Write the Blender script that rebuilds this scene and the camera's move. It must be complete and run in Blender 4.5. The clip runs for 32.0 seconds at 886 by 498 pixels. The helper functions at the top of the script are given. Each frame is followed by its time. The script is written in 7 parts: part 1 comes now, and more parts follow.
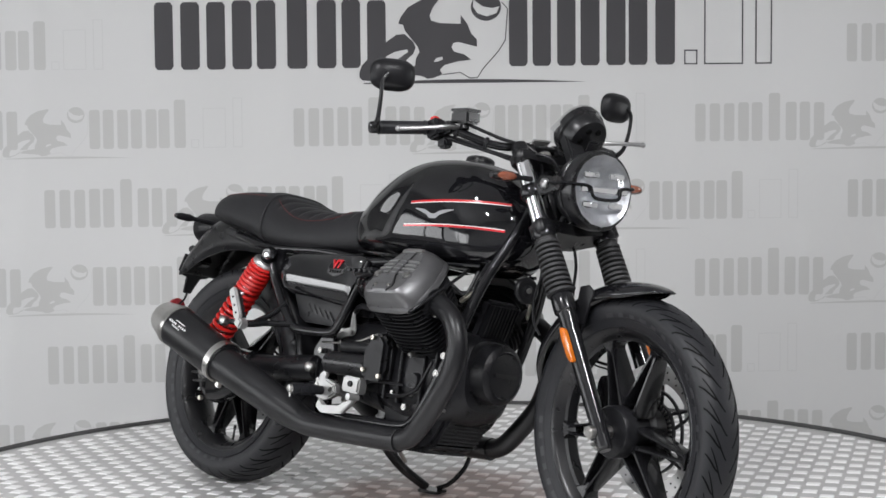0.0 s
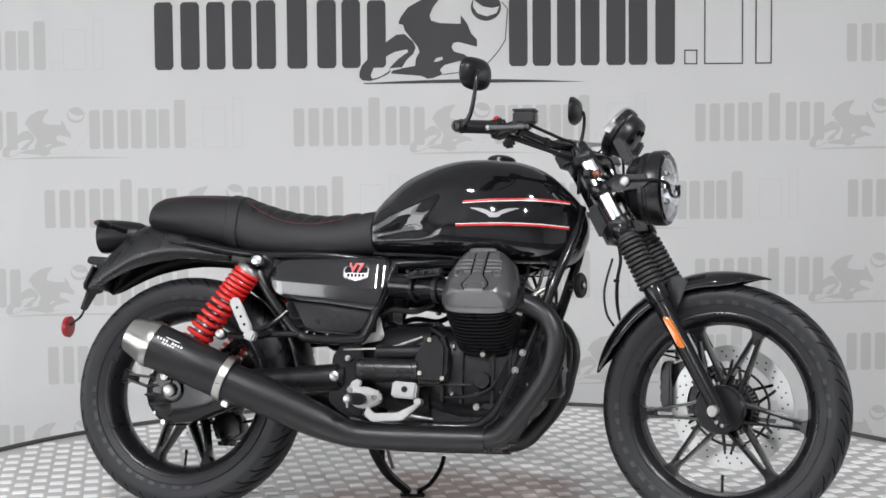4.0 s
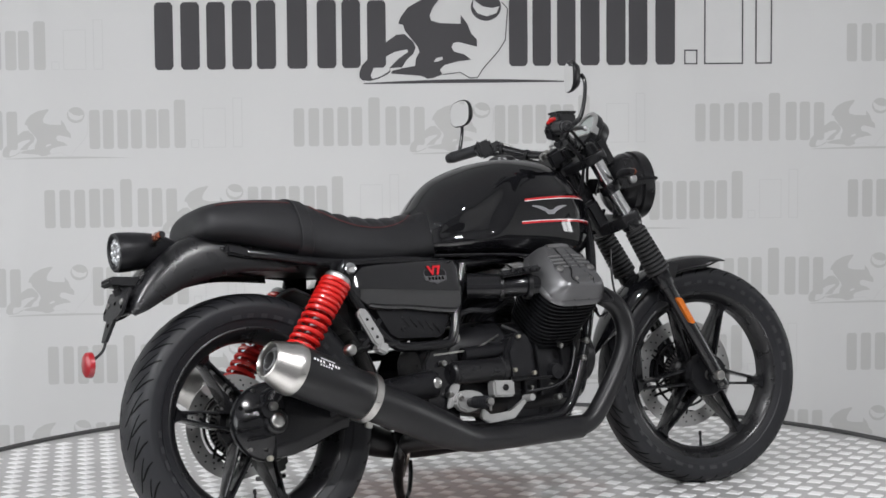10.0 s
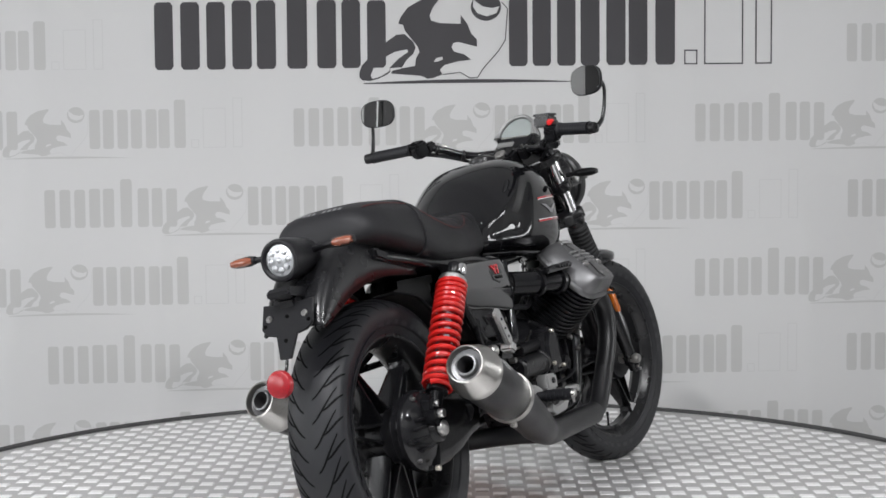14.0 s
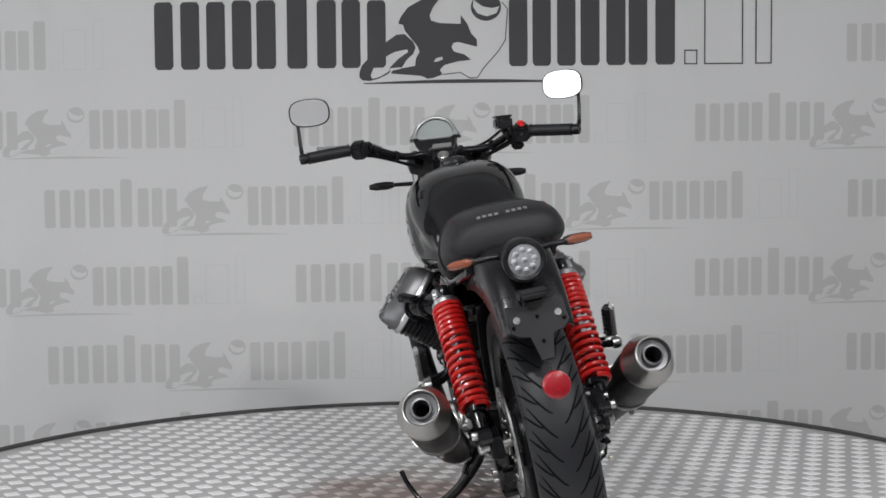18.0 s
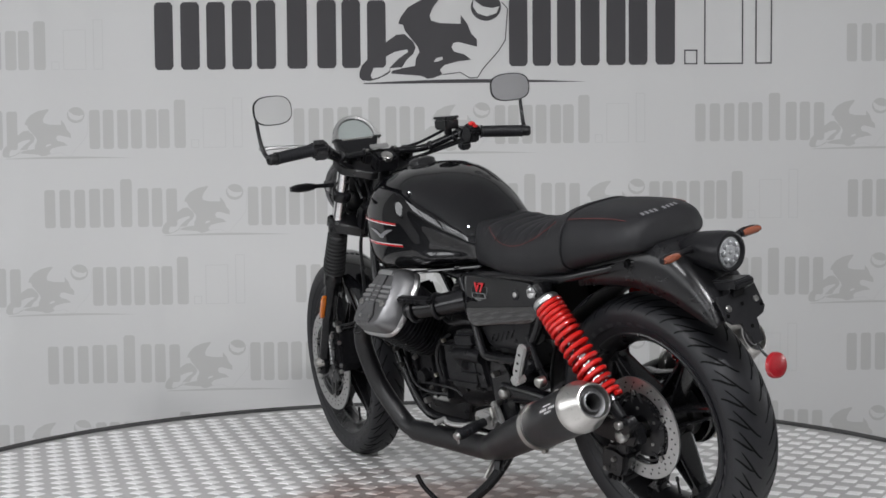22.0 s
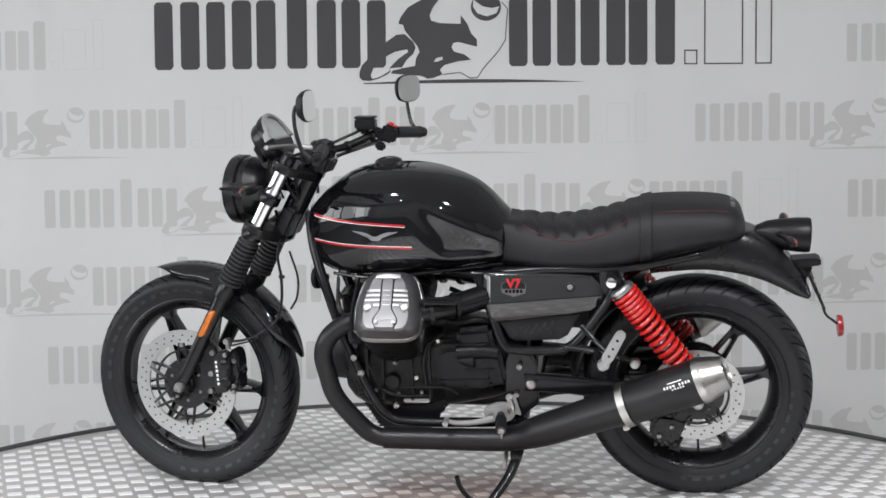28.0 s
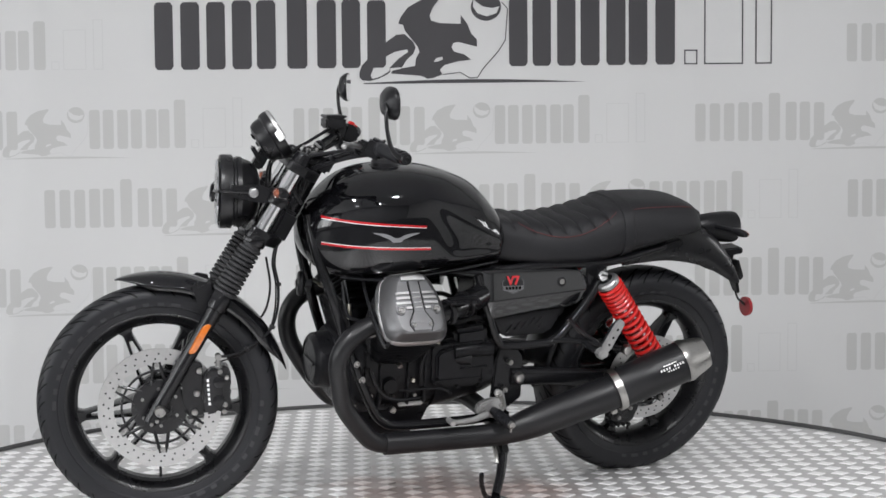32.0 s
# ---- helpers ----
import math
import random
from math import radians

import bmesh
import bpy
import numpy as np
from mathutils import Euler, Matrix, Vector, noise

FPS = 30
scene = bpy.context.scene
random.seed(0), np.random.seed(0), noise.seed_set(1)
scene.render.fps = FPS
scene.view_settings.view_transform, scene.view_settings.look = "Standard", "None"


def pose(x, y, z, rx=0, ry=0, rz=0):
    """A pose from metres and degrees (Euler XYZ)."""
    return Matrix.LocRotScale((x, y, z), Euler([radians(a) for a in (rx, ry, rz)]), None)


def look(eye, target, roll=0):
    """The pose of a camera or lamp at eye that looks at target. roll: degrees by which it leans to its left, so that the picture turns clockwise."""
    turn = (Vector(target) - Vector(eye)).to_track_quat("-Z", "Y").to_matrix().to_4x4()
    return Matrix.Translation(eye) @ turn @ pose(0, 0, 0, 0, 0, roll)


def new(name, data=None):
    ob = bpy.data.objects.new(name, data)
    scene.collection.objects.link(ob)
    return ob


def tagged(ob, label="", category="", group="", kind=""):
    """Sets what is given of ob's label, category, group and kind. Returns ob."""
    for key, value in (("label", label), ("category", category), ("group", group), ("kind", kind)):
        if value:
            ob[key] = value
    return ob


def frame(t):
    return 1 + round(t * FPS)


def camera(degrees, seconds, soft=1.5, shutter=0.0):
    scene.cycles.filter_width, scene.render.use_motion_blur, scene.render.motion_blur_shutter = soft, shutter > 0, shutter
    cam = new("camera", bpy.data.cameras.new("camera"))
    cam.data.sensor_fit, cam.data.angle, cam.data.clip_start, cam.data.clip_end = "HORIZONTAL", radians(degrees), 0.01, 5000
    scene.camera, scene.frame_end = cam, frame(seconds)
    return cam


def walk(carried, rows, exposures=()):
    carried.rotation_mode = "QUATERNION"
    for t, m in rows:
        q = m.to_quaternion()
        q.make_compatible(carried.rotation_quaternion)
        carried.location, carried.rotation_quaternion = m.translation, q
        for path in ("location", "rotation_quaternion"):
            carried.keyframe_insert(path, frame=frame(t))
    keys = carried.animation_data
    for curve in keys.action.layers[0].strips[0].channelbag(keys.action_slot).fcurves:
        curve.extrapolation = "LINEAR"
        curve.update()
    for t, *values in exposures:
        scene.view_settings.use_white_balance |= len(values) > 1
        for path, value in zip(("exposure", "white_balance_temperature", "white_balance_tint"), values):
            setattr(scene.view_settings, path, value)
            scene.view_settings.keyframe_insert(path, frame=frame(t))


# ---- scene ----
# The camera stands still before a turntable; the axis of the turntable is the world's z axis,
# its tread plate is at z = 0.
cam = camera(32.69, 32.0, soft=1.6)
EYE = (0.0, -4.156, 0.955)
VIEW = look(EYE, (-0.0021 * 4.0, -4.156 + 3.9927, 0.955 - 0.2415), roll=-0.48)
# stops by which the camera brightens and darkens while the machine turns
EXPOSURES = [(0.0, -0.75), (3.0, -0.60), (6.0, -0.54), (9.0, -0.69), (13.0, -0.71), (17.0, -1.01), (20.0, -1.13), (23.0, -0.89), (25.5, -0.87), (28.0, -0.69), (32.0, -0.66)]
walk(cam, [(0.0, VIEW), (32.0, VIEW)], EXPOSURES)

TURN_START, TURN_RATE = -48.34, 7.725     # degrees, degrees a second
LEAN, YAW = -11.9, 4.3                    # the machine leans on its side stand
STEER = -12.5                             # the fork is turned to its right
BIKE = pose(-0.6665, -0.2857, 0.0, 0, 0, YAW) @ pose(0, 0, 0, LEAN)

# ---- light ----
world = bpy.data.worlds.new("showroom_air")
scene.world = world
world.use_nodes = True
world.node_tree.nodes["Background"].inputs[0].default_value = (0.9, 0.95, 1.0, 1)
world.node_tree.nodes["Background"].inputs[1].default_value = 0.3


def area_lamp(name, eye, target, sx, sy, watts, colour=(1, 1, 1)):
    d = bpy.data.lights.new(name, "AREA")
    d.shape, d.size, d.size_y, d.energy, d.color = "RECTANGLE", sx, sy, watts, colour
    ob = new(name, d)
    ob.matrix_world = look(eye, target)
    return ob


# daylight through the window bands of both side walls, and round lamps under the ceiling
area_lamp("window_daylight_west", (-5.62, -0.75, 1.35), (0, -0.75, 1.35), 3.2, 1.7, 62, (0.98, 0.98, 1.0))
area_lamp("window_daylight_east", (5.62, 0.7, 1.35), (0, 0.7, 1.35), 1.5, 1.0, 50, (0.98, 0.98, 1.0))
area_lamp("window_daylight_shopfront", (-5.62, -4.7, 1.35), (0, -2.6, 0.8), 4.5, 2.2, 230, (0.97, 0.98, 1.0))
LAMPS = [(-1.3, -2.6), (1.5, -2.7), (-1.3, -5.2), (1.5, -5.2)]
for px_, py_ in LAMPS:
    area_lamp("ceiling_lamp_light", (px_, py_, 3.16), (px_, py_, 0), 0.16, 0.16, 180 if py_ > -4 else 130, (0.985, 0.985, 1.01))


# ---- materials ----
def material(name, colour, rough=0.5, metal=0.0, vary=0.0, scale=30.0, bump=0.0, bump_scale=200.0, coat=0.0, spec=0.5, glass=0.0, glow=0.0,
             rough_vary=0.0, stretch=(1, 1, 1)):
    m = bpy.data.materials.new(name)
    m.use_nodes = True
    nt = m.node_tree
    b = nt.nodes["Principled BSDF"]
    b.inputs["Base Color"].default_value = (*colour, 1)
    b.inputs["Roughness"].default_value = rough
    b.inputs["Metallic"].default_value = metal
    b.inputs["Coat Weight"].default_value = coat
    b.inputs["Coat Roughness"].default_value = 0.03
    b.inputs["Specular IOR Level"].default_value = spec
    b.inputs["Transmission Weight"].default_value = glass
    if glow:
        b.inputs["Emission Color"].default_value = (*colour, 1)
        b.inputs["Emission Strength"].default_value = glow
    if vary or bump or rough_vary:
        co = nt.nodes.new("ShaderNodeTexCoord")
        mp = nt.nodes.new("ShaderNodeMapping")
        mp.inputs["Scale"].default_value = stretch
        nt.links.new(co.outputs["Object"], mp.inputs[0])
        big = nt.nodes.new("ShaderNodeTexNoise")
        big.inputs["Scale"].default_value = scale
        big.inputs["Detail"].default_value = 6
        nt.links.new(mp.outputs[0], big.inputs["Vector"])
        if vary:
            mix = nt.nodes.new("ShaderNodeMix")
            mix.data_type = "RGBA"
            mix.inputs[6].default_value = (*[c * (1 - vary) for c in colour], 1)
            mix.inputs[7].default_value = (*[min(1, c * (1 + vary)) for c in colour], 1)
            nt.links.new(big.outputs[0], mix.inputs[0])
            nt.links.new(mix.outputs[2], b.inputs["Base Color"])
        if rough_vary:
            mr = nt.nodes.new("ShaderNodeMapRange")
            mr.inputs[3].default_value, mr.inputs[4].default_value = rough - rough_vary, rough + rough_vary
            nt.links.new(big.outputs[0], mr.inputs[0])
            nt.links.new(mr.outputs[0], b.inputs["Roughness"])
        if bump:
            fine = nt.nodes.new("ShaderNodeTexNoise")
            fine.inputs["Scale"].default_value = bump_scale
            fine.inputs["Detail"].default_value = 4
            nt.links.new(mp.outputs[0], fine.inputs["Vector"])
            bp = nt.nodes.new("ShaderNodeBump")
            bp.inputs["Strength"].default_value = bump
            bp.inputs["Distance"].default_value = 0.002
            nt.links.new(fine.outputs[0], bp.inputs["Height"])
            nt.links.new(bp.outputs[0], b.inputs["Normal"])
    return m


PAINT = material("gloss_black_paint", (0.0048, 0.0048, 0.0058), 0.05, spec=0.55, rough_vary=0.02, scale=8)
COVERPAINT = material("side_cover_paint", (0.0055, 0.0055, 0.0065), 0.09, spec=0.6, coat=0.9, rough_vary=0.02, scale=8)
SATIN = material("satin_black_paint", (0.0085, 0.0085, 0.0095), 0.29, spec=0.38, rough_vary=0.08, scale=25, bump=0.05, bump_scale=900)
FRAMEBLACK = material("frame_black_enamel", (0.0075, 0.0075, 0.0085), 0.17, rough_vary=0.07, scale=20, spec=0.32)
CASE = material("black_engine_casting", (0.0085, 0.0085, 0.0097), 0.29, vary=0.3, scale=30, bump=0.22, bump_scale=700, rough_vary=0.06, spec=0.19)
PLASTIC = material("black_plastic", (0.0085, 0.0085, 0.0097), 0.34, vary=0.2, scale=40, bump=0.12, bump_scale=900, spec=0.24)
RUBBER = material("tyre_rubber", (0.0098, 0.0101, 0.0122), 0.46, spec=0.33, vary=0.25, scale=18, bump=0.2, bump_scale=500)
# near-black that stands for the shade inside the tread's slots
TREADSHADE = material("tread_cut_shade", (0.003, 0.003, 0.0033), 0.8, spec=0.1, vary=0.2)
# black of print and trim, also the shade inside holes put into a colour
SHADETRIM = material("recess_shade_and_trim_black", (0.003, 0.003, 0.003), 0.9, spec=0.05, vary=0.2)
MOULDED = material("moulded_rubber_print", (0.019, 0.019, 0.022), 0.5, vary=0.2, scale=60)
GAITER = material("gaiter_rubber", (0.013, 0.013, 0.014), 0.6, vary=0.2, scale=30)
EXHAUST = material("matt_black_exhaust", (0.0075, 0.0075, 0.0085), 0.36, spec=0.36, vary=0.25, scale=14, bump=0.1, bump_scale=900, rough_vary=0.08)
STEEL = material("brushed_steel", (0.48, 0.47, 0.45), 0.3, metal=1.0, vary=0.12, scale=60, rough_vary=0.08, stretch=(1, 8, 8))
BOLT = material("zinc_bolt_steel", (0.36, 0.355, 0.345), 0.30, metal=1.0, vary=0.2, scale=80, rough_vary=0.08)
CHROME = material("chrome", (0.75, 0.75, 0.76), 0.08, metal=1.0, rough_vary=0.04, scale=20)
ALLOY = material("cast_aluminium", (0.40, 0.40, 0.40), 0.42, metal=1.0, vary=0.15, scale=40, bump=0.15, bump_scale=500)
HEADGREY = material("graphite_grey_paint", (0.142, 0.142, 0.145), 0.37, metal=0.75, rough_vary=0.06, vary=0.14, scale=26, bump=0.12, bump_scale=800)
HEADLIP = material("machined_alloy_edge", (0.50, 0.50, 0.50), 0.36, metal=1.0, vary=0.1, scale=50)
SILVER = material("silver_painted_alloy", (0.35, 0.35, 0.345), 0.36, metal=0.6, vary=0.10, scale=60, bump=0.1, bump_scale=600)
RED = material("red_spring_enamel", (0.50, 0.012, 0.010), 0.26, coat=0.5, vary=0.12, scale=30)
STRIPE = material("red_tape", (0.42, 0.009, 0.015), 0.25, coat=0.8, vary=0.05)
SHIELD = material("dark_grey_badge", (0.24, 0.24, 0.245), 0.26, metal=0.95, vary=0.08)
WHITE = material("white_print", (0.75, 0.75, 0.75), 0.4, vary=0.05)
GREYPRINT = material("grey_print", (0.24, 0.24, 0.25), 0.35, metal=0.4, vary=0.08)
AMBER = material("amber_lens", (0.47, 0.115, 0.006), 0.20, coat=0.6, vary=0.45, scale=160)
AMBERCLEAR = material("pale_amber_lens", (0.20, 0.058, 0.030), 0.09, coat=0.8, vary=0.25, scale=150)
REDLENS = material("red_reflector_lens", (0.26, 0.004, 0.010), 0.32, coat=0.25, vary=0.4, scale=260)
CLEARLENS = material("clear_faceted_lens", (0.40, 0.41, 0.42), 0.20, metal=0.55, vary=0.35, scale=120, coat=1.0)
REFLECTOR = material("lamp_reflector", (0.50, 0.51, 0.53), 0.36, metal=1.0, vary=0.35, scale=35)
GLASS = material("lamp_glass", (0.95, 0.96, 0.97), 0.02, glass=1.0)
MIRROR = material("mirror_glass", (0.9, 0.9, 0.9), 0.01, metal=1.0, rough_vary=0.005)
SEATVINYL = material("black_seat_vinyl", (0.0105, 0.0105, 0.012), 0.52, spec=0.30, vary=0.18, scale=15, bump=0.3, bump_scale=600)
THREAD = material("red_thread", (0.10, 0.018, 0.018), 0.7, vary=0.2)
DISC = material("brake_disc_steel", (0.47, 0.47, 0.465), 0.38, metal=1.0, vary=0.12, scale=90, rough_vary=0.07)
SCREEN = material("grey_display", (0.30, 0.33, 0.32), 0.12, coat=1.0, vary=0.05)
BRASS = material("zinc_plated_steel", (0.6, 0.57, 0.5), 0.3, metal=1.0, vary=0.15, scale=90)
REDSWITCH = material("red_switch_plastic", (0.65, 0.02, 0.02), 0.4, vary=0.05)

PLATE = material("aluminium_tread_plate", (0.56, 0.553, 0.547), 0.50, metal=0.62, vary=0.10, scale=3.0, rough_vary=0.08, bump=0.06, bump_scale=300)


def browned(m, cx, cy, radius, colour):
    """A reddish-brown patch of irregular outline round (cx, cy), fading outwards."""
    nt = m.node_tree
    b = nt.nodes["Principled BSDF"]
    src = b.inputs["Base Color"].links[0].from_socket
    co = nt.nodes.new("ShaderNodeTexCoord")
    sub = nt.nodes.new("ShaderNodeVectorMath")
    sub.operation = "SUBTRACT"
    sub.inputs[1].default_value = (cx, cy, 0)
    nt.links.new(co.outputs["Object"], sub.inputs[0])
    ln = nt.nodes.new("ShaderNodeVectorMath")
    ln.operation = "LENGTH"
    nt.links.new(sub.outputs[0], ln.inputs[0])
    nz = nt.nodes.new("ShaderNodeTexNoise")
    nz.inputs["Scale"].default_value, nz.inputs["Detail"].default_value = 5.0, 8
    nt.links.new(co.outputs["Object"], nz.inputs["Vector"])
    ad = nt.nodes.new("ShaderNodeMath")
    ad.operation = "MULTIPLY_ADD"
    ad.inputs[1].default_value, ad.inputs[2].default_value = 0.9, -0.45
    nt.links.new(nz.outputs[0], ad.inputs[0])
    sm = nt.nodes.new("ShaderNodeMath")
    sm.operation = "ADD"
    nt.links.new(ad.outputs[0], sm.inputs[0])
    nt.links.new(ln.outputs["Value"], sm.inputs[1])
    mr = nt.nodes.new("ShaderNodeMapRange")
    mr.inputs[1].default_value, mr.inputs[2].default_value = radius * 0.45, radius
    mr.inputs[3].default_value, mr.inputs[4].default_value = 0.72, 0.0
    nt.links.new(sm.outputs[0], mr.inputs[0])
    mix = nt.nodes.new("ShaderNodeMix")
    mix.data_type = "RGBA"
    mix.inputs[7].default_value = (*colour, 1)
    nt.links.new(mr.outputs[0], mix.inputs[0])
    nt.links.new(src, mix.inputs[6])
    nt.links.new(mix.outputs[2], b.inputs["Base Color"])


TREAD = material("polished_tread_bars", (0.97, 0.96, 0.95), 0.30, metal=0.35, vary=0.12, scale=6.0, rough_vary=0.06)
# plate and studs turn reddish brown towards the middle of the deck
browned(PLATE, 0.0, 0.03, 0.52, (0.22, 0.13, 0.105))
browned(TREAD, 0.0, 0.03, 0.46, (0.32, 0.19, 0.155))
EDGE = material("black_rubber_edge", (0.045, 0.045, 0.045), 0.6, vary=0.2, scale=12)
CLOTH = material("light_grey_banner_cloth", (0.64, 0.64, 0.633), 0.8, vary=0.035, scale=1.2, bump=0.12, bump_scale=900)
INK = material("charcoal_ink", (0.057, 0.055, 0.059), 0.75, vary=0.06, scale=4)
PALEINK = material("pale_grey_ink", (0.517, 0.517, 0.505), 0.8, vary=0.03, scale=4)
FAINTINK = material("faint_grey_ink", (0.59, 0.59, 0.582), 0.8, vary=0.02, scale=4)
WALLPAINT = material("white_wall_paint", (0.72, 0.72, 0.71), 0.7, vary=0.04, scale=2)
DARKWALL = material("mid_grey_wall_paint", (0.38, 0.38, 0.385), 0.7, vary=0.06, scale=2)
FLOORGREY = material("dark_shop_floor", (0.055, 0.055, 0.056), 0.45, vary=0.15, scale=3)
CEIL = material("white_ceiling_board", (0.78, 0.78, 0.785), 0.8, vary=0.03, scale=2)
DAYLIGHT = material("window_daylight", (0.93, 0.95, 0.97), 0.5, glow=4.5)
DIFFUSER = material("lit_panel_diffuser", (1.0, 0.99, 0.97), 0.5, glow=6.0)


# ---- mesh helpers ----
def mesh_of(name, bm, mat, smooth=True, angle=35.0):
    bmesh.ops.recalc_face_normals(bm, faces=bm.faces[:])
    me = bpy.data.meshes.new(name)
    bm.to_mesh(me)
    bm.free()
    me.materials.append(mat)
    if smooth:
        me.polygons.foreach_set("use_smooth", [True] * len(me.polygons))
        me.set_sharp_from_angle(angle=radians(angle))
    return me


def part(name, bm, mat, parent=None, label="", smooth=True, angle=35.0, kind=""):
    ob = new(name, mesh_of(name, bm, mat, smooth, angle))
    if parent:
        ob.parent = parent
    return tagged(ob, label, kind=kind)


def B():
    return bmesh.new()


def frame_to(p0, p1):
    d = Vector(p1) - Vector(p0)
    return Matrix.Translation(p0) @ d.to_track_quat("Z", "Y").to_matrix().to_4x4(), d.length


def add_box(bm, c, size, rot=(0, 0, 0), bevel=0.0, m=None):
    r = bmesh.ops.create_cube(bm, size=1.0, matrix=(m or Matrix.Identity(4)) @ pose(*c, *rot) @ Matrix.Diagonal((*size, 1)))
    if bevel:
        es = list({e for v in r["verts"] for e in v.link_edges})
        bmesh.ops.bevel(bm, geom=es, offset=bevel, segments=2, affect="EDGES", clamp_overlap=True)
    return bm


def add_cyl(bm, p0, p1, r0, r1=None, seg=20, caps=True):
    m, ln = frame_to(p0, p1)
    bmesh.ops.create_cone(bm, cap_ends=caps, segments=seg, radius1=r0, radius2=r0 if r1 is None else r1, depth=ln,
                          matrix=m @ Matrix.Translation((0, 0, ln / 2)))
    return bm


def add_lathe(bm, profile, p, axis, seg=40, start=0.0, closed=False):
    """profile: (radius, height along the axis) in order."""
    m = Matrix.Translation(p) @ Vector(axis).to_track_quat("Z", "Y").to_matrix().to_4x4()
    rings = []
    for r, h in profile:
        if r < 1e-5:
            rings.append([bm.verts.new(m @ Vector((0, 0, h)))])
        else:
            rings.append([bm.verts.new(m @ Vector((r * math.cos(start + math.tau * i / seg), r * math.sin(start + math.tau * i / seg), h))) for i in range(seg)])
    pairs = list(zip(rings, rings[1:])) + ([(rings[-1], rings[0])] if closed else [])
    for a, b in pairs:
        for i in range(seg):
            j = (i + 1) % seg
            if len(a) == 1 and len(b) > 1:
                bm.faces.new((a[0], b[i], b[j]))
            elif len(b) == 1 and len(a) > 1:
                bm.faces.new((a[i], b[0], a[j]))
            elif len(a) > 1 and len(b) > 1:
                bm.faces.new((a[i], b[i], b[j], a[j]))
    return bm


def curve_points(pts, n=8):
    """Catmull-Rom through pts."""
    p = [Vector(q) for q in pts]
    p = [2 * p[0] - p[1]] + p + [2 * p[-1] - p[-2]]
    out = []
    for i in range(1, len(p) - 2):
        for k in range(n):
            t = k / n
            out.append(0.5 * (2 * p[i] + (p[i + 1] - p[i - 1]) * t + (2 * p[i - 1] - 5 * p[i] + 4 * p[i + 1] - p[i + 2]) * t * t
                              + (3 * p[i] - p[i - 1] - 3 * p[i + 1] + p[i + 2]) * t ** 3))
    out.append(p[-2])
    return out


def add_tube(bm, pts, r, seg=12, n=6, smooth=True, caps=True):
    """A round tube along pts; r: one radius or one for each point."""
    path = curve_points(pts, n) if smooth else [Vector(q) for q in pts]
    rs = [r] * len(pts) if isinstance(r, (int, float)) else list(r)
    rings, prev = [], None
    for i, q in enumerate(path):
        d = (path[min(i + 1, len(path) - 1)] - path[max(i - 1, 0)]).normalized()
        if prev is None:
            up = Vector((0, 0, 1)) if abs(d.z) < 0.9 else Vector((0, 1, 0))
            u = d.cross(up).normalized()
        else:
            u = (prev - d * prev.dot(d)).normalized()
        prev = u
        w = d.cross(u)
        f = i / (len(path) - 1) * (len(rs) - 1)
        k = min(int(f), len(rs) - 2) if len(rs) > 1 else 0
        rad = rs[k] + (rs[min(k + 1, len(rs) - 1)] - rs[k]) * (f - k)
        rings.append([bm.verts.new(q + u * rad * math.cos(math.tau * a / seg) + w * rad * math.sin(math.tau * a / seg)) for a in range(seg)])
    for a, b in zip(rings, rings[1:]):
        for i in range(seg):
            bm.faces.new((a[i], a[(i + 1) % seg], b[(i + 1) % seg], b[i]))
    if caps:
        bm.faces.new(rings[0][::-1])
        bm.faces.new(rings[-1])
    return bm


def add_loft(bm, loops, caps=True, ring=True):
    vs = [[bm.verts.new(p) for p in lp] for lp in loops]
    n = len(vs[0])
    for a, b in zip(vs, vs[1:]):
        for i in range(n if ring else n - 1):
            bm.faces.new((a[i], a[(i + 1) % n], b[(i + 1) % n], b[i]))
    if caps and ring:
        bm.faces.new(vs[0][::-1])
        bm.faces.new(vs[-1])
    return bm


def add_prism(bm, poly, y0, y1, bevel=0.0):
    """A polygon (x, z) thickened from y0 to y1."""
    a = [bm.verts.new((x, y0, z)) for x, z in poly]
    b = [bm.verts.new((x, y1, z)) for x, z in poly]
    n = len(poly)
    fs = [bm.faces.new(a[::-1]), bm.faces.new(b)]
    for i in range(n):
        fs.append(bm.faces.new((a[i], a[(i + 1) % n], b[(i + 1) % n], b[i])))
    if bevel:
        bmesh.ops.bevel(bm, geom=list({e for f in fs for e in f.edges}), offset=bevel, segments=2, affect="EDGES", clamp_overlap=True)
    return bm


def lerp_table(table, x):
    """Smooth value from rows (x, value...), x rising."""
    if x <= table[0][0]:
        return table[0][1:]
    for i in range(len(table) - 1):
        a, b = table[i], table[i + 1]
        if x <= b[0]:
            p, q = table[max(i - 1, 0)], table[min(i + 2, len(table) - 1)]
            h = b[0] - a[0]
            t = (x - a[0]) / h
            out = []
            for k in range(1, len(a)):
                ma = (b[k] - p[k]) / (b[0] - p[0]) * h
                mb = (q[k] - a[k]) / (q[0] - a[0]) * h
                out.append((2 * t ** 3 - 3 * t * t + 1) * a[k] + (t ** 3 - 2 * t * t + t) * ma + (3 * t * t - 2 * t ** 3) * b[k] + (t ** 3 - t * t) * mb)
            return tuple(out)
    return table[-1][1:]


def spow(v, e):
    return math.copysign(abs(v) ** e, v)


# ---- the showroom ----
def slab(name, c, size, mat, label, category):
    bm = B()
    add_box(bm, c, size)
    return tagged(part(name, bm, mat, None, label, smooth=False), label, category, kind="structure")


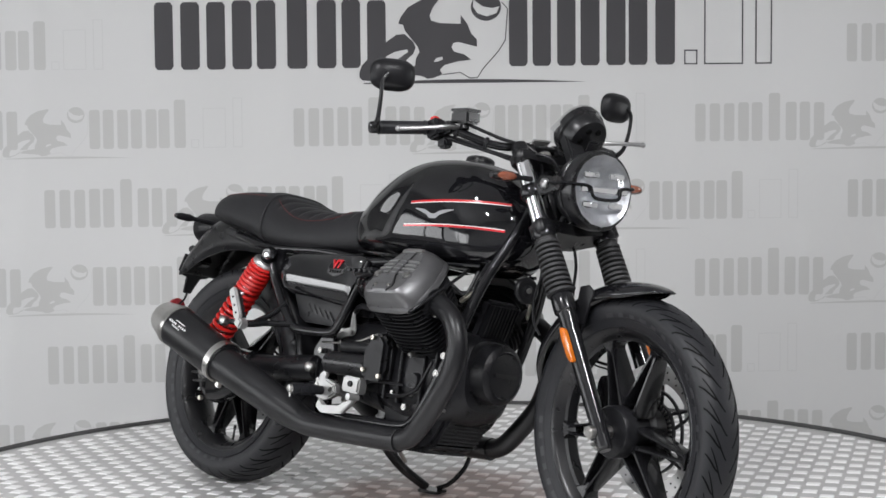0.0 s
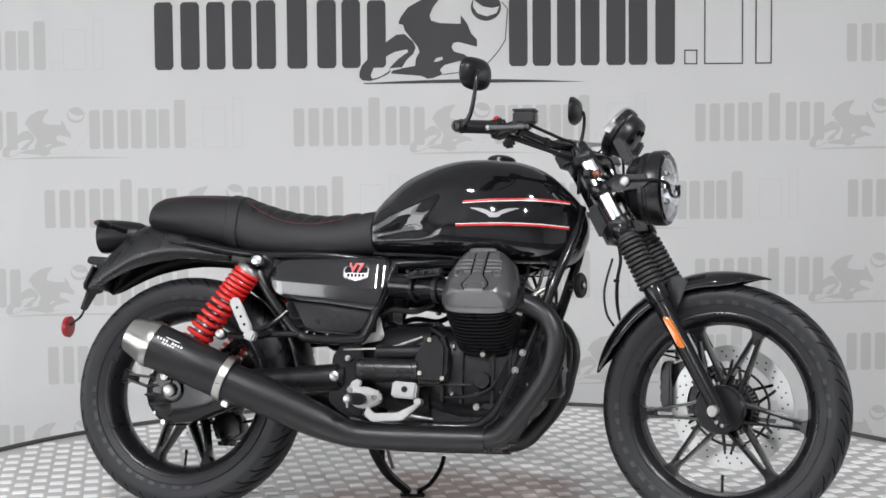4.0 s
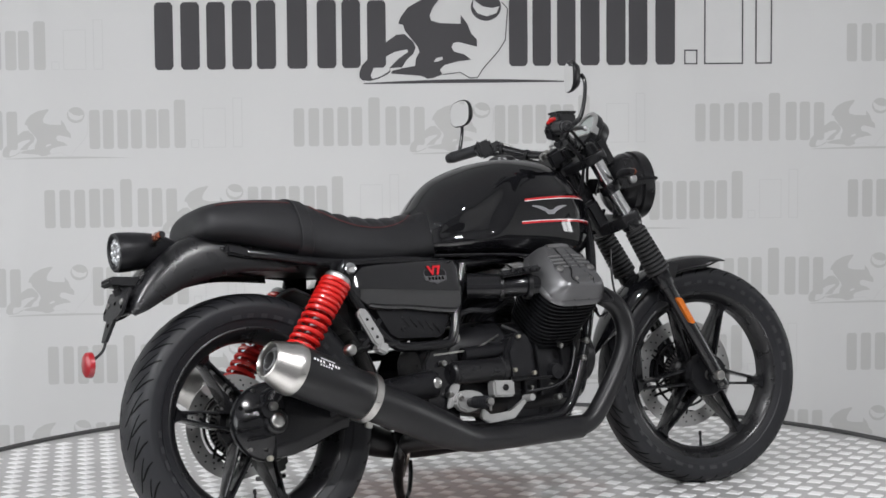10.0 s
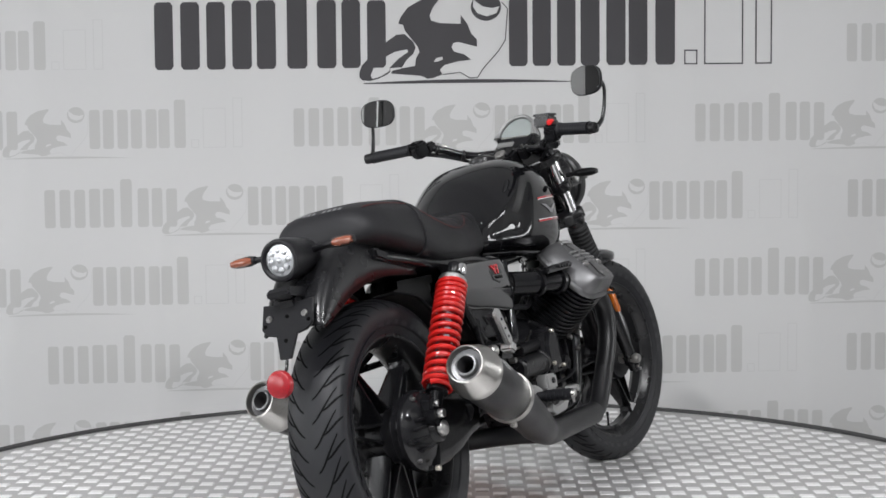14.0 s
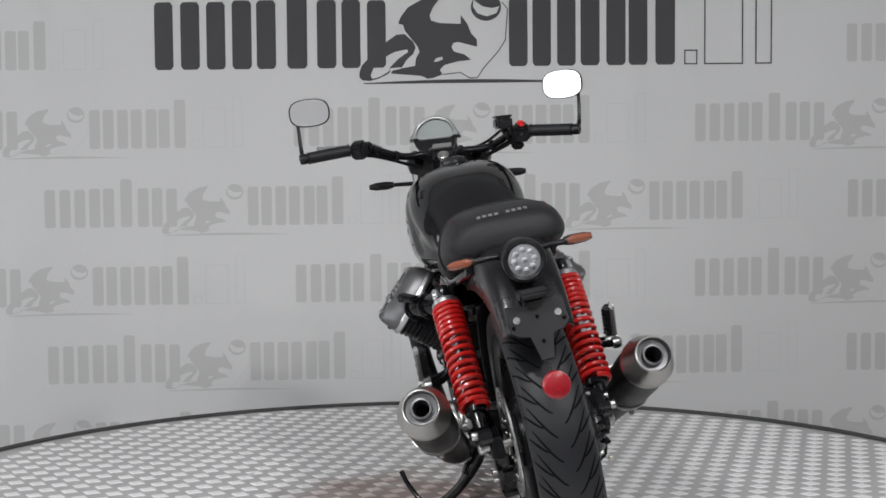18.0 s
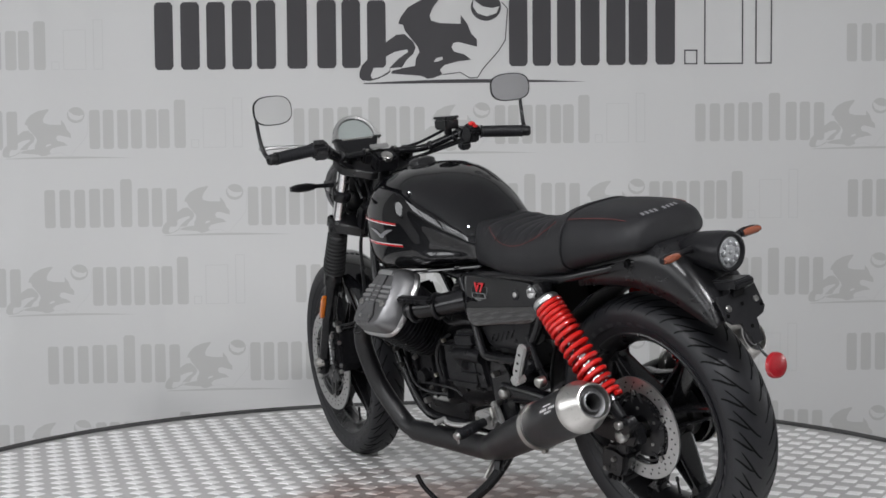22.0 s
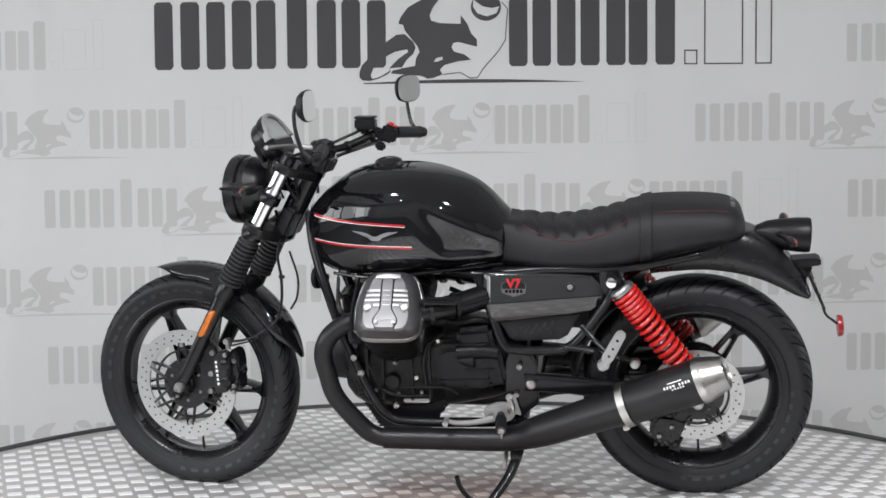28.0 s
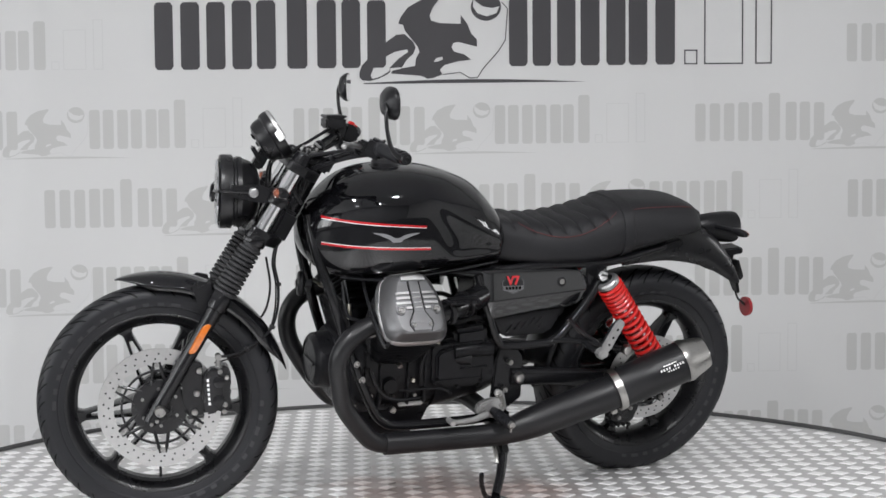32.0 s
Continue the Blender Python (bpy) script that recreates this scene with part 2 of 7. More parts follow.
slab("floor", (0, -2.2, -0.55), (11.4, 10.4, 0.1), FLOORGREY, "plain dark grey smooth showroom floor", "floor")
slab("ceiling", (0, -2.2, 3.35), (11.4, 10.4, 0.1), CEIL, "plain white showroom ceiling", "ceiling")
slab("wall_north", (0, 3.05, 1.4), (11.4, 0.1, 3.8), WALLPAINT, "plain white wall behind the banner", "wall")
slab("wall_south", (0, -7.45, 1.4), (11.4, 0.1, 3.8), DARKWALL, "plain mid grey wall opposite the banner", "wall")
slab("wall_east", (5.75, -2.2, 1.4), (0.1, 10.4, 3.8), WALLPAINT, "plain white side wall", "wall")
slab("wall_west", (-5.75, -2.2, 1.4), (0.1, 10.4, 3.8), WALLPAINT, "plain white side wall of the shop front", "wall")

for x, y in LAMPS:
    lamp = tagged(new("ceiling_lamp"), "round white lit ceiling lamp", "ceiling lamp", "ceiling lamps")
    lamp.location = (x, y, 3.3)
    bm = B()
    add_lathe(bm, [(0, 0), (0.16, 0), (0.16, -0.10), (0.145, -0.115), (0.135, -0.10), (0, -0.10)], (0, 0, 0), (0, 0, 1), seg=40)
    part("housing", bm, WALLPAINT, lamp)
    bm = B()
    add_lathe(bm, [(0, -0.108), (0.132, -0.108), (0.132, -0.104), (0, -0.104)], (0, 0, 0), (0, 0, 1), seg=40)
    part("diffuser", bm, DIFFUSER, lamp)

for n, sx, yc, zc, w, h in ((1, -1, -0.75, 1.35, 3.2, 1.7), (2, 1, 0.7, 1.35, 1.5, 1.0), (3, -1, -4.8, 1.35, 4.6, 2.3)):
    win = tagged(new("window_%d" % n), "bright showroom window in a dark frame", "window", kind="structure")
    for k in (-1, 1):
        bm = B()
        add_box(bm, (sx * 5.68, yc + k * w / 4, zc), (0.01, w / 2 - 0.04, h))
        part("pane", bm, DAYLIGHT, win)
        bm = B()
        add_box(bm, (sx * 5.57, yc, zc + k * (h / 2 + 0.03)), (0.09, w + 0.16, 0.10), bevel=0.004)
        part("frame_rail", bm, EDGE, win)
    for k in (-1, 0, 1):
        bm = B()
        add_box(bm, (sx * 5.57, yc + k * w / 2, zc), (0.08, 0.10, h - 0.04), bevel=0.004)
        part("mullion", bm, EDGE, win)

# ---- the banner behind the turntable ----
BANNER_Y, BANNER_SLOPE = 2.06, 0.035


# upright creases: place, depth, width, lean
CREASES = [(-1.72, 0.007, 0.05, 0.10), (-1.45, -0.006, 0.07, -0.06), (-1.16, 0.006, 0.045, 0.05), (-0.86, -0.004, 0.06, 0.08), (-0.30, 0.004, 0.05, -0.05), (0.22, -0.004, 0.06, 0.04), (0.75, 0.005, 0.05, -0.07),
           (1.12, -0.005, 0.07, 0.05), (1.48, 0.006, 0.05, -0.04), (1.80, -0.006, 0.06, 0.06)]


def cloth_y(x, z):
    """The hanging cloth: a slightly turned plane with soft upright folds."""
    fold = 0.004 * math.sin(31.0 * x + 2.0 * z) * max(0.0, z - 0.6) + 0.008 * math.sin(3.1 * x + 0.5) + 0.004 * math.sin(7.3 * x + 1.7 + 0.4 * z) + 0.002 * math.sin(17.0 * x + 0.9 * z)
    for cx, amp, wid, lean in CREASES:
        fold += amp * math.exp(-((x - cx - lean * (z - 0.8)) / wid) ** 2)
    return BANNER_Y + BANNER_SLOPE * x - fold * (0.6 + 0.25 * (1.3 - z))


banner = tagged(new("banner"), "light grey cloth banner printed with rows of faded grey bars", "banner")
bm = B()
NX, NZ = 360, 24
grid = [[bm.verts.new((-3.6 + 7.2 * i / NX, cloth_y(-3.6 + 7.2 * i / NX, -0.48 + 3.64 * k / NZ), -0.48 + 3.64 * k / NZ)) for i in range(NX + 1)] for k in range(NZ + 1)]
for k in range(NZ):
    for i in range(NX):
        bm.faces.new((grid[k][i], grid[k][i + 1], grid[k + 1][i + 1], grid[k + 1][i]))
cloth = part("cloth", bm, CLOTH, banner)
sol = cloth.modifiers.new("thickness", "SOLIDIFY")
sol.thickness, sol.offset = 0.0015, 1
bm = B()
add_cyl(bm, (-3.7, BANNER_Y - 0.126, 3.17), (3.7, BANNER_Y + 0.13, 3.17), 0.02)
part("rail", bm, STEEL, banner, "steel rail along the top")

PRINT_TILT = 0.0045


def print_patch(bm, pts, lift=0.0012):
    """A flat printed patch on the cloth: a strip of quads between a lower and an upper row of points."""
    lo, hi = pts
    rows = []
    for k in range(3):
        f = k / 2
        row = []
        for a, b in zip(lo, hi):
            x, z = a[0] + (b[0] - a[0]) * f, a[1] + (b[1] - a[1]) * f
            z += PRINT_TILT * x
            row.append(bm.verts.new((x, cloth_y(x, z) - lift, z)))
        rows.append(row)
    for a, b in zip(rows, rows[1:]):
        for i in range(len(a) - 1):
            bm.faces.new((a[i], a[i + 1], b[i + 1], b[i]))


def print_bar(bm, x0, x1, z0, z1, round_=0.0, lift=0.0012):
    n = 8
    xs = [x0 + (x1 - x0) * i / n for i in range(n + 1)]

    def cut(x):
        if not round_:
            return 0.0
        d = min(x - x0, x1 - x)
        return round_ - math.sqrt(max(0.0, round_ ** 2 - max(0.0, round_ - d) ** 2)) if d < round_ else 0.0
    print_patch(bm, ([(x, z0 + cut(x)) for x in xs], [(x, z1 - cut(x)) for x in xs]), lift)


def print_frame(bm, x0, x1, z0, z1, w, lift=0.0012):
    print_bar(bm, x0, x1, z0, z0 + w, 0, lift)
    print_bar(bm, x0, x1, z1 - w, z1, 0, lift)
    print_bar(bm, x0, x0 + w, z0 + w, z1 - w, 0, lift)
    print_bar(bm, x1 - w, x1, z0 + w, z1 - w, 0, lift)


# One mark: runs of upright bars, a dark sweep between them and three outlined bars.
# Units: the mark is 1 wide; bar heights in the same unit.
BARS = [(0.000, 0.030, 0.108), (0.042, 0.072, 0.108), (0.083, 0.113, 0.108),
        (0.124, 0.155, 0.110), (0.163, 0.194, 0.110), (0.212, 0.244, 0.136),
        (0.260, 0.291, 0.110), (0.300, 0.330, 0.110), (0.341, 0.371, 0.108),
        (0.570, 0.600, 0.110), (0.608, 0.638, 0.110), (0.648, 0.678, 0.110), (0.686, 0.717, 0.110),
        (0.728, 0.759, 0.110), (0.764, 0.795, 0.110), (0.808, 0.840, 0.136)]
OUTLINES = [(0.855, 0.877, 0.024), (0.888, 0.952, 0.112), (0.972, 0.999, 0.140)]


# Contours of the sweep between the bars, in hundredths of the mark's width above its baseline.
SWEEP_LIMB = [(32.8, -0.74), (33.2, 0.4), (34.5, 1.74), (37.1, 4.07), (38.8, 5.25), (40.1, 5.37), (41.5, 4.13), (41.9, 3.13), (41.5, 2.14), (40.4, 1.21), (39.7, 0.03), (37.7, -0.09), (37.8, -0.65),
              (37.3, -1.09), (36.0, -1.71), (34.6, -2.11), (33.3, -2.02), (32.8, -1.52)]
SWEEP_SLOT = [(34.6, -1.2), (35.1, 0.03), (36.7, 1.58), (38.5, 2.51), (40.5, 2.92), (40.7, 2.51), (39.1, 1.43), (37.7, 0.03), (37.6, -0.59), (36.0, -1.5), (34.9, -1.77)]
SWEEP_BODY = [(46.0, 11.2), (44.7, 9.5), (44.2, 8.35), (44.4, 7.48), (46.0, 7.01), (49.2, 6.92), (49.2, 8.35), (50.3, 6.86), (50.9, 5.3), (51.8, 4.38), (51.8, 3.2), (48.8, 4.0), (48.0, 3.82), (47.7, 3.2),
              (48.1, 2.45), (49.7, 2.02), (50.9, 1.12), (48.8, 0.9), (46.6, 0.34), (45.8, -0.43), (46.2, -1.21), (44.7, -1.77), (43.8, -1.86), (42.7, -1.37), (37.9, -0.96), (38.05, -0.53), (39.8, -0.09),
              (41.8, 0.22), (41.9, 1.27), (42.5, 2.51), (42.2, 3.38), (40.2, 5.87), (39.9, 6.86), (39.1, 7.01), (39.5, 8.1), (40.7, 9.65), (42.9, 10.83), (45.5, 11.36)]
SWEEP_NOTCH = [(44.8, 0.81), (45.2, 1.43), (46.2, 1.65), (46.3, 1.21), (45.3, 0.84)]
SWEEP_CRESCENT = [(51.3, 11.05), (51.2, 9.65), (51.9, 8.57), (53.4, 8.04), (55.0, 8.57), (55.5, 9.71), (54.3, 9.4), (52.8, 9.65), (51.7, 10.43)]
SWEEP_THREAD = [(55.9, 10.3), (56.8, 9.3), (56.4, 4.2), (55.3, 2.5), (52.8, -0.3), (51.9, -1.75), (50.6, -1.8), (49.1, -0.9), (46.3, -1.2)]


def print_contours(bm, contours, x, z, w, lift=0.0014):
    """Closed contours with holes, filled and cut into narrow upright slices that follow the cloth."""
    edges = []
    for c in contours:
        vs = [bm.verts.new((x + u * 0.01 * w, 0, z + v * 0.01 * w)) for u, v in c]
        edges += [bm.edges.new((p, q)) for p, q in zip(vs, vs[1:] + vs[:1])]
    bmesh.ops.triangle_fill(bm, edges=edges, use_beauty=True, normal=(0, -1, 0))
    x0, x1 = min(v.co.x for v in bm.verts), max(v.co.x for v in bm.verts)
    for k in range(1, int((x1 - x0) / 0.02) + 1):
        bmesh.ops.bisect_plane(bm, geom=bm.verts[:] + bm.edges[:] + bm.faces[:], plane_co=(x0 + 0.02 * k, 0, 0), plane_no=(1, 0, 0))
    for v in bm.verts:
        v.co.z += PRINT_TILT * v.co.x
        v.co.y = cloth_y(v.co.x, v.co.z) - lift


def print_thread(bm, pts, x, z, w, width, lift=0.0013):
    q = [(x + u * 0.01 * w, z + v * 0.01 * w) for u, v in pts]
    lo, hi = [], []
    for i, (ax, az) in enumerate(q):
        (px, pz), (nx, nz) = q[max(i - 1, 0)], q[min(i + 1, len(q) - 1)]
        ln = math.hypot(nx - px, nz - pz)
        ox, oz = -(nz - pz) / ln * width / 2, (nx - px) / ln * width / 2
        lo.append((ax - ox, az - oz))
        hi.append((ax + ox, az + oz))
    print_patch(bm, (lo, hi), lift)


def ring_contour(cx, cz, rx, rz, n=36):
    return [(cx + rx * math.cos(math.tau * i / n), cz + rz * math.sin(math.tau * i / n)) for i in range(n)]


def printed_mark(x, z, width, ink, thin, name, label):
    w = width
    bm = B()
    # the ground line under the sweep
    n = 12
    xs = [x + (0.335 + 0.36 * i / n) * w for i in range(n + 1)]
    print_patch(bm, ([(q, z - 0.026 * w) for q in xs], [(q, z - 0.026 * w + 0.006 * w * math.sin(math.pi * min(1, 0.08 + i / n * 0.92))) for i, q in enumerate(xs)]))
    mark = part(name, bm, ink, banner, label)
    for contours in ([SWEEP_LIMB, SWEEP_SLOT], [SWEEP_BODY, SWEEP_NOTCH], [ring_contour(53.3, 9.6, 2.45, 2.25), SWEEP_CRESCENT]):
        bm = B()
        print_contours(bm, contours, x, z, w)
        part("printed_sweep", bm, ink, mark, smooth=False)
    bm = B()
    print_thread(bm, SWEEP_THREAD, x, z, w, 0.0016 * w)
    part("printed_thread", bm, ink if ink == INK else thin, mark, smooth=False)
    for a, b, h in BARS:
        bm = B()
        print_bar(bm, x + a * w, x + b * w, z, z + h * w, 0.0055 * w)
        part("printed_bar", bm, ink, mark)
    t = 0.0022 * w
    for a, b, h in OUTLINES:
        bm = B()
        print_frame(bm, x + a * w, x + b * w, z, z + h * w, t)
        part("outlined_bar", bm, thin, mark)


printed_mark(-1.178, 1.325, 2.53, INK, INK, "large_mark", "large charcoal grey printed bars and sweep")
STEP, DZ = 1.652, 0.3205
for row in range(6):
    z = 1.008 - DZ * (row - 0)
    x0 = -0.62 if row % 2 == 0 else -1.635
    for k in (-1, 0, 1, 2):
        x = x0 + STEP * k
        if -3.2 < x < 1.75:
            printed_mark(x, z, 1.445, PALEINK, FAINTINK, "small_mark", "pale grey printed bars and sweep")
for x in (-2.83, 1.66):
    printed_mark(x, 1.33, 1.445, PALEINK, FAINTINK, "small_mark", "pale grey printed bars and sweep")

# ---- the turntable ----
TABLE_R = 1.665
turntable = tagged(new("turntable"), "round turntable covered with aluminium tread plate", "turntable")
bm = B()
add_lathe(bm, [(0, 0), (TABLE_R, 0), (TABLE_R, -0.09), (0, -0.09)], (0, 0, 0), (0, 0, 1), seg=180)
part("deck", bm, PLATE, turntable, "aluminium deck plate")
bm = B()
add_lathe(bm, [(TABLE_R - 0.004, -0.095), (TABLE_R + 0.014, -0.095), (TABLE_R + 0.014, 0.008), (TABLE_R + 0.009, 0.012), (TABLE_R + 0.002, 0.012), (TABLE_R - 0.004, 0.008)],
          (0, 0, 0), (0, 0, 1), seg=180, closed=True)
part("edge_trim", bm, EDGE, turntable, "black rubber edge trim")
pedestal = tagged(new("pedestal"), "dark round drum that carries the turntable", "pedestal")
bm = B()
add_lathe(bm, [(0, -0.098), (1.45, -0.098), (1.45, -0.47), (1.52, -0.48), (1.52, -0.50), (0, -0.50)], (0, 0, 0), (0, 0, 1), seg=64)
part("drum", bm, EDGE, pedestal)


def tread_studs():
    """Raised flat-topped diamonds on a square grid, turned a little against the deck."""
    pitch, half, high, turn = 0.0715, 0.0285, 0.0026, radians(-15.4)
    verts, faces = [], []
    n = int(TABLE_R / pitch) + 2
    ct, st = math.cos(turn), math.sin(turn)
    for i in range(-n, n + 1):
        for k in range(-n, n + 1):
            cx, cy = (i + 0.3) * pitch, (k + 0.4) * pitch
            x, y = cx * ct - cy * st, cx * st + cy * ct
            if x * x + y * y > (TABLE_R - 0.04) ** 2:
                continue
            o = len(verts)
            for size, z in ((half, 0.0), (half * 0.84, high), (half * 0.40, high + 0.0004)):
                for q in range(4):
                    a = turn + math.pi / 2 * q
                    verts.append((x + size * math.cos(a), y + size * math.sin(a), z))
            for b in (0, 4):
                for q in range(4):
                    r = (q + 1) % 4
                    faces.append((o + b + q, o + b + r, o + b + 4 + r, o + b + 4 + q))
            faces.append((o + 8, o + 9, o + 10, o + 11))
    me = bpy.data.meshes.new("tread_studs")
    me.from_pydata(verts, [], faces)
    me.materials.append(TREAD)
    ob = new("tread_studs", me)
    ob.parent = turntable
    tagged(ob, "raised studs of the tread plate", kind="stuff")


tread_studs()

# ---- the motorcycle: x forward from the rear axle, y to its left, z up from the tyre's foot ----
bike = tagged(new("motorcycle"), "black roadster motorcycle with red shock springs on a side stand", "motorcycle")

STEER_FOOT, STEER_AXIS = Vector((1.065, 0, 0.945)), Vector((-0.477, 0, 0.879))
STEERED = Matrix.Translation(STEER_FOOT) @ Matrix.Rotation(radians(STEER), 4, STEER_AXIS) @ Matrix.Translation(-STEER_FOOT)


def front(name, bm, mat, parent=bike, label="", **k):
    """A part of the fork, built straight ahead and then turned with the steering."""
    bmesh.ops.transform(bm, matrix=STEERED, verts=bm.verts[:])
    return part(name, bm, mat, parent, label, **k)


def bolt(name, p, axis, r, parent, mat=STEEL, length=0.012, fn=part, label=""):
    bm = B()
    if mat == STEEL:
        mat = BOLT
        r *= 0.88 if r < 0.013 else 0.95
    if r > 0.0125:
        add_lathe(bm, [(0, length * 1.06), (r * 0.55, length * 1.04), (r * 0.80, length * 0.95), (r * 0.96, length * 0.72), (r, length * 0.5), (r, -length * 0.3), (0, -length * 0.3)], p, axis, seg=22)
        return fn(name, bm, mat, parent, label)
    add_lathe(bm, [(0, length), (r * 0.45, length), (r * 0.5, length * 0.7), (r * 0.62, length * 0.7), (r * 0.7, length), (r * 0.92, length), (r, length * 0.8), (r, -length * 0.3), (0, -length * 0.3)], p, axis, seg=14)
    return fn(name, bm, mat, parent, label)


# wheels -----------------------------------------------------------------------------------------
def wheel(name, cx, R, half, rim_r, fn, label, phase, hub_r, lean):
    c = Vector((cx, 0, 0.318))
    bm = B()
    # tyre section, from the left bead over the crown to the right bead
    prof = []
    n = 40
    for i in range(n + 1):
        a = math.pi * i / n
        y = half * math.cos(a)
        rr = R - (R - rim_r - 0.02) * (1 - math.sin(a) ** 0.62) * 0.72
        prof.append((rr, y))
    prof = [(rim_r - 0.004, half * 0.72), (rim_r + 0.012, half * 0.86)] + prof[1:-1] + [(rim_r + 0.012, -half * 0.86), (rim_r - 0.004, -half * 0.72)]
    add_lathe(bm, prof, c, (0, 1, 0), seg=144, closed=True)
    w = fn(name, bm, RUBBER, bike, label, angle=50)
    # a fine ridge round each flank
    for s in (1, -1):
        bm = B()
        rr = rim_r + 0.020
        add_lathe(bm, [(rr, s * half * 0.90), (rr + 0.0015, s * (half * 0.93)), (rr + 0.004, s * half * 0.945), (rr + 0.004, s * half * 0.9)], c, (0, 1, 0), seg=80, closed=True)
        fn("sidewall_ridge", bm, RUBBER, w)

    def surf(y, ang, lift):
        a = math.acos(max(-1, min(1, y / half)))
        rr = R - (R - rim_r - 0.02) * (1 - math.sin(a) ** 0.62) * 0.72 + lift
        return c + Vector((rr * math.cos(ang), y, rr * math.sin(ang)))
    # tread grooves, slanting slots on both flanks: flat strips with the slots' shade as colour
    bm = B()
    count = 38
    for k in range(count):
        for s in (1, -1):
            for which in range(2):
                a0 = math.tau * (k + (0.5 if s < 0 else 0) + 0.5 * which) / count
                y_in, y_out, sweep = ((0.14, 0.84, 0.25 * lean), (0.48, 0.97, 0.12 * lean))[which]
                prev = None
                for q in range(12):
                    f = q / 11
                    y = half * (y_in + (y_out - y_in) * f ** 0.9)
                    ang = a0 + sweep * f ** 1.25
                    wdt = (0.0092 if which == 0 else 0.0078) * (0.16 + 0.84 * math.sin(math.pi * (0.06 + 0.82 * f)) ** 0.8) / R / 2
                    pair = (bm.verts.new(surf(s * y, ang - wdt, 0.0006)), bm.verts.new(surf(s * y, ang + wdt, 0.0006)))
                    if prev:
                        bm.faces.new((prev[0], prev[1], pair[1], pair[0]))
                    prev = pair
    fn("tread_pattern", bm, TREADSHADE, w, kind="stuff")
    # moulded bars on the flanks, where the maker's writing stands
    for s in (1, -1):
        bm = B()
        for k in range(44):
            if k % 22 > 12:
                continue
            a0 = math.tau * k / 44
            w2 = 0.008 if k % 3 else 0.012
            pts = []
            for rr, da in ((0.021, -w2), (0.021, w2), (0.034, w2), (0.034, -w2)):
                rad = rim_r + rr
                # flank width at that radius
                widest = R - (R - rim_r - 0.02) * 0.72
                yy = half * min(1.0, 0.86 + 0.14 * (rad - rim_r - 0.012) / (widest - rim_r - 0.012)) + 0.0011
                pts.append(c + Vector((rad * math.cos(a0 + da / rad), s * (yy - 0.0005), rad * math.sin(a0 + da / rad))))
            bm.faces.new([bm.verts.new(p) for p in pts])
        fn("sidewall_print", bm, MOULDED, w, kind="stuff")
    # rim
    bm = B()
    hw = half * 0.80
    add_lathe(bm, [(rim_r, hw), (rim_r + 0.008, hw - 0.003), (rim_r + 0.008, hw - 0.012), (rim_r - 0.014, hw - 0.016), (rim_r - 0.022, 0.010),
                   (rim_r - 0.022, -0.010), (rim_r - 0.014, -hw + 0.016), (rim_r + 0.008, -hw + 0.012), (rim_r + 0.008, -hw + 0.003), (rim_r, -hw),
                   (rim_r - 0.005, -hw + 0.002), (rim_r - 0.011, -hw + 0.008), (rim_r - 0.022, -hw + 0.024), (rim_r - 0.030, -0.014), (rim_r - 0.030, 0.014), (rim_r - 0.022, hw - 0.024), (rim_r - 0.011, hw - 0.008), (rim_r - 0.005, hw - 0.002)],
              c, (0, 1, 0), seg=96, closed=True)
    rim = fn("rim", bm, SATIN, w, "satin black cast alloy rim", angle=25)
    # hub
    bm = B()
    add_lathe(bm, [(0.012, 0.065), (hub_r, 0.065), (hub_r + 0.004, 0.058), (hub_r + 0.004, 0.03), (hub_r - 0.008, 0.02), (hub_r - 0.008, -0.02), (hub_r + 0.004, -0.03),
                   (hub_r + 0.004, -0.058), (hub_r, -0.065), (0.012, -0.065)], c, (0, 1, 0), seg=40, closed=True)
    fn("hub", bm, CASE, w)
    # six forked spokes in three pairs: two thin blades run from the hub to one foot on the rim
    for k in range(6):
        base_a = radians(phase + 120 * (k // 2) + (22 if k % 2 else -22))
        u = Vector((math.cos(base_a), 0, math.sin(base_a)))
        v = Vector((-math.sin(base_a), 0, math.cos(base_a)))
        bm = B()
        for s in (1, -1):
            loops = []
            for f in range(9):
                t = f / 8
                r = hub_r - 0.006 + (rim_r - 0.030 - hub_r + 0.006) * t
                gap = 0.0215 + (0.0062 - 0.0215) * t
                w_t = 0.0036 + 0.0014 * t ** 3 + 0.0030 * (1 - t) ** 5
                d_t = 0.036 - 0.017 * t
                o = c + u * r + v * s * gap
                loops.append([o + v * a * w_t + Vector((0, b * d_t, 0)) for a, b in ((-1, -0.75), (-0.6, -1), (0.6, -1), (1, -0.75), (1, 0.75), (0.6, 1), (-0.6, 1), (-1, 0.75))])
            add_loft(bm, loops)
        # the foot that joins both blades to the rim
        lp = []
        for r, ww, dd in ((rim_r - 0.062, 0.0105, 0.014), (rim_r - 0.048, 0.0115, 0.019), (rim_r - 0.036, 0.0150, 0.022), (rim_r - 0.028, 0.0230, 0.024)):
            o = c + u * r
            lp.append([o + v * a * ww + Vector((0, b * dd, 0)) for a, b in ((-1, -0.8), (-0.8, -1), (0.8, -1), (1, -0.8), (1, 0.8), (0.8, 1), (-0.8, 1), (-1, 0.8))])
        add_loft(bm, lp)
        fn("spoke", bm, FRAMEBLACK, w)
    # valve
    bm = B()
    a0 = math.radians(-92)
    p0 = c + Vector((math.cos(a0), 0, math.sin(a0))) * (rim_r - 0.030)
    p1 = c + Vector((math.cos(a0), 0, math.sin(a0))) * (rim_r - 0.066)
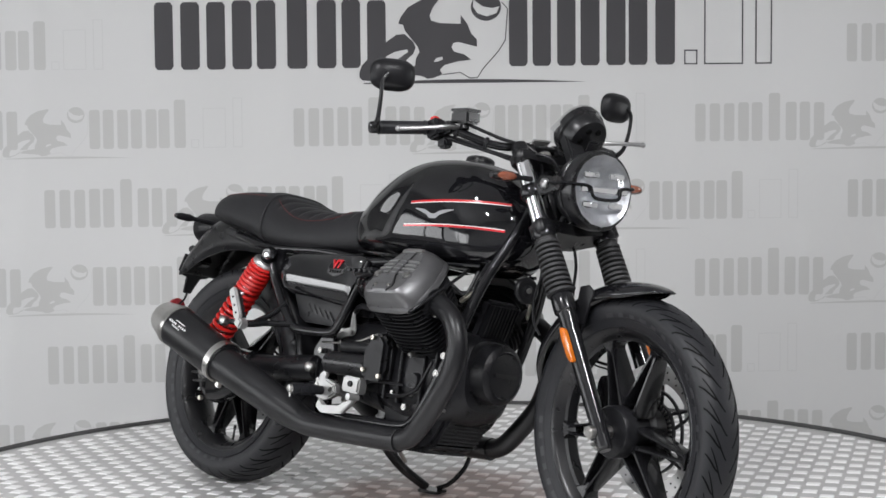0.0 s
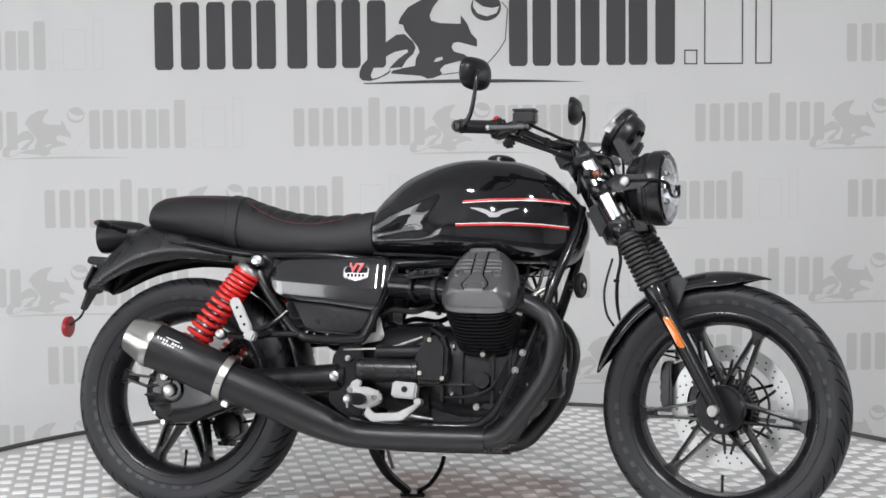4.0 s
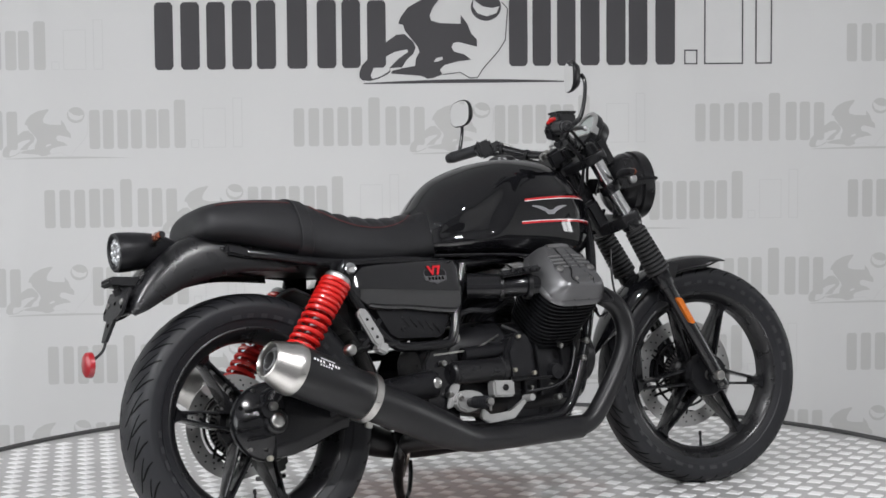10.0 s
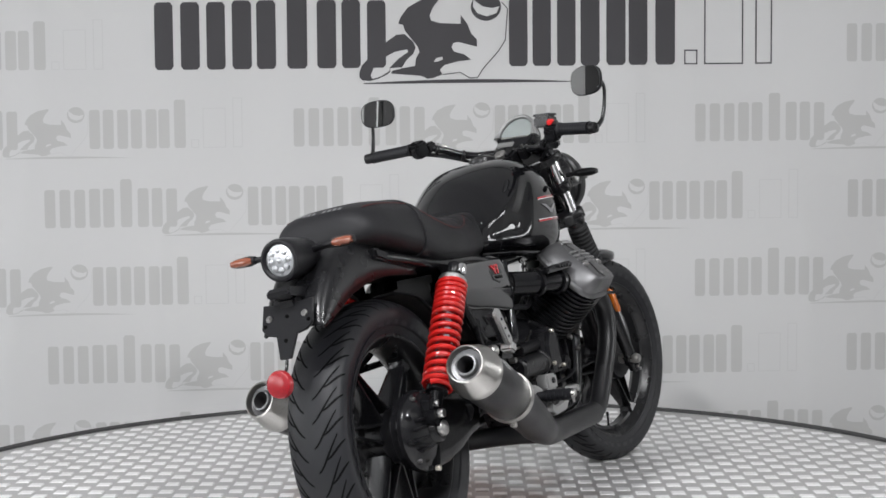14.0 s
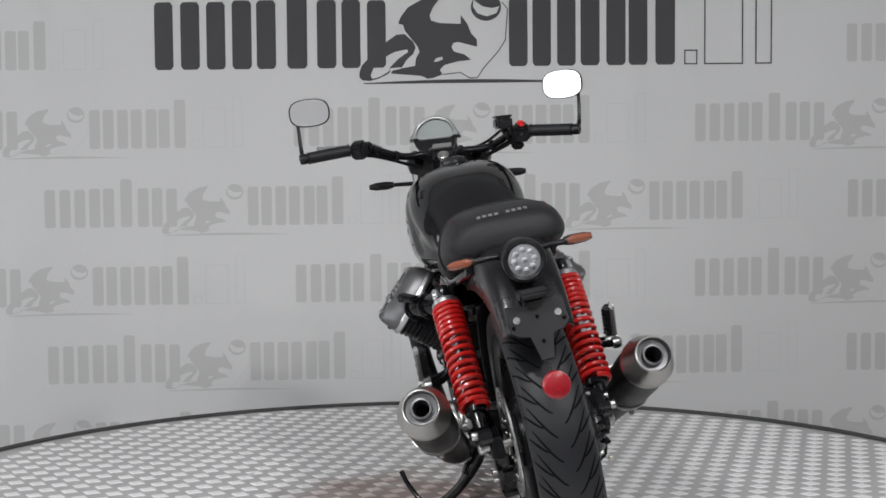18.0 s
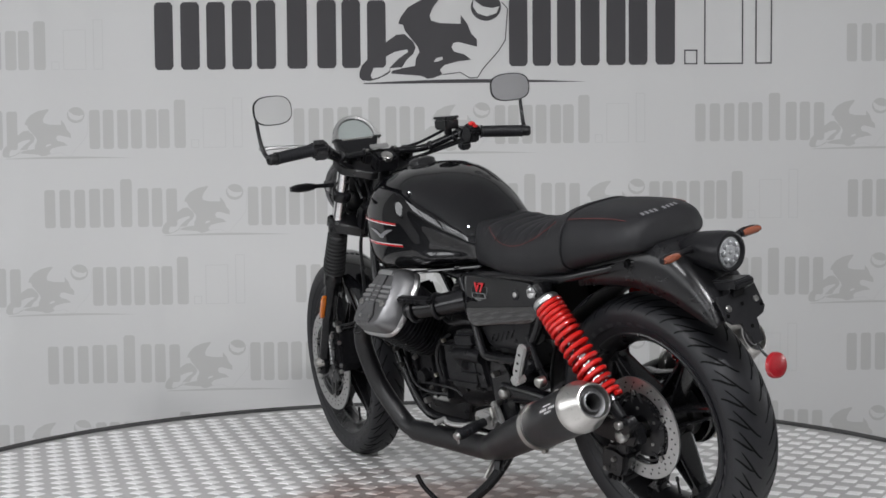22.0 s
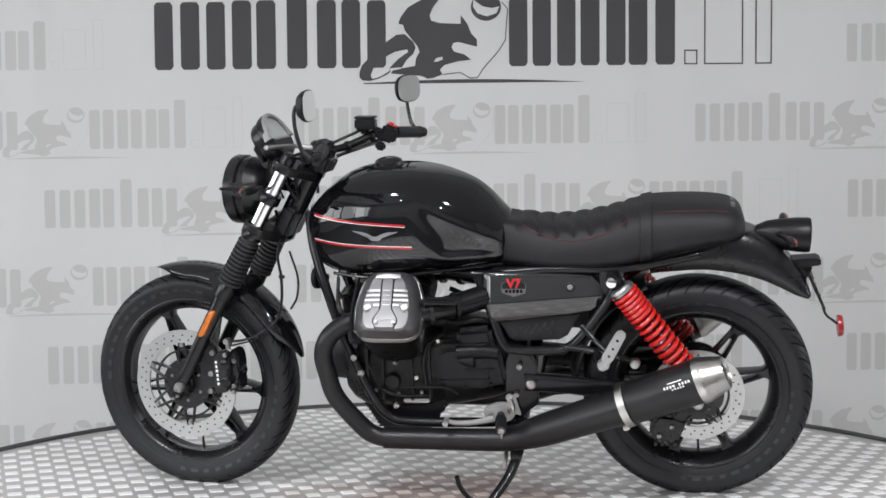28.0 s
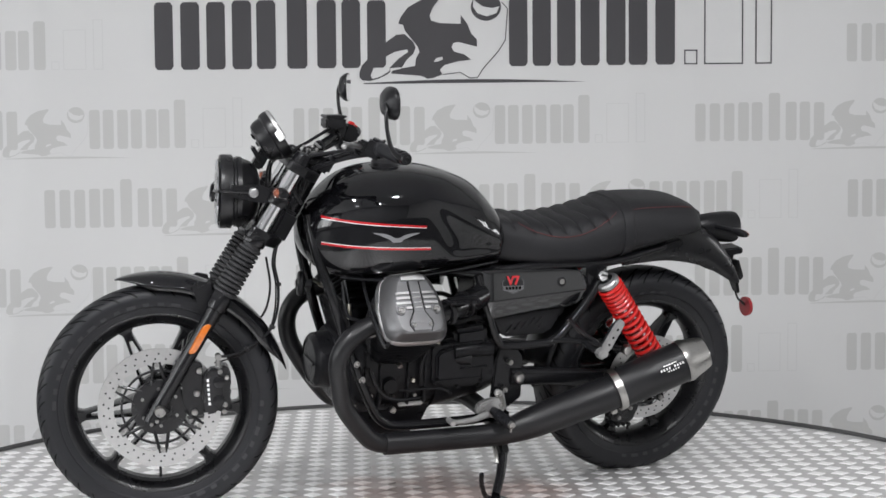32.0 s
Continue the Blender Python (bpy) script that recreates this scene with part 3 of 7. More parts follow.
    add_cyl(bm, p0, p1, 0.004, 0.003, 10)
    add_cyl(bm, c + Vector((math.cos(a0), 0, math.sin(a0))) * (rim_r - 0.062), c + Vector((math.cos(a0), 0, math.sin(a0))) * (rim_r - 0.074), 0.0048, 0.0042, 10)
    fn("valve", bm, PLASTIC, w)
    return w, c


def brake_disc(c, y, r_out, r_in, side, fn, holes, rings, arms, spin):
    """A drilled disc with a spidery carrier."""
    bm = B()
    seg = 120
    t = 0.0025
    # wavy inner edge
    loops = []
    for yy in (y - t, y + t):
        outer = [c + Vector((r_out * math.cos(math.tau * i / seg), yy, r_out * math.sin(math.tau * i / seg))) for i in range(seg)]
        inner = [c + Vector((rr * math.cos(math.tau * i / seg), yy, rr * math.sin(math.tau * i / seg)))
                 for i in range(seg) for rr in (r_in - 0.011 * max(0.0, 1 - abs(((i / seg * arms - spin + 0.5) % 1.0) - 0.5) / 0.16) ** 0.6,)]
        loops.append((outer, inner))
    vs = [[[bm.verts.new(p) for p in ring] for ring in pair] for pair in loops]
    for i in range(seg):
        j = (i + 1) % seg
        bm.faces.new((vs[0][0][i], vs[0][0][j], vs[0][1][j], vs[0][1][i]))
        bm.faces.new((vs[1][0][i], vs[1][1][i], vs[1][1][j], vs[1][0][j]))
        bm.faces.new((vs[0][0][i], vs[1][0][i], vs[1][0][j], vs[0][0][j]))
        bm.faces.new((vs[0][1][i], vs[0][1][j], vs[1][1][j], vs[1][1][i]))
    d = fn("brake_disc", bm, DISC, bike, "drilled steel brake disc", angle=30)
    # drillings: near-black pegs through the disc, the holes' shade as colour
    bm = B()
    for k in range(holes):
        for q in range(rings):
            a = math.tau * (k + 0.33 * q) / holes
            r = r_in + 0.008 + (r_out - r_in - 0.014) * (q + 0.35) / rings
            p = c + Vector((r * math.cos(a), y, r * math.sin(a)))
            add_cyl(bm, p - Vector((0, t + 0.0006, 0)), p + Vector((0, t + 0.0006, 0)), 0.0026, seg=8)
    fn("drilling_pattern", bm, SHADETRIM, d, kind="stuff")
    y2 = y - side * 0.006
    bm = B()
    add_lathe(bm, [(0.030, y2 - 0.010), (0.060, y2 - 0.006), (0.074, y2 - 0.004), (0.074, y2 + 0.003), (0.056, y2 + 0.005), (0.030, y2 + 0.003)], c * 1.0, (0, 1, 0), seg=40, closed=True)
    fn("carrier", bm, SATIN, d, "black disc carrier")
    for k in range(arms):
        a = math.tau * (k + spin) / arms
        for s in (1, -1):
            bm = B()
            p0 = c + Vector((0.062 * math.cos(a + 0.32 * s), y2, 0.062 * math.sin(a + 0.32 * s)))
            p1 = c + Vector(((r_in + 0.004) * math.cos(a + 0.06 * s), y, (r_in + 0.004) * math.sin(a + 0.06 * s)))
            add_tube(bm, [p0, (p0 + p1) / 2 + Vector((0, 0.002 * side, 0)), p1], 0.0046, seg=6, n=3)
            fn("carrier_arm", bm, SATIN, d)
    bm = B()
    rr = (0.048 + r_in) / 2 + 0.012
    add_lathe(bm, [(rr, y2 - 0.003), (rr + 0.006, y2 - 0.003), (rr + 0.006, y2 + 0.003), (rr, y2 + 0.003)], c * 1.0, (0, 1, 0), seg=60, closed=True)
    fn("carrier_ring", bm, SATIN, d)
    for k in range(arms):
        a = math.tau * (k + spin) / arms
        p = c + Vector((0.050 * math.cos(a), y2 + side * 0.004, 0.050 * math.sin(a)))
        bolt("disc_bolt", p, (0, side, 0), 0.005, d, STEEL, 0.004, fn)
        p = c + Vector(((r_in - 0.003) * math.cos(a), y + side * 0.002, (r_in - 0.003) * math.sin(a)))
        bolt("float_button", p, (0, side, 0), 0.0075, d, STEEL, 0.004, fn)
    # the pulse ring of the wheel sensor
    bm = B()
    for k in range(40):
        a = math.tau * k / 40
        add_box(bm, c + Vector((0.066 * math.cos(a), y2 - side * 0.008, 0.066 * math.sin(a))), (0.010, 0.002, 0.004), (0, -math.degrees(a), 0))
    fn("sensor_ring", bm, STEEL, d, kind="stuff")
    return d


# lathes run along +y, so the first coordinate of the profile is the radius
wheel("rear_wheel", 0.0, 0.320, 0.073, 0.230, part, "rear tyre on a black cast wheel with six forked spokes", 26, 0.062, -1)
wheel("front_wheel", 1.452, 0.318, 0.051, 0.242, front, "front tyre on a black cast wheel with six forked spokes", 87, 0.058, 1)
CF, CR = Vector((1.452, 0, 0.318)), Vector((0, 0, 0.318))
brake_disc(CF, 0.078, 0.160, 0.119, 1, front, 30, 2, 6, 0.42)
brake_disc(CR, 0.085, 0.130, 0.094, 1, part, 25, 2, 5, 0.2)

# axle ends
bm = B()
add_lathe(bm, [(0.006, 0.128), (0.013, 0.128), (0.015, 0.124), (0.015, -0.124), (0.013, -0.130), (0.006, -0.130)], CF, (0, 1, 0), seg=24)
axle = front("front_axle", bm, STEEL, bike, "bright steel axle")
bolt("axle_nut", CF + Vector((0, -0.128, 0)), (0, -1, 0), 0.011, axle, BOLT, 0.006, front)
bolt("axle_nut", CF + Vector((0, 0.128, 0)), (0, 1, 0), 0.012, axle, BOLT, 0.006, front)
bm = B()
add_cyl(bm, (0, -0.155, 0.318), (0, 0.155, 0.318), 0.011)
axle = part("rear_axle", bm, STEEL, bike, "bright steel axle")
bolt("axle_nut", (0, -0.152, 0.318), (0, -1, 0), 0.019, axle, STEEL, 0.012)
bolt("axle_nut", (0, 0.150, 0.318), (0, 1, 0), 0.017, axle, STEEL, 0.012)

# fork -------------------------------------------------------------------------------------------
FORK_DIR = Vector((-0.477, 0, 0.879))
FORK_FOOT = Vector((1.466, 0, 0.305))


def on_fork(s, y):
    return FORK_FOOT + FORK_DIR * s + Vector((0, y, 0))


for side in (1, -1):
    y = 0.098 * side
    bm = B()
    add_lathe(bm, [(0, -0.030), (0.014, -0.030), (0.0185, -0.024), (0.019, 0.03), (0.0205, 0.14), (0.0215, 0.29), (0.0225, 0.318), (0.0275, 0.322), (0.0285, 0.338), (0.0275, 0.365), (0.024, 0.372), (0, 0.372)],
              on_fork(0, y), FORK_DIR, seg=24)
    # lug that carries the axle
    add_box(bm, on_fork(0.0, y) + Vector((-0.012, 0, 0.012)), (0.045, 0.034, 0.04), (0, -28, 0), bevel=0.008)
    leg = front("fork_slider", bm, FRAMEBLACK, bike, "black enamelled lower fork leg")
    for dx, dz in ((-0.006, -0.014), (0.008, -0.022)):
        bolt("pinch_bolt", on_fork(0, y) + Vector((dx, side * 0.019, dz)), (0, side, 0), 0.0055, leg, STEEL, 0.006, front)
    bm = B()
    prof = [(0.0, 0.365)]
    s0, s1, nb = 0.366, 0.508, 11
    for k in range(nb):
        f = s0 + (s1 - s0) * k / nb
        g = s0 + (s1 - s0) * (k + 0.5) / nb
        wid = 0.0345 - 0.004 * k / nb
        prof += [(wid - 0.0075, f), (wid, g - 0.003), (wid, g + 0.003)]
    prof += [(0.026, s1), (0.026, s1 + 0.012), (0.0, s1 + 0.012)]
    add_lathe(bm, prof, on_fork(0, y), FORK_DIR, seg=24)
    front("fork_gaiter", bm, GAITER, bike, "ribbed black rubber fork gaiter")
    bm = B()
    add_cyl(bm, on_fork(0.51, y), on_fork(0.775, y), 0.0205, seg=24)
    front("fork_tube", bm, CHROME, bike, "polished chrome fork tube")
    for s, t in ((0.648, "lower"), (0.585, "reflector")):
        bm = B()
        add_lathe(bm, [(0.0206, -0.014), (0.029, -0.014), (0.031, -0.009), (0.031, 0.009), (0.029, 0.014), (0.0206, 0.014)], on_fork(s if t == "lower" else 0.53, y), FORK_DIR, seg=24, closed=True)
        front("fork_clamp", bm, FRAMEBLACK, bike)
    bm = B()
    add_lathe(bm, [(0, 0.790), (0.012, 0.790), (0.020, 0.785), (0.022, 0.775), (0.022, 0.735), (0, 0.735)], on_fork(0, y), FORK_DIR, seg=24)
    front("fork_cap", bm, FRAMEBLACK, bike)
    # amber reflector on the outside of the slider
    bm = B()
    m = Matrix.Translation(on_fork(0.235, y + side * 0.026)) @ FORK_DIR.to_track_quat("Z", "Y").to_matrix().to_4x4()
    loops = []
    for yy, sc in ((-0.006, 1.0), (0.002, 1.0), (0.005, 0.82)):
        lp = []
        for i in range(20):
            a = math.tau * i / 20
            z = 0.034 * math.copysign(1, math.sin(a)) if abs(math.sin(a)) > 1e-6 else 0
            lp.append(on_fork(0.235 + sc * (z + 0.0105 * math.sin(a)), y + side * (0.026 + yy)) + Vector((0.0105 * sc * math.cos(a), 0, 0)))
        loops.append(lp)
    add_loft(bm, loops)
    front("side_reflector", bm, AMBER, bike, "long amber reflector")

# clamps of the fork
for s, z0, depth in ((0.745, 0, 0.026), (0.545, 0, 0.034)):
    bm = B()
    p = [(0.030, -0.118), (0.020, -0.130), (-0.026, -0.118), (-0.072, -0.040), (-0.072, 0.040), (-0.026, 0.118), (0.020, 0.130), (0.030, 0.118), (0.004, 0.0)]
    o = on_fork(s, 0)
    fx = Vector((0.879, 0, 0.477))
    loops = [[o + fx * a + Vector((0, b, 0)) + FORK_DIR * d for a, b in p] for d in (-depth / 2, depth / 2)]
    add_loft(bm, loops)
    bmesh.ops.bevel(bm, geom=bm.edges[:], offset=0.003, segments=1, affect="EDGES")
    front("fork_yoke", bm, SATIN, bike, "satin black fork yoke")
bm = B()
add_cyl(bm, STEER_FOOT + STEER_AXIS * 0.05, STEER_FOOT - STEER_AXIS * 0.21, 0.032)
part("steering_head", bm, FRAMEBLACK, bike)
bm = B()
add_lathe(bm, [(0, 0.012), (0.012, 0.014), (0.021, 0.010), (0.023, 0), (0.023, -0.01), (0, -0.01)], STEER_FOOT + STEER_AXIS * 0.028 + Vector((0.02, 0, 0.0)), STEER_AXIS, seg=24)
front("steering_nut", bm, STEEL, bike, "bright steering stem nut")
bm = B()
add_box(bm, (1.030, 0.002, 0.968), (0.05, 0.07, 0.05), (0, -28, 0), bevel=0.008)
lockbox = front("ignition_lock", bm, PLASTIC, bike, "black ignition lock with a steel keyhole")
bm = B()
add_lathe(bm, [(0, 0.006), (0.004, 0.006), (0.005, 0.003), (0.014, 0.006), (0.0175, 0.004), (0.0175, -0.01), (0, -0.01)], (1.008, 0.003, 0.984), (-0.6, 0, 0.8), seg=24)
front("keyhole", bm, STEEL, lockbox)

bm = B()
add_box(bm, (1.046, 0.008, 1.013), (0.020, 0.058, 0.006), (0, -40, 0), 0.0025)
front("clamp_plate", bm, SILVER, bike, "bright plate on the handlebar clamp")

# front mudguard
def guard_sections(c, r, a0, a1, half, drop, n, taper):
    out = []
    for i in range(n + 1):
        f = i / n
        a = radians(a0 + (a1 - a0) * f)
        e = taper + (1 - taper) * math.sin(min(1.0, min(f, 1 - f) * 4.5) * math.pi / 2)
        h = half * e
        u = Vector((math.cos(a), 0, math.sin(a)))
        sec = []
        for k in range(13):
            g = k / 12 * 2 - 1
            yy = h * math.sin(g * math.pi / 2 * 0.98)
            rr = r - drop * e ** 1.5 * (1 - math.cos(g * math.pi / 2)) ** 1.3
            sec.append(c + u * rr + Vector((0, yy, 0)))
        out.append(sec)
    return out


bm = B()
add_loft(bm, guard_sections(CF, 0.350, 70, 166, 0.068, 0.040, 40, 0.14), ring=False)
guard = front("front_mudguard", bm, PAINT, bike, "gloss black front mudguard")
sol = guard.modifiers.new("thickness", "SOLIDIFY")
sol.thickness = 0.004
for side in (1, -1):
    bm = B()
    add_prism(bm, [(1.300, 0.545), (1.335, 0.535), (1.375, 0.640), (1.355, 0.655), (1.325, 0.650)], side * 0.066 - 0.003, side * 0.066 + 0.003, 0.0015)
    add_box(bm, (1.316, side * 0.082, 0.572), (0.022, 0.03, 0.03), (0, -28, 0), 0.004)
    front("mudguard_bracket", bm, SATIN, guard)

# brake caliper, left
bm = B()
add_prism(bm, [(1.302, 0.312), (1.334, 0.306), (1.343, 0.340), (1.343, 0.405), (1.330, 0.430), (1.306, 0.434), (1.293, 0.418), (1.290, 0.340)], 0.086, 0.121, 0.006)
cal = front("brake_caliper", bm, SATIN, bike, "black brake caliper with white bars of print")
bm = B()
add_prism(bm, [(1.277, 0.312), (1.298, 0.306), (1.298, 0.432), (1.284, 0.438), (1.271, 0.420), (1.268, 0.380), (1.274, 0.366), (1.268, 0.350), (1.269, 0.325)], 0.046, 0.104, 0.005)
front("caliper_bridge", bm, FRAMEBLACK, cal)
for z in (0.345, 0.395):
    bm = B()
    add_lathe(bm, [(0, 0.005), (0.011, 0.005), (0.015, 0.003), (0.016, -0.004), (0, -0.004)], (1.302, 0.121, z), (0, 1, 0), seg=20)
    front("piston_cap", bm, FRAMEBLACK, cal)
for k in range(6):
    bm = B()
    add_box(bm, (1.331 - 0.0012 * k, 0.1213, 0.400 - 0.0125 * k), (0.0060, 0.001, 0.0075), (0, 6, 0))
    front("print_bar", bm, WHITE, cal)
for p in ((1.283, 0.104, 0.331), (1.285, 0.104, 0.312), (1.281, 0.104, 0.404), (1.300, 0.121, 0.424)):
    bolt("caliper_bolt", p, (0, 1, 0), 0.0075, cal, STEEL, 0.007, front)
bm = B()
add_cyl(bm, (1.303, 0.096, 0.434), (1.304, 0.098, 0.462), 0.0075, 0.006, 10)
add_cyl(bm, (1.304, 0.088, 0.459), (1.304, 0.110, 0.459), 0.0085, seg=12)
front("hose_union", bm, BOLT, cal, "bright hose union")
bm = B()
add_prism(bm, [(1.335, 0.302), (1.372, 0.296), (1.392, 0.335), (1.402, 0.420), (1.375, 0.450), (1.345, 0.440), (1.338, 0.370)], 0.085, 0.095, 0.003)
carrier = front("caliper_bracket", bm, FRAMEBLACK, bike, "black caliper bracket on the fork leg")
for x, z in ((1.352, 0.421), (1.358, 0.360), (1.362, 0.309)):
    bolt("bracket_bolt", (x, 0.096, z), (0, 1, 0), 0.0095, carrier, STEEL, 0.008, front)
bm = B()
add_tube(bm, [(1.304, 0.100, 0.459), (1.268, 0.088, 0.460), (1.226, 0.068, 0.473), (1.168, 0.060, 0.517), (1.148, 0.060, 0.575), (1.147, 0.060, 0.645), (1.158, 0.055, 0.707), (1.142, 0.045, 0.790), (1.12, 0.04, 0.86)], 0.0038, seg=8)
hose = front("brake_hose", bm, PLASTIC, bike, "black brake hose")
bm = B()
add_tube(bm, [(1.312, 0.090, 0.440), (1.270, 0.080, 0.450), (1.230, 0.064, 0.462), (1.174, 0.054, 0.506), (1.154, 0.053, 0.570), (1.153, 0.053, 0.645), (1.163, 0.048, 0.707), (1.146, 0.040, 0.790)], 0.0024, seg=8)
front("sensor_wire", bm, PLASTIC, hose)
for p, ax_ in (((1.147, 0.057, 0.645), (0.1, 0, 1)), ((1.160, 0.058, 0.530), (-0.4, 0, 1)), ((1.226, 0.066, 0.470), (-1, -0.2, 0.5))):
    bm = B()
    add_lathe(bm, [(0.003, -0.005), (0.0085, -0.004), (0.0085, 0.004), (0.003, 0.005)], p, ax_, seg=12, closed=True)
    front("hose_clip", bm, SATIN, hose)
bm = B()
add_tube(bm, [(1.17, -0.05, 0.70), (1.155, -0.07, 0.62), (1.162, -0.075, 0.56), (1.180, -0.068, 0.525)], 0.0032, seg=8)
front("sensor_cable", bm, PLASTIC, bike, "thin black sensor cable")

# headlamp ---------------------------------------------------------------------------------------
HL = Vector((1.248, 0, 0.884))
bm = B()
add_lathe(bm, [(0, -0.052), (0.040, -0.050), (0.064, -0.042), (0.082, -0.024), (0.089, -0.004), (0.093, 0.0), (0.094, 0.012), (0.091, 0.014), (0.091, 0.020), (0.098, 0.024), (0.0985, 0.050), (0.096, 0.056), (0.089, 0.056), (0.089, 0.040), (0, 0.036)], HL, (1, 0, 0), seg=64)
shell = front("headlamp", bm, SATIN, bike, "round black headlamp with a clear lens")
bm = B()
prof = [(0.0, 0.020), (0.03, 0.022), (0.06, 0.030), (0.0885, 0.046)]
add_lathe(bm, prof, HL + Vector((0.016, 0, 0)), (1, 0, 0), seg=16)
front("reflector_bowl", bm, REFLECTOR, shell, "faceted bright reflector", smooth=False)
bm = B()
add_box(bm, HL + Vector((0.066, 0, 0.0)), (0.006, 0.150, 0.016), (0, 0, 0), 0.003)
for k in (-1, 1):
    add_box(bm, HL + Vector((0.062, 0.040 * k, 0.036)), (0.006, 0.05, 0.016), (0, 0, 0), 0.003)
    add_box(bm, HL + Vector((0.062, 0.040 * k, -0.036)), (0.006, 0.05, 0.016), (0, 0, 0), 0.003)
front("light_unit", bm, CHROME, shell)
bm = B()
add_lathe(bm, [(0.0, 0.069), (0.04, 0.067), (0.07, 0.062), (0.0885, 0.053), (0.0885, 0.050), (0.07, 0.059), (0.04, 0.064), (0.0, 0.066)], HL, (1, 0, 0), seg=48)
lens = front("lens", bm, GLASS, shell, "clear headlamp glass")
lens.visible_shadow = False
# the bar across the lamp
bm = B()
add_tube(bm, [HL + Vector((-0.02, 0.112, 0.012)), HL + Vector((0.050, 0.103, 0.012)), HL + Vector((0.064, 0.085, 0.010)), HL + Vector((0.071, 0.050, 0.006)), HL + Vector((0.074, 0.035, -0.020)),
              HL + Vector((0.074, -0.035, -0.020)), HL + Vector((0.071, -0.050, 0.006)), HL + Vector((0.064, -0.085, 0.010)), HL + Vector((0.050, -0.103, 0.012)), HL + Vector((-0.02, -0.112, 0.012))], 0.0045, seg=8, n=4)
front("lamp_guard", bm, FRAMEBLACK, shell, "black bar across the lamp")
for side in (1, -1):
    bm = B()
    add_prism(bm, [(1.165, 0.895), (1.20, 0.915), (1.275, 0.912), (1.285, 0.893), (1.27, 0.880), (1.20, 0.868), (1.165, 0.87)], side * 0.104 - 0.004, side * 0.104 + 0.004, 0.0015)
    front("lamp_bracket", bm, SATIN, bike)
    bolt("bracket_bolt", (1.222, side * 0.110, 0.895), (0, side, 0), 0.013, bike, ALLOY, 0.010, front, "bright bracket bolt")
    # front indicator
    reach = 0.024 if side > 0 else -0.006
    bm = B()
    add_cyl(bm, (1.175, side * 0.115, 0.905), (1.165, side * (0.165 + reach), 0.908), 0.007, 0.006, 10)
    ind = front("front_indicator", bm, PLASTIC, bike, "slim black indicator with an amber lens")
    bm = B()
    loops = []
    for f, w, hgt in ((0, 0.010, 0.009), (0.3, 0.014, 0.013), (0.75, 0.013, 0.012), (1, 0.006, 0.007)):
        yy = side * (0.158 + reach + 0.075 * f)
        loops.append([Vector((1.165 - 0.004 * f + w * math.cos(math.tau * i / 14) - (0.005 if math.cos(math.tau * i / 14) < 0 else 0), yy, 0.908 + hgt * math.sin(math.tau * i / 14))) for i in range(14)])
    add_loft(bm, loops)
    front("indicator_body", bm, PLASTIC, ind)
    bm = B()
    add_lathe(bm, [(0, 0.006), (0.008, 0.005), (0.0115, 0.0), (0.0115, -0.006), (0, -0.006)], (1.177, side * (0.196 + reach), 0.908), (1, 0, 0), seg=16)
    bmesh.ops.scale(bm, vec=(1, 2.4, 1), space=Matrix.Translation((-1.177, -side * (0.196 + reach), -0.908)), verts=bm.verts[:])
    front("indicator_lens", bm, AMBERCLEAR, ind, "pale amber lens")

# instrument -------------------------------------------------------------------------------------
IN, IA = Vector((1.157, 0.037, 1.043)), Vector((-0.84, 0, 0.54)).normalized()
IU = Vector((0.54, 0, 0.84)).normalized()
IR = Vector((0, 1, 0))
bm = B()
add_lathe(bm, [(0, -0.056), (0.040, -0.056), (0.052, -0.052), (0.058, -0.042), (0.0605, -0.022), (0.0660, -0.018), (0.0685, -0.006), (0.067, 0.006), (0.056, 0.006), (0.056, 0.0), (0, 0.0)], IN, IA, seg=48)
clock = front("instrument", bm, SATIN, bike, "round black instrument with a chrome half ring and grey display")
# the chrome ring stands over the upper half only and flares out at its feet
bm = B()
loops = []
for k in range(37):
    a = radians(-8 + 196 * k / 36)
    flare = 0.012 * max(0.0, abs(k - 18) / 18 - 0.80) / 0.20
    u = IR * math.cos(a) + IU * math.sin(a)
    loops.append([IN + u * (r + (flare if r > 0.06 else 0)) + IA * h for r, h in ((0.0555, 0.002), (0.0570, 0.011), (0.0620, 0.013), (0.0675, 0.009), (0.0675, -0.008), (0.060, -0.008))])
add_loft(bm, loops)
front("bezel", bm, SILVER, clock, "chrome half ring")
bm = B()
add_lathe(bm, [(0, 0.0045), (0.0555, 0.0035)], IN, IA, seg=40)
front("display", bm, SCREEN, clock, "grey display")
bm = B()
add_loft(bm, [[IN + IR * x + IU * z + IA * h for x, z in ((-0.066, -0.008), (0.066, -0.008), (0.058, -0.034), (0.030, -0.060), (-0.030, -0.060), (-0.058, -0.034))] for h in (-0.01, 0.008)])
bmesh.ops.bevel(bm, geom=bm.edges[:], offset=0.003, segments=2, affect="EDGES")
front("instrument_surround", bm, PLASTIC, clock, "black lower surround")
bm = B()
add_loft(bm, [[IN + IR * x + IU * z + IA * h for x, z in ((-0.050, -0.011), (0.050, -0.011), (0.048, -0.016), (-0.048, -0.016))] for h in (0.007, 0.0100)])
front("trim_bar", bm, STEEL, clock, "bright trim bar")
bm = B()
add_box(bm, (1.19, 0, 0.985), (0.03, 0.05, 0.08), (0, -28, 0), 0.005)
front("instrument_bracket", bm, SATIN, clock)
bm = B()
add_box(bm, IN - IA * 0.064 + Vector((0.0, 0, -0.02)), (0.012, 0.03, 0.05), (0, 30, 0), 0.004)
front("plug", bm, PLASTIC, clock)
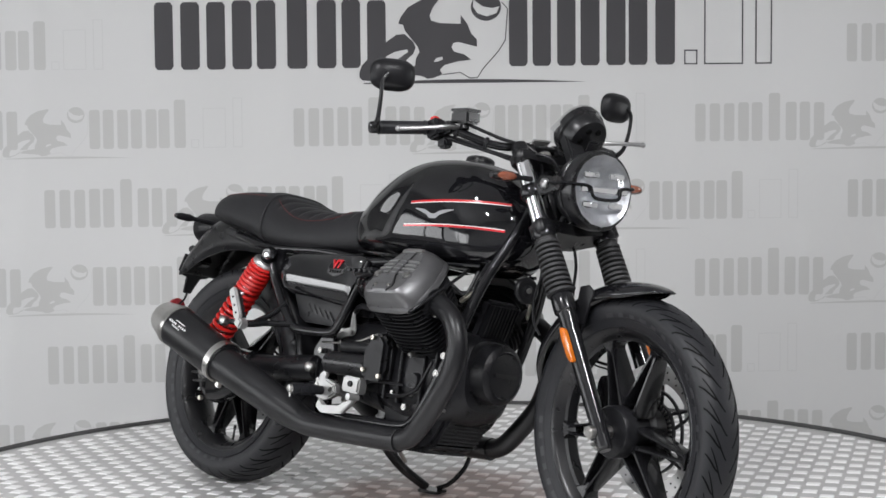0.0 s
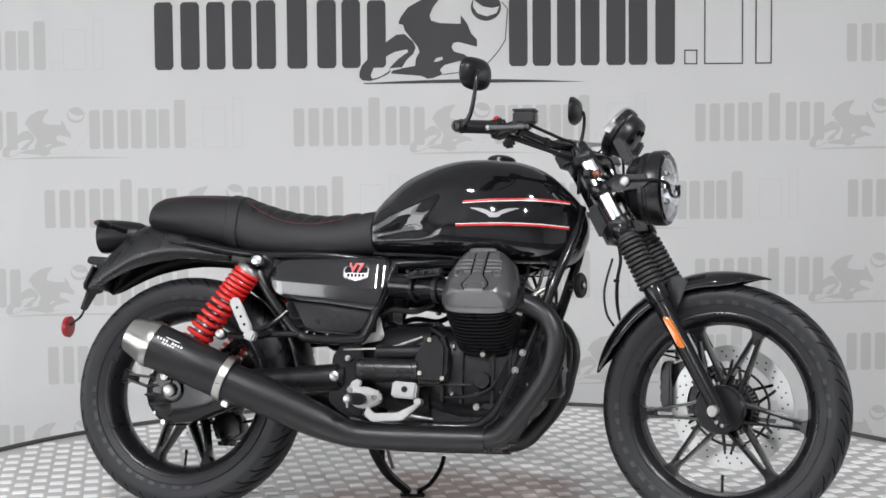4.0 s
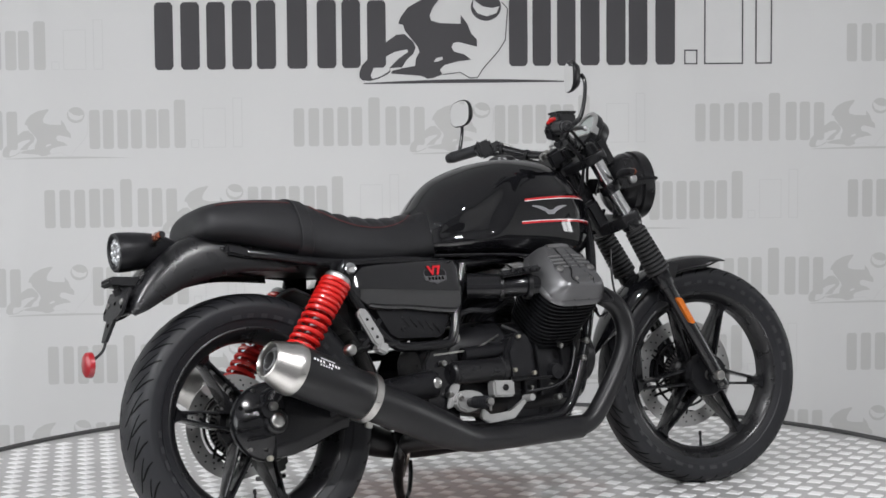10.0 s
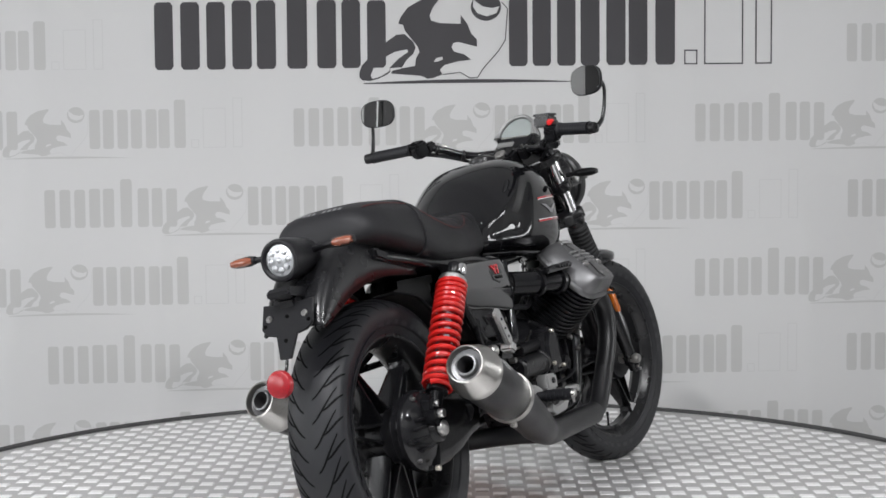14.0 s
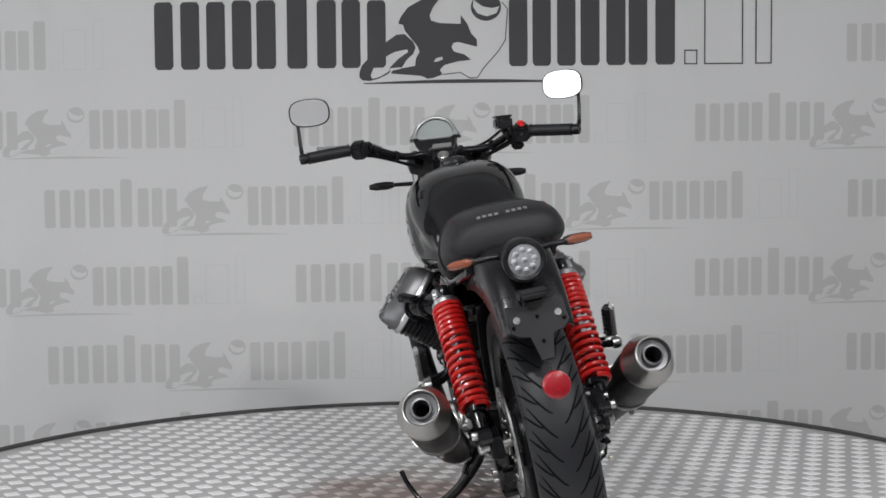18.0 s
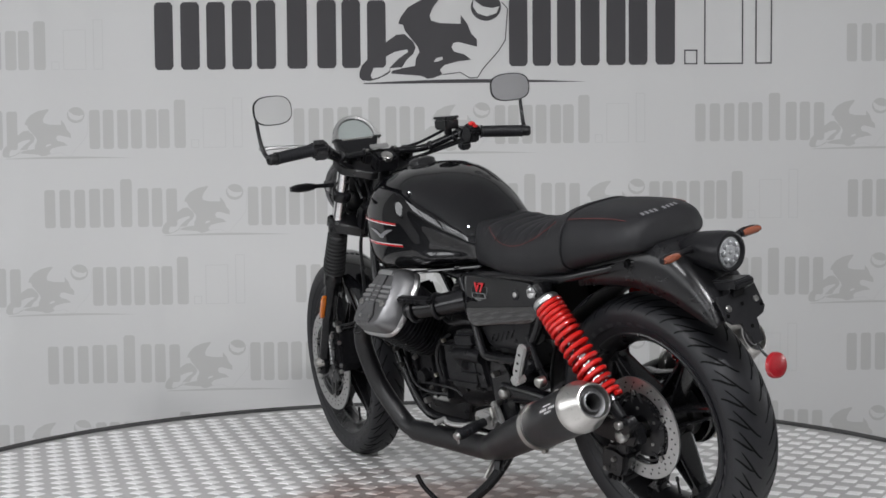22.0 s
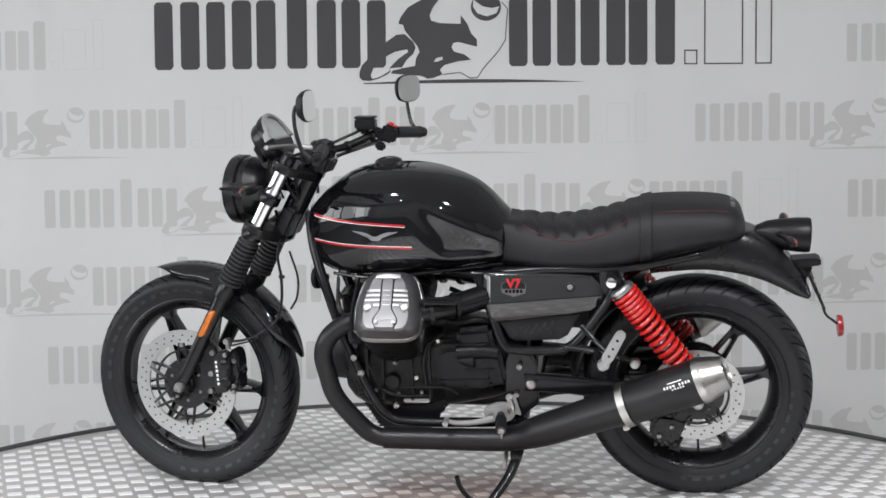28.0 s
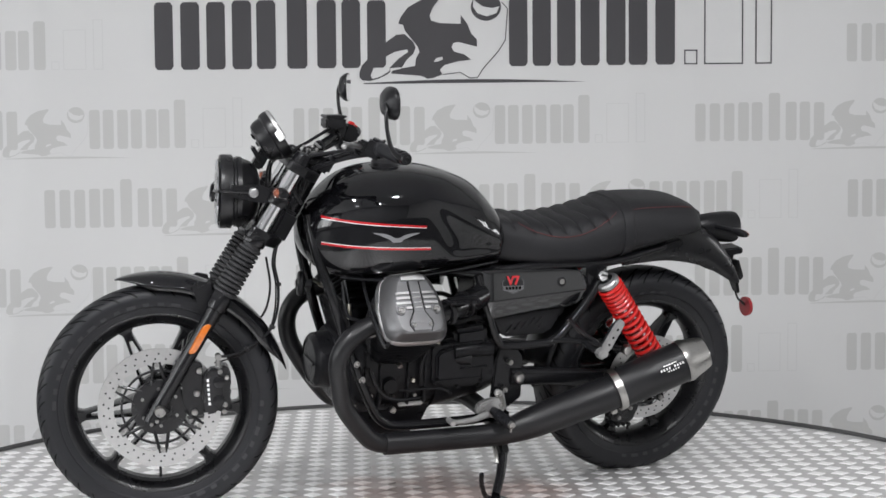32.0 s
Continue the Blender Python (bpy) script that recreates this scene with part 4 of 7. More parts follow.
for k in range(3):
    bm = B()
    a = radians(60 + 60 * k)
    add_lathe(bm, [(0, 0.004), (0.006, 0.004), (0.008, 0), (0, 0)], IN - IA * 0.0565 + (IR * math.cos(a) + IU * math.sin(a)) * 0.030, -IA, seg=12)
    front("back_screw", bm, SHADETRIM, clock)

# handlebar --------------------------------------------------------------------------------------
BAR = [(0.885, 0.385, 1.020), (0.925, 0.26, 1.030), (0.955, 0.215, 1.030), (1.03, 0.135, 0.995), (1.062, 0.07, 0.992), (1.065, 0.0, 0.992)]
bm = B()
add_tube(bm, BAR + [(x, -y, z) for x, y, z in BAR[-2::-1]], 0.011, seg=14)
bars = front("handlebar", bm, FRAMEBLACK, bike, "black tubular handlebar")
for side in (1, -1):
    bm = B()
    add_box(bm, (1.065, side * 0.045, 0.985), (0.036, 0.028, 0.036), (0, -28, 0), 0.006)
    front("bar_clamp", bm, SATIN, bars)
    p_end, p_in = Vector((0.885, side * 0.385, 1.020)), Vector((0.921, side * 0.265, 1.0295))
    d = (p_end - p_in).normalized()
    bm = B()
    prof = [(0.011, 0), (0.019, 0.0), (0.019, 0.004), (0.0165, 0.006)]
    for k in range(10):
        prof += [(0.0165, 0.010 + 0.0105 * k), (0.0172, 0.014 + 0.0105 * k), (0.0172, 0.018 + 0.0105 * k)]
    prof += [(0.0165, 0.119), (0.018, 0.121), (0.018, 0.125), (0.011, 0.125)]
    add_lathe(bm, prof, p_in, d, seg=20)
    front("grip", bm, RUBBER, bars, "ribbed black rubber grip")
    bm = B()
    add_lathe(bm, [(0.009, 0), (0.014, 0.0), (0.0155, 0.004), (0.0155, 0.018), (0.013, 0.023), (0.006, 0.024), (0.005, 0.020), (0, 0.020)], p_end, d, seg=20)
    front("bar_weight", bm, SATIN, bars)
    # mirror on the bar's end
    mp = p_end + Vector((0.033, -side * 0.014, 0.131))
    bm = B()
    add_tube(bm, [p_end + d * 0.010, p_end + d * 0.016 + Vector((0.014, 0, 0.003)), p_end + Vector((0.032, side * 0.022, 0.022)), p_end + Vector((0.046, side * 0.026, 0.070)), p_end + Vector((0.050, side * 0.026, 0.112)), mp + Vector((0.016, side * 0.026, 0.0))], [0.0085, 0.0075, 0.006, 0.0052, 0.005, 0.006], seg=10)
    mir = front("mirror", bm, SATIN, bike, "black bar end mirror with a rounded glass")
    back = Vector((-1, -0.13 if side > 0 else 0.27, 0.05)).normalized()
    right = Vector((0, 0, 1)).cross(back).normalized()
    upv = back.cross(right)

    def oval(sc, off, e=0.72):
        return [mp + back * off + right * (0.060 * sc * spow(math.cos(math.tau * i / 40), e)) + upv * (0.041 * sc * spow(math.sin(math.tau * i / 40), e)) for i in range(40)]
    bm = B()
    add_loft(bm, [oval(0.35, -0.020, 0.9), oval(0.72, -0.015, 0.8), oval(0.95, -0.003, 0.7), oval(1.0, 0.004), oval(0.97, 0.007), oval(0.935, 0.0072)])
    front("mirror_shell", bm, PLASTIC, mir, angle=60)
    bm = B()
    add_loft(bm, [oval(0.93, 0.0068), oval(0.93, 0.0080)])
    front("mirror_glass", bm, MIRROR, mir, "mirror glass")
    # switch block
    sp = p_in - d * 0.028
    bm = B()
    add_box(bm, sp + Vector((0.0, 0, -0.004)), (0.042, 0.044, 0.050), (0, -20, -side * 16), 0.007)
    add_box(bm, sp + Vector((-0.016, 0, -0.012)), (0.020, 0.034, 0.034), (0, -20, -side * 16), 0.005)
    sw = front("switch_block", bm, PLASTIC, bars, "black switch block")
    bm = B()
    add_box(bm, sp + Vector((-0.022, side * 0.004, 0.016)), (0.010, 0.015, 0.008), (0, -20, -side * 16), 0.003)
    if side < 0:
        add_box(bm, sp + Vector((-0.010, 0, 0.024)), (0.018, 0.020, 0.009), (0, -20, 16), 0.003)
    front("switch", bm, REDSWITCH if side < 0 else SATIN, sw)
    bm = B()
    add_box(bm, sp + Vector((-0.028, 0, -0.008)), (0.008, 0.014, 0.010), (0, -20, -side * 16), 0.002)
    front("button", bm, SATIN, sw)
    # lever
    lp = sp + Vector((0.034, -side * 0.012, 0.0))
    bm = B()
    if side < 0:
        pts = [lp + Vector((0.012, -side * 0.020, 0.002)), lp + Vector((0.030, side * 0.025, -0.002)), lp + Vector((0.012, side * 0.085, -0.010)), lp + Vector((-0.014, side * 0.140, -0.016))]
    else:
        pts = [lp + Vector((0.004, side * 0.005, 0.0)), lp + Vector((0.034, side * 0.035, 0.006)), lp + Vector((0.056, side * 0.09, 0.010)), lp + Vector((0.066, side * 0.150, 0.012))]
    add_tube(bm, pts, [0.007, 0.0065, 0.0052, 0.0062], seg=10)
    bmesh.ops.create_uvsphere(bm, u_segments=12, v_segments=8, radius=0.0075, matrix=Matrix.Translation(pts[-1]))
    front("lever", bm, ALLOY, bars, "bright alloy lever")
    bm = B()
    add_box(bm, lp + Vector((-0.008, -side * 0.006, 0)), (0.036, 0.032, 0.030), (0, -20, -side * 16), 0.006)
    front("lever_perch", bm, SATIN, bars)
for side in (1, -1):
    for x, y, z in ((0.968, 0.202, 1.024), (1.020, 0.146, 1.000)):
        bm = B()
        add_lathe(bm, [(0.010, -0.005), (0.0165, -0.004), (0.0165, 0.004), (0.010, 0.005)], (x, side * y, z - 0.003), (0.66, -side * 0.70, -0.28), seg=16, closed=True)
        front("cable_tie", bm, PLASTIC, bars)
    for dx in (-0.012, 0.012):
        bolt("clamp_screw", (1.065 + dx, side * 0.045, 1.003), (-0.477, 0, 0.879), 0.0048, bars, STEEL, 0.005, front)
bm = B()
add_cyl(bm, (0.968, 0.214, 1.034), (0.975, 0.196, 1.034), 0.0085, 0.0075, 14)
add_cyl(bm, (0.974, 0.198, 1.034), (0.990, 0.182, 1.028), 0.005, 0.004, 12)
front("cable_adjuster", bm, BOLT, bars, "bright clutch cable adjuster")
# brake fluid box on the right
bm = B()
add_box(bm, (0.978, -0.184, 1.060), (0.060, 0.050, 0.032), (0, 0, 12), 0.005)
add_box(bm, (0.978, -0.184, 1.0785), (0.061, 0.051, 0.007), (0, 0, 12), 0.002)
add_cyl(bm, (0.98, -0.188, 1.05), (0.985, -0.19, 1.030), 0.012)
front("fluid_reservoir", bm, SATIN, bars, "black brake fluid box")
bm = B()
add_box(bm, (0.948, -0.222, 0.992), (0.030, 0.034, 0.024), (0, -10, 16), 0.006)
front("throttle_box", bm, PLASTIC, bars, "black throttle cable box")
# cables and hoses round the head
for k, pts in enumerate([
        [(0.985, -0.185, 1.045), (1.050, -0.130, 1.012), (1.110, -0.060, 0.980), (1.120, -0.030, 0.900)],
        [(0.955, 0.225, 1.030), (1.020, 0.165, 1.010), (1.090, 0.100, 0.985), (1.120, 0.070, 0.920), (1.090, 0.060, 0.860)],
        [(0.935, -0.235, 1.015), (0.975, -0.195, 1.004), (1.035, -0.135, 0.976), (1.085, -0.085, 0.950), (1.080, -0.060, 0.870)],
        [(0.935, 0.235, 1.015), (0.975, 0.195, 1.006), (1.035, 0.135, 0.978), (1.075, 0.085, 0.955), (1.090, 0.060, 0.900)],
        [(0.938, -0.230, 1.010), (0.985, -0.186, 0.992), (1.050, -0.120, 0.966), (1.100, -0.050, 0.930), (1.100, -0.030, 0.860)],
        [(0.938, 0.230, 1.010), (0.985, 0.186, 0.997), (1.050, 0.120, 0.968), (1.100, 0.050, 0.930), (1.100, 0.030, 0.860)],
        [(1.062, 0.070, 0.980), (1.120, 0.060, 0.985), (1.165, 0.030, 0.985), (1.180, 0.010, 0.920), (1.160, 0.000, 0.860)],
        [(1.062, -0.070, 0.980), (1.110, -0.070, 0.975), (1.160, -0.040, 0.960), (1.170, -0.010, 0.900)]]):
    bm = B()
    add_tube(bm, pts, 0.0045 if k < 3 else 0.0036, seg=8)
    front("control_cable", bm, PLASTIC, bike, "black control cable")
for s in (1, -1):
    bm = B()
    add_tube(bm, [(1.20, 0.03 * s, 0.82), (1.19, 0.05 * s, 0.76), (1.155, 0.03 * s, 0.77), (1.13, 0.035 * s, 0.84)], 0.005, seg=8)
    front("wiring_loop", bm, PLASTIC, bike)
bm = B()
add_box(bm, (1.135, 0.0, 0.80), (0.045, 0.11, 0.09), (0, -28, 0), 0.010)
front("wiring_cover", bm, PLASTIC, bike)

# tank -------------------------------------------------------------------------------------------
# rows: x, top, bottom, half width, squareness, height of the widest line (0 to 1)
TANK = [(0.512, 0.826, 0.700, 0.092, 2.6, 0.45), (0.530, 0.845, 0.697, 0.114, 2.6, 0.45), (0.564, 0.882, 0.693, 0.128, 2.6, 0.45), (0.606, 0.914, 0.688, 0.145, 2.6, 0.45), (0.682, 0.943, 0.681, 0.163, 2.6, 0.42),
        (0.760, 0.956, 0.674, 0.168, 2.7, 0.40), (0.820, 0.959, 0.668, 0.170, 2.6, 0.40), (0.880, 0.956, 0.662, 0.167, 2.5, 0.40), (0.930, 0.947, 0.660, 0.158, 2.5, 0.40), (0.980, 0.926, 0.662, 0.140, 2.5, 0.42),
        (1.025, 0.893, 0.674, 0.112, 2.4, 0.46), (1.060, 0.858, 0.698, 0.082, 2.3, 0.50), (1.084, 0.824, 0.733, 0.048, 2.2, 0.50), (1.092, 0.796, 0.760, 0.022, 2.0, 0.5)]


def ease(t):
    t = max(0.0, min(1.0, t))
    return t * t * (3 - 2 * t)


def knee(x, z):
    """Depth of the hollow for the knee behind the striped panel."""
    ridge = 0.790 + 0.577 * (x - 0.566)
    panel = 0.728 + 0.50 * (z - 0.749)
    return 0.013 * ease((ridge - z) / 0.070) * ease((panel - x) / 0.062) * ease((z - 0.722) / 0.030)


def crown(x):
    """How square the upper half is: a rounded ridge by the seat, a flat shoulder in front."""
    return 0.68 + 0.44 * ease((x - 0.56) / 0.24)


def tank_width(x, z):
    top, bot, hw, n, mid = lerp_table(TANK, x)
    zc = bot + (top - bot) * mid
    hh = (top - zc) if z > zc else (zc - bot)
    q = min(1.0, abs(z - zc) / hh)
    # narrower above the shoulder: a crowned top
    nn = n * (crown(x) if z > zc else 1.25)
    return hw * max(0.0, 1 - q ** nn) ** (1 / nn) - knee(x, z)


def tank_section(x, n=112):
    top, bot, hw, e, mid = lerp_table(TANK, x)
    zc = bot + (top - bot) * mid
    lp = []
    for i in range(n):
        a = math.tau * i / n
        s, c = math.sin(a), math.cos(a)
        hh = (top - zc) if s > 0 else (zc - bot)
        nn = e * (crown(x) if s > 0 else 1.25)
        z = zc + hh * spow(s, 2 / nn)
        y = hw * spow(c, 2 / nn)
        y -= math.copysign(min(abs(y), knee(x, z)), y)
        lp.append(Vector((x, y, z)))
    return lp


bm = B()
N = 120
add_loft(bm, [tank_section(0.512 + (1.092 - 0.512) * i / N) for i in range(N + 1)])
tank = part("fuel_tank", bm, PAINT, bike, "gloss black fuel tank with red and white stripes", angle=60)
for side in (1, -1):
    for zr, zf, xr in ((0.824, 0.842, 0.785), (0.762, 0.772, 0.768)):
        for w, off, mat, nm in ((0.0060, 0.0, STRIPE, "red_stripe"), (0.0018, -0.0036, WHITE, "white_line")):
            bm = B()
            prev = None
            n = 26
            for i in range(n + 1):
                f = i / n
                x = xr + (1.052 - xr) * f
                z = zr + (zf - zr) * f - 0.006 * f * f
                pair = []
                for dz in (-w / 2, w / 2):
                    zz = z + (off if zr > 0.8 else -off) + dz
                    pair.append(bm.verts.new((x, side * (tank_width(x, zz) + 0.0013), zz)))
                if prev:
                    bm.faces.new((prev[0], prev[1], pair[1], pair[0]))
                prev = pair
            part(nm, bm, mat, tank)
    # winged badge: plain shape
    OVER = [(0.0, -0.004), (0.12, -0.003), (0.30, 0.003), (0.55, 0.0075), (1.0, 0.0095)]
    UNDER = [(0.0, -0.0160), (0.20, -0.0152), (0.28, -0.009), (0.50, -0.0035), (0.70, 0.0015), (1.0, 0.0076)]
    bm = B()
    prev = None
    for i in range(33):
        g = i / 16 - 1
        x = 0.868 + 0.063 * g
        pair = []
        for tab in (UNDER, OVER):
            zc = 0.799 + lerp_table(tab, abs(g))[0]
            pair.append(bm.verts.new((x, side * (tank_width(x, zc) + 0.0016), zc)))
        if prev:
            bm.faces.new((prev[0], prev[1], pair[1], pair[0]))
        prev = pair
    part("wing_badge", bm, GREYPRINT, tank, "grey winged badge")
bm = B()
add_lathe(bm, [(0, 0.020), (0.020, 0.021), (0.032, 0.017), (0.038, 0.012), (0.039, 0.002), (0.044, 0.0), (0.044, -0.014), (0, -0.014)], (0.850, 0, 0.957), (0.05, 0, 1), seg=36)
cap = part("fuel_cap", bm, SATIN, tank, "black round fuel cap")
bolt("cap_lock", (0.850, 0, 0.976), (0.05, 0, 1), 0.009, cap, STEEL, 0.003)
bm = B()
add_tube(bm, [(0.53, 0.090, 0.697), (0.70, 0.132, 0.686), (0.88, 0.142, 0.672), (1.0, 0.108, 0.674)], 0.005, seg=8)
add_tube(bm, [(0.53, -0.090, 0.697), (0.70, -0.132, 0.686), (0.88, -0.142, 0.672), (1.0, -0.108, 0.674)], 0.005, seg=8)
part("tank_seam", bm, PAINT, tank)

# seat -------------------------------------------------------------------------------------------
SEAT = [(-0.124, 0.806, 0.774, 0.076), (-0.114, 0.832, 0.766, 0.108), (-0.090, 0.850, 0.759, 0.128), (-0.040, 0.860, 0.750, 0.139), (0.020, 0.863, 0.736, 0.143), (0.100, 0.862, 0.716, 0.143), (0.150, 0.855, 0.701, 0.142),
        (0.195, 0.841, 0.689, 0.142), (0.240, 0.827, 0.683, 0.142), (0.300, 0.813, 0.681, 0.142), (0.380, 0.805, 0.681, 0.136), (0.440, 0.810, 0.683, 0.124), (0.490, 0.826, 0.688, 0.110), (0.525, 0.842, 0.694, 0.096), (0.545, 0.846, 0.720, 0.087)]


def seat_at(x, a):
    top, bot, hw = lerp_table(SEAT, x)
    zc = bot + (top - bot) * 0.42
    s, c = math.sin(a), math.cos(a)
    hh = (top - zc) if s > 0 else (zc - bot)
    n = 3.4 if s > 0 else 3.4
    z = zc + hh * spow(s, 2 / n)
    y = hw * spow(c, 2 / n) * (1 - 0.14 * max(0.0, (z - zc) / (top - zc)))
    return top, Vector((x, y, z))


bm = B()
loops = []
NS = 260
for i in range(NS + 1):
    x = -0.124 + (0.545 + 0.124) * i / NS
    lp = []
    for k in range(64):
        a = math.tau * k / 64
        top, p = seat_at(x, a)
        # quilted ribs across the rider's part
        if 0.170 < x < 0.490 and math.sin(a) > 0.40:
            ph = ((x - 0.170) / 0.0457 + 0.45 * abs(p.y) / 0.12) % 1.0
            e = min(1.0, (math.sin(a) - 0.40) / 0.16) * ease((x - 0.170) / 0.02) * ease((0.490 - x) / 0.02)
            p.z += e * (0.003 - 0.0115 * (1 - math.sin(math.pi * ph) ** 0.40))
        # the nose is hollow in the middle and reaches forward along the tank's flanks
        nose = ease((x - 0.43) / 0.10)
        if math.sin(a) > 0:
            p.z -= 0.022 * nose * max(0.0, 1 - (p.y / 0.085) ** 2)
        p.x += 0.024 * nose * min(1.0, abs(p.y) / 0.08)
        lp.append(p)
    loops.append(lp)
add_loft(bm, loops)
seat = part("seat", bm, SEATVINYL, bike, "black ribbed vinyl seat with red stitching", angle=70)
bm = B()
loops = []
for x in (0.1235, 0.1240, 0.1255, 0.1545, 0.1560, 0.1565):
    lp = []
    up = {0.1235: -0.004, 0.1240: 0.0040, 0.1255: 0.0056, 0.1545: 0.0056, 0.1560: 0.0040, 0.1565: -0.004}[x]
    for k in range(40):
        top, p = seat_at(x, math.tau * k / 40)
        c0 = Vector((x, 0, 0.78))
        lp.append(p + (p - c0).normalized() * up)
    loops.append(lp)
add_loft(bm, loops, caps=False)
part("seat_strap", bm, SEATVINYL, seat, "black strap across the seat")
for side in (1, -1):
    bm = B()
    pts = []
    for i in range(60):
        x = 0.172 + 0.30 * i / 59
        f = i / 59
        a = 0.80 - 0.50 * math.sin(math.pi * min(1, f * 1.0)) ** 0.8
        top, p = seat_at(x, a)
        p.y += 0.0012
        p.z += 0.001
        pts.append(Vector((p.x, side * p.y, p.z)))
    add_tube(bm, pts, 0.0011, seg=5, smooth=False)
    part("stitching", bm, THREAD, seat, "red stitching")
    bm = B()
    pts = []
    for i in range(40):
        x = 0.118 - 0.195 * i / 39
        top, p = seat_at(x, 0.72)
        pts.append(Vector((p.x, side * (p.y + 0.0012), p.z + 0.001)))
    add_tube(bm, pts, 0.0011, seg=5, smooth=False)
    part("stitching", bm, THREAD, seat)
# plain bars of pale print on the seat's end
for k in range(9):
    if k == 4:
        continue
    bm = B()
    y = 0.056 - 0.0135 * k
    xs = -0.098 + 0.9 * y * y
    loops = []
    for yy in (y - 0.0042, y + 0.0042):
        col = []
        for dx in (0.0, 0.012):
            x = xs + dx
            best = None
            for q in range(60):
                a = math.pi * (0.02 + 0.96 * q / 59)
                top, p = seat_at(x, a)
                if best is None or abs(p.y - yy) < abs(best.y - yy):
                    best = p
            col.append(bm.verts.new((best.x - 0.0012, yy, best.z + 0.0012)))
        loops.append(col)
    bm.faces.new((loops[0][0], loops[0][1], loops[1][1], loops[1][0]))
    part("print_bar", bm, GREYPRINT, seat)
bm = B()
add_prism(bm, [(-0.06, 0.725), (0.10, 0.690), (0.50, 0.662), (0.56, 0.672), (0.56, 0.690), (0.50, 0.682), (0.10, 0.712), (-0.06, 0.75)], -0.105, 0.105, 0.006)
part("seat_base", bm, PLASTIC, seat)

# tail -------------------------------------------------------------------------------------------
OUTER = [(0.130, 0.735), (0.060, 0.752), (-0.010, 0.772), (-0.080, 0.783), (-0.133, 0.777), (-0.184, 0.752), (-0.239, 0.704), (-0.283, 0.648), (-0.303, 0.603)]
INNER = [(0.130, 0.672), (0.060, 0.678), (-0.010, 0.681), (-0.065, 0.676), (-0.117, 0.666), (-0.170, 0.650), (-0.220, 0.627), (-0.260, 0.606), (-0.293, 0.594)]
bm = B()
o_c = curve_points([(x, 0, z) for x, z in OUTER], 5)
i_c = curve_points([(x, 0, z) for x, z in INNER], 5)
loops = []
for q, (o, i) in enumerate(zip(o_c, i_c)):
    f = q / (len(o_c) - 1)
    h = 0.098 - 0.022 * f
    sec = []
    for k in range(17):
        g = k / 16 * 2 - 1
        e = abs(g)
        drop = max(0.0, (e - 0.35) / 0.65) ** 1.8
        yy = h * math.sin(min(1.0, e / 0.8) * math.pi / 2) * math.copysign(1, g)
        sec.append(o + (i - o) * drop + Vector((0, yy, 0)))
    loops.append(sec)
add_loft(bm, loops, ring=False)
tail = part("rear_mudguard", bm, SATIN, bike, "satin black rear mudguard")
sol = tail.modifiers.new("thickness", "SOLIDIFY")
sol.thickness = 0.005
# inner mudguard above the tyre
bm = B()
loops = []
for k in range(25):
    a = radians(8 + 58 * k / 24)
    u = Vector((math.cos(a), 0, math.sin(a)))
    loops.append([CR + u * (0.358 - 0.022 * abs(g) ** 2) + Vector((0, 0.085 * g, 0)) for g in (-1, -0.8, -0.4, 0, 0.4, 0.8, 1)])
add_loft(bm, loops, ring=False)
inner = part("inner_mudguard", bm, PLASTIC, bike, "black plastic inner mudguard")
sol = inner.modifiers.new("thickness", "SOLIDIFY")
sol.thickness = 0.004
# tail lamp
TL = Vector((-0.205, 0, 0.757))
bm = B()
add_lathe(bm, [(0, -0.055), (0.022, -0.05), (0.036, -0.02), (0.043, 0.02), (0.047, 0.06), (0.048, 0.088), (0.046, 0.096), (0.041, 0.097), (0.0355, 0.094), (0.0350, 0.082), (0, 0.082)], TL, (-1, 0, -0.04), seg=40)
lampr = part("tail_lamp", bm, PLASTIC, bike, "round black tail lamp with a clear lens")
bm = B()
add_lathe(bm, [(0, 0.0945), (0.022, 0.0935), (0.0348, 0.0910), (0.0348, 0.083), (0, 0.083)], TL, (-1, 0, -0.04), seg=32)
part("lens", bm, CLEARLENS, lampr, "clear round lens")
for k in range(9):
    bm = B()
    a = math.tau * k / 8
    rr = 0.0215 if k < 8 else 0
    add_lathe(bm, [(0.0, 0.0962), (0.0050, 0.0952), (0.0074, 0.0942), (0.0080, 0.0925)], TL + Vector((0, rr * math.cos(a), rr * math.sin(a))), (-1, 0, -0.04), seg=6)
    part("light_cell", bm, REFLECTOR, lampr, smooth=False)
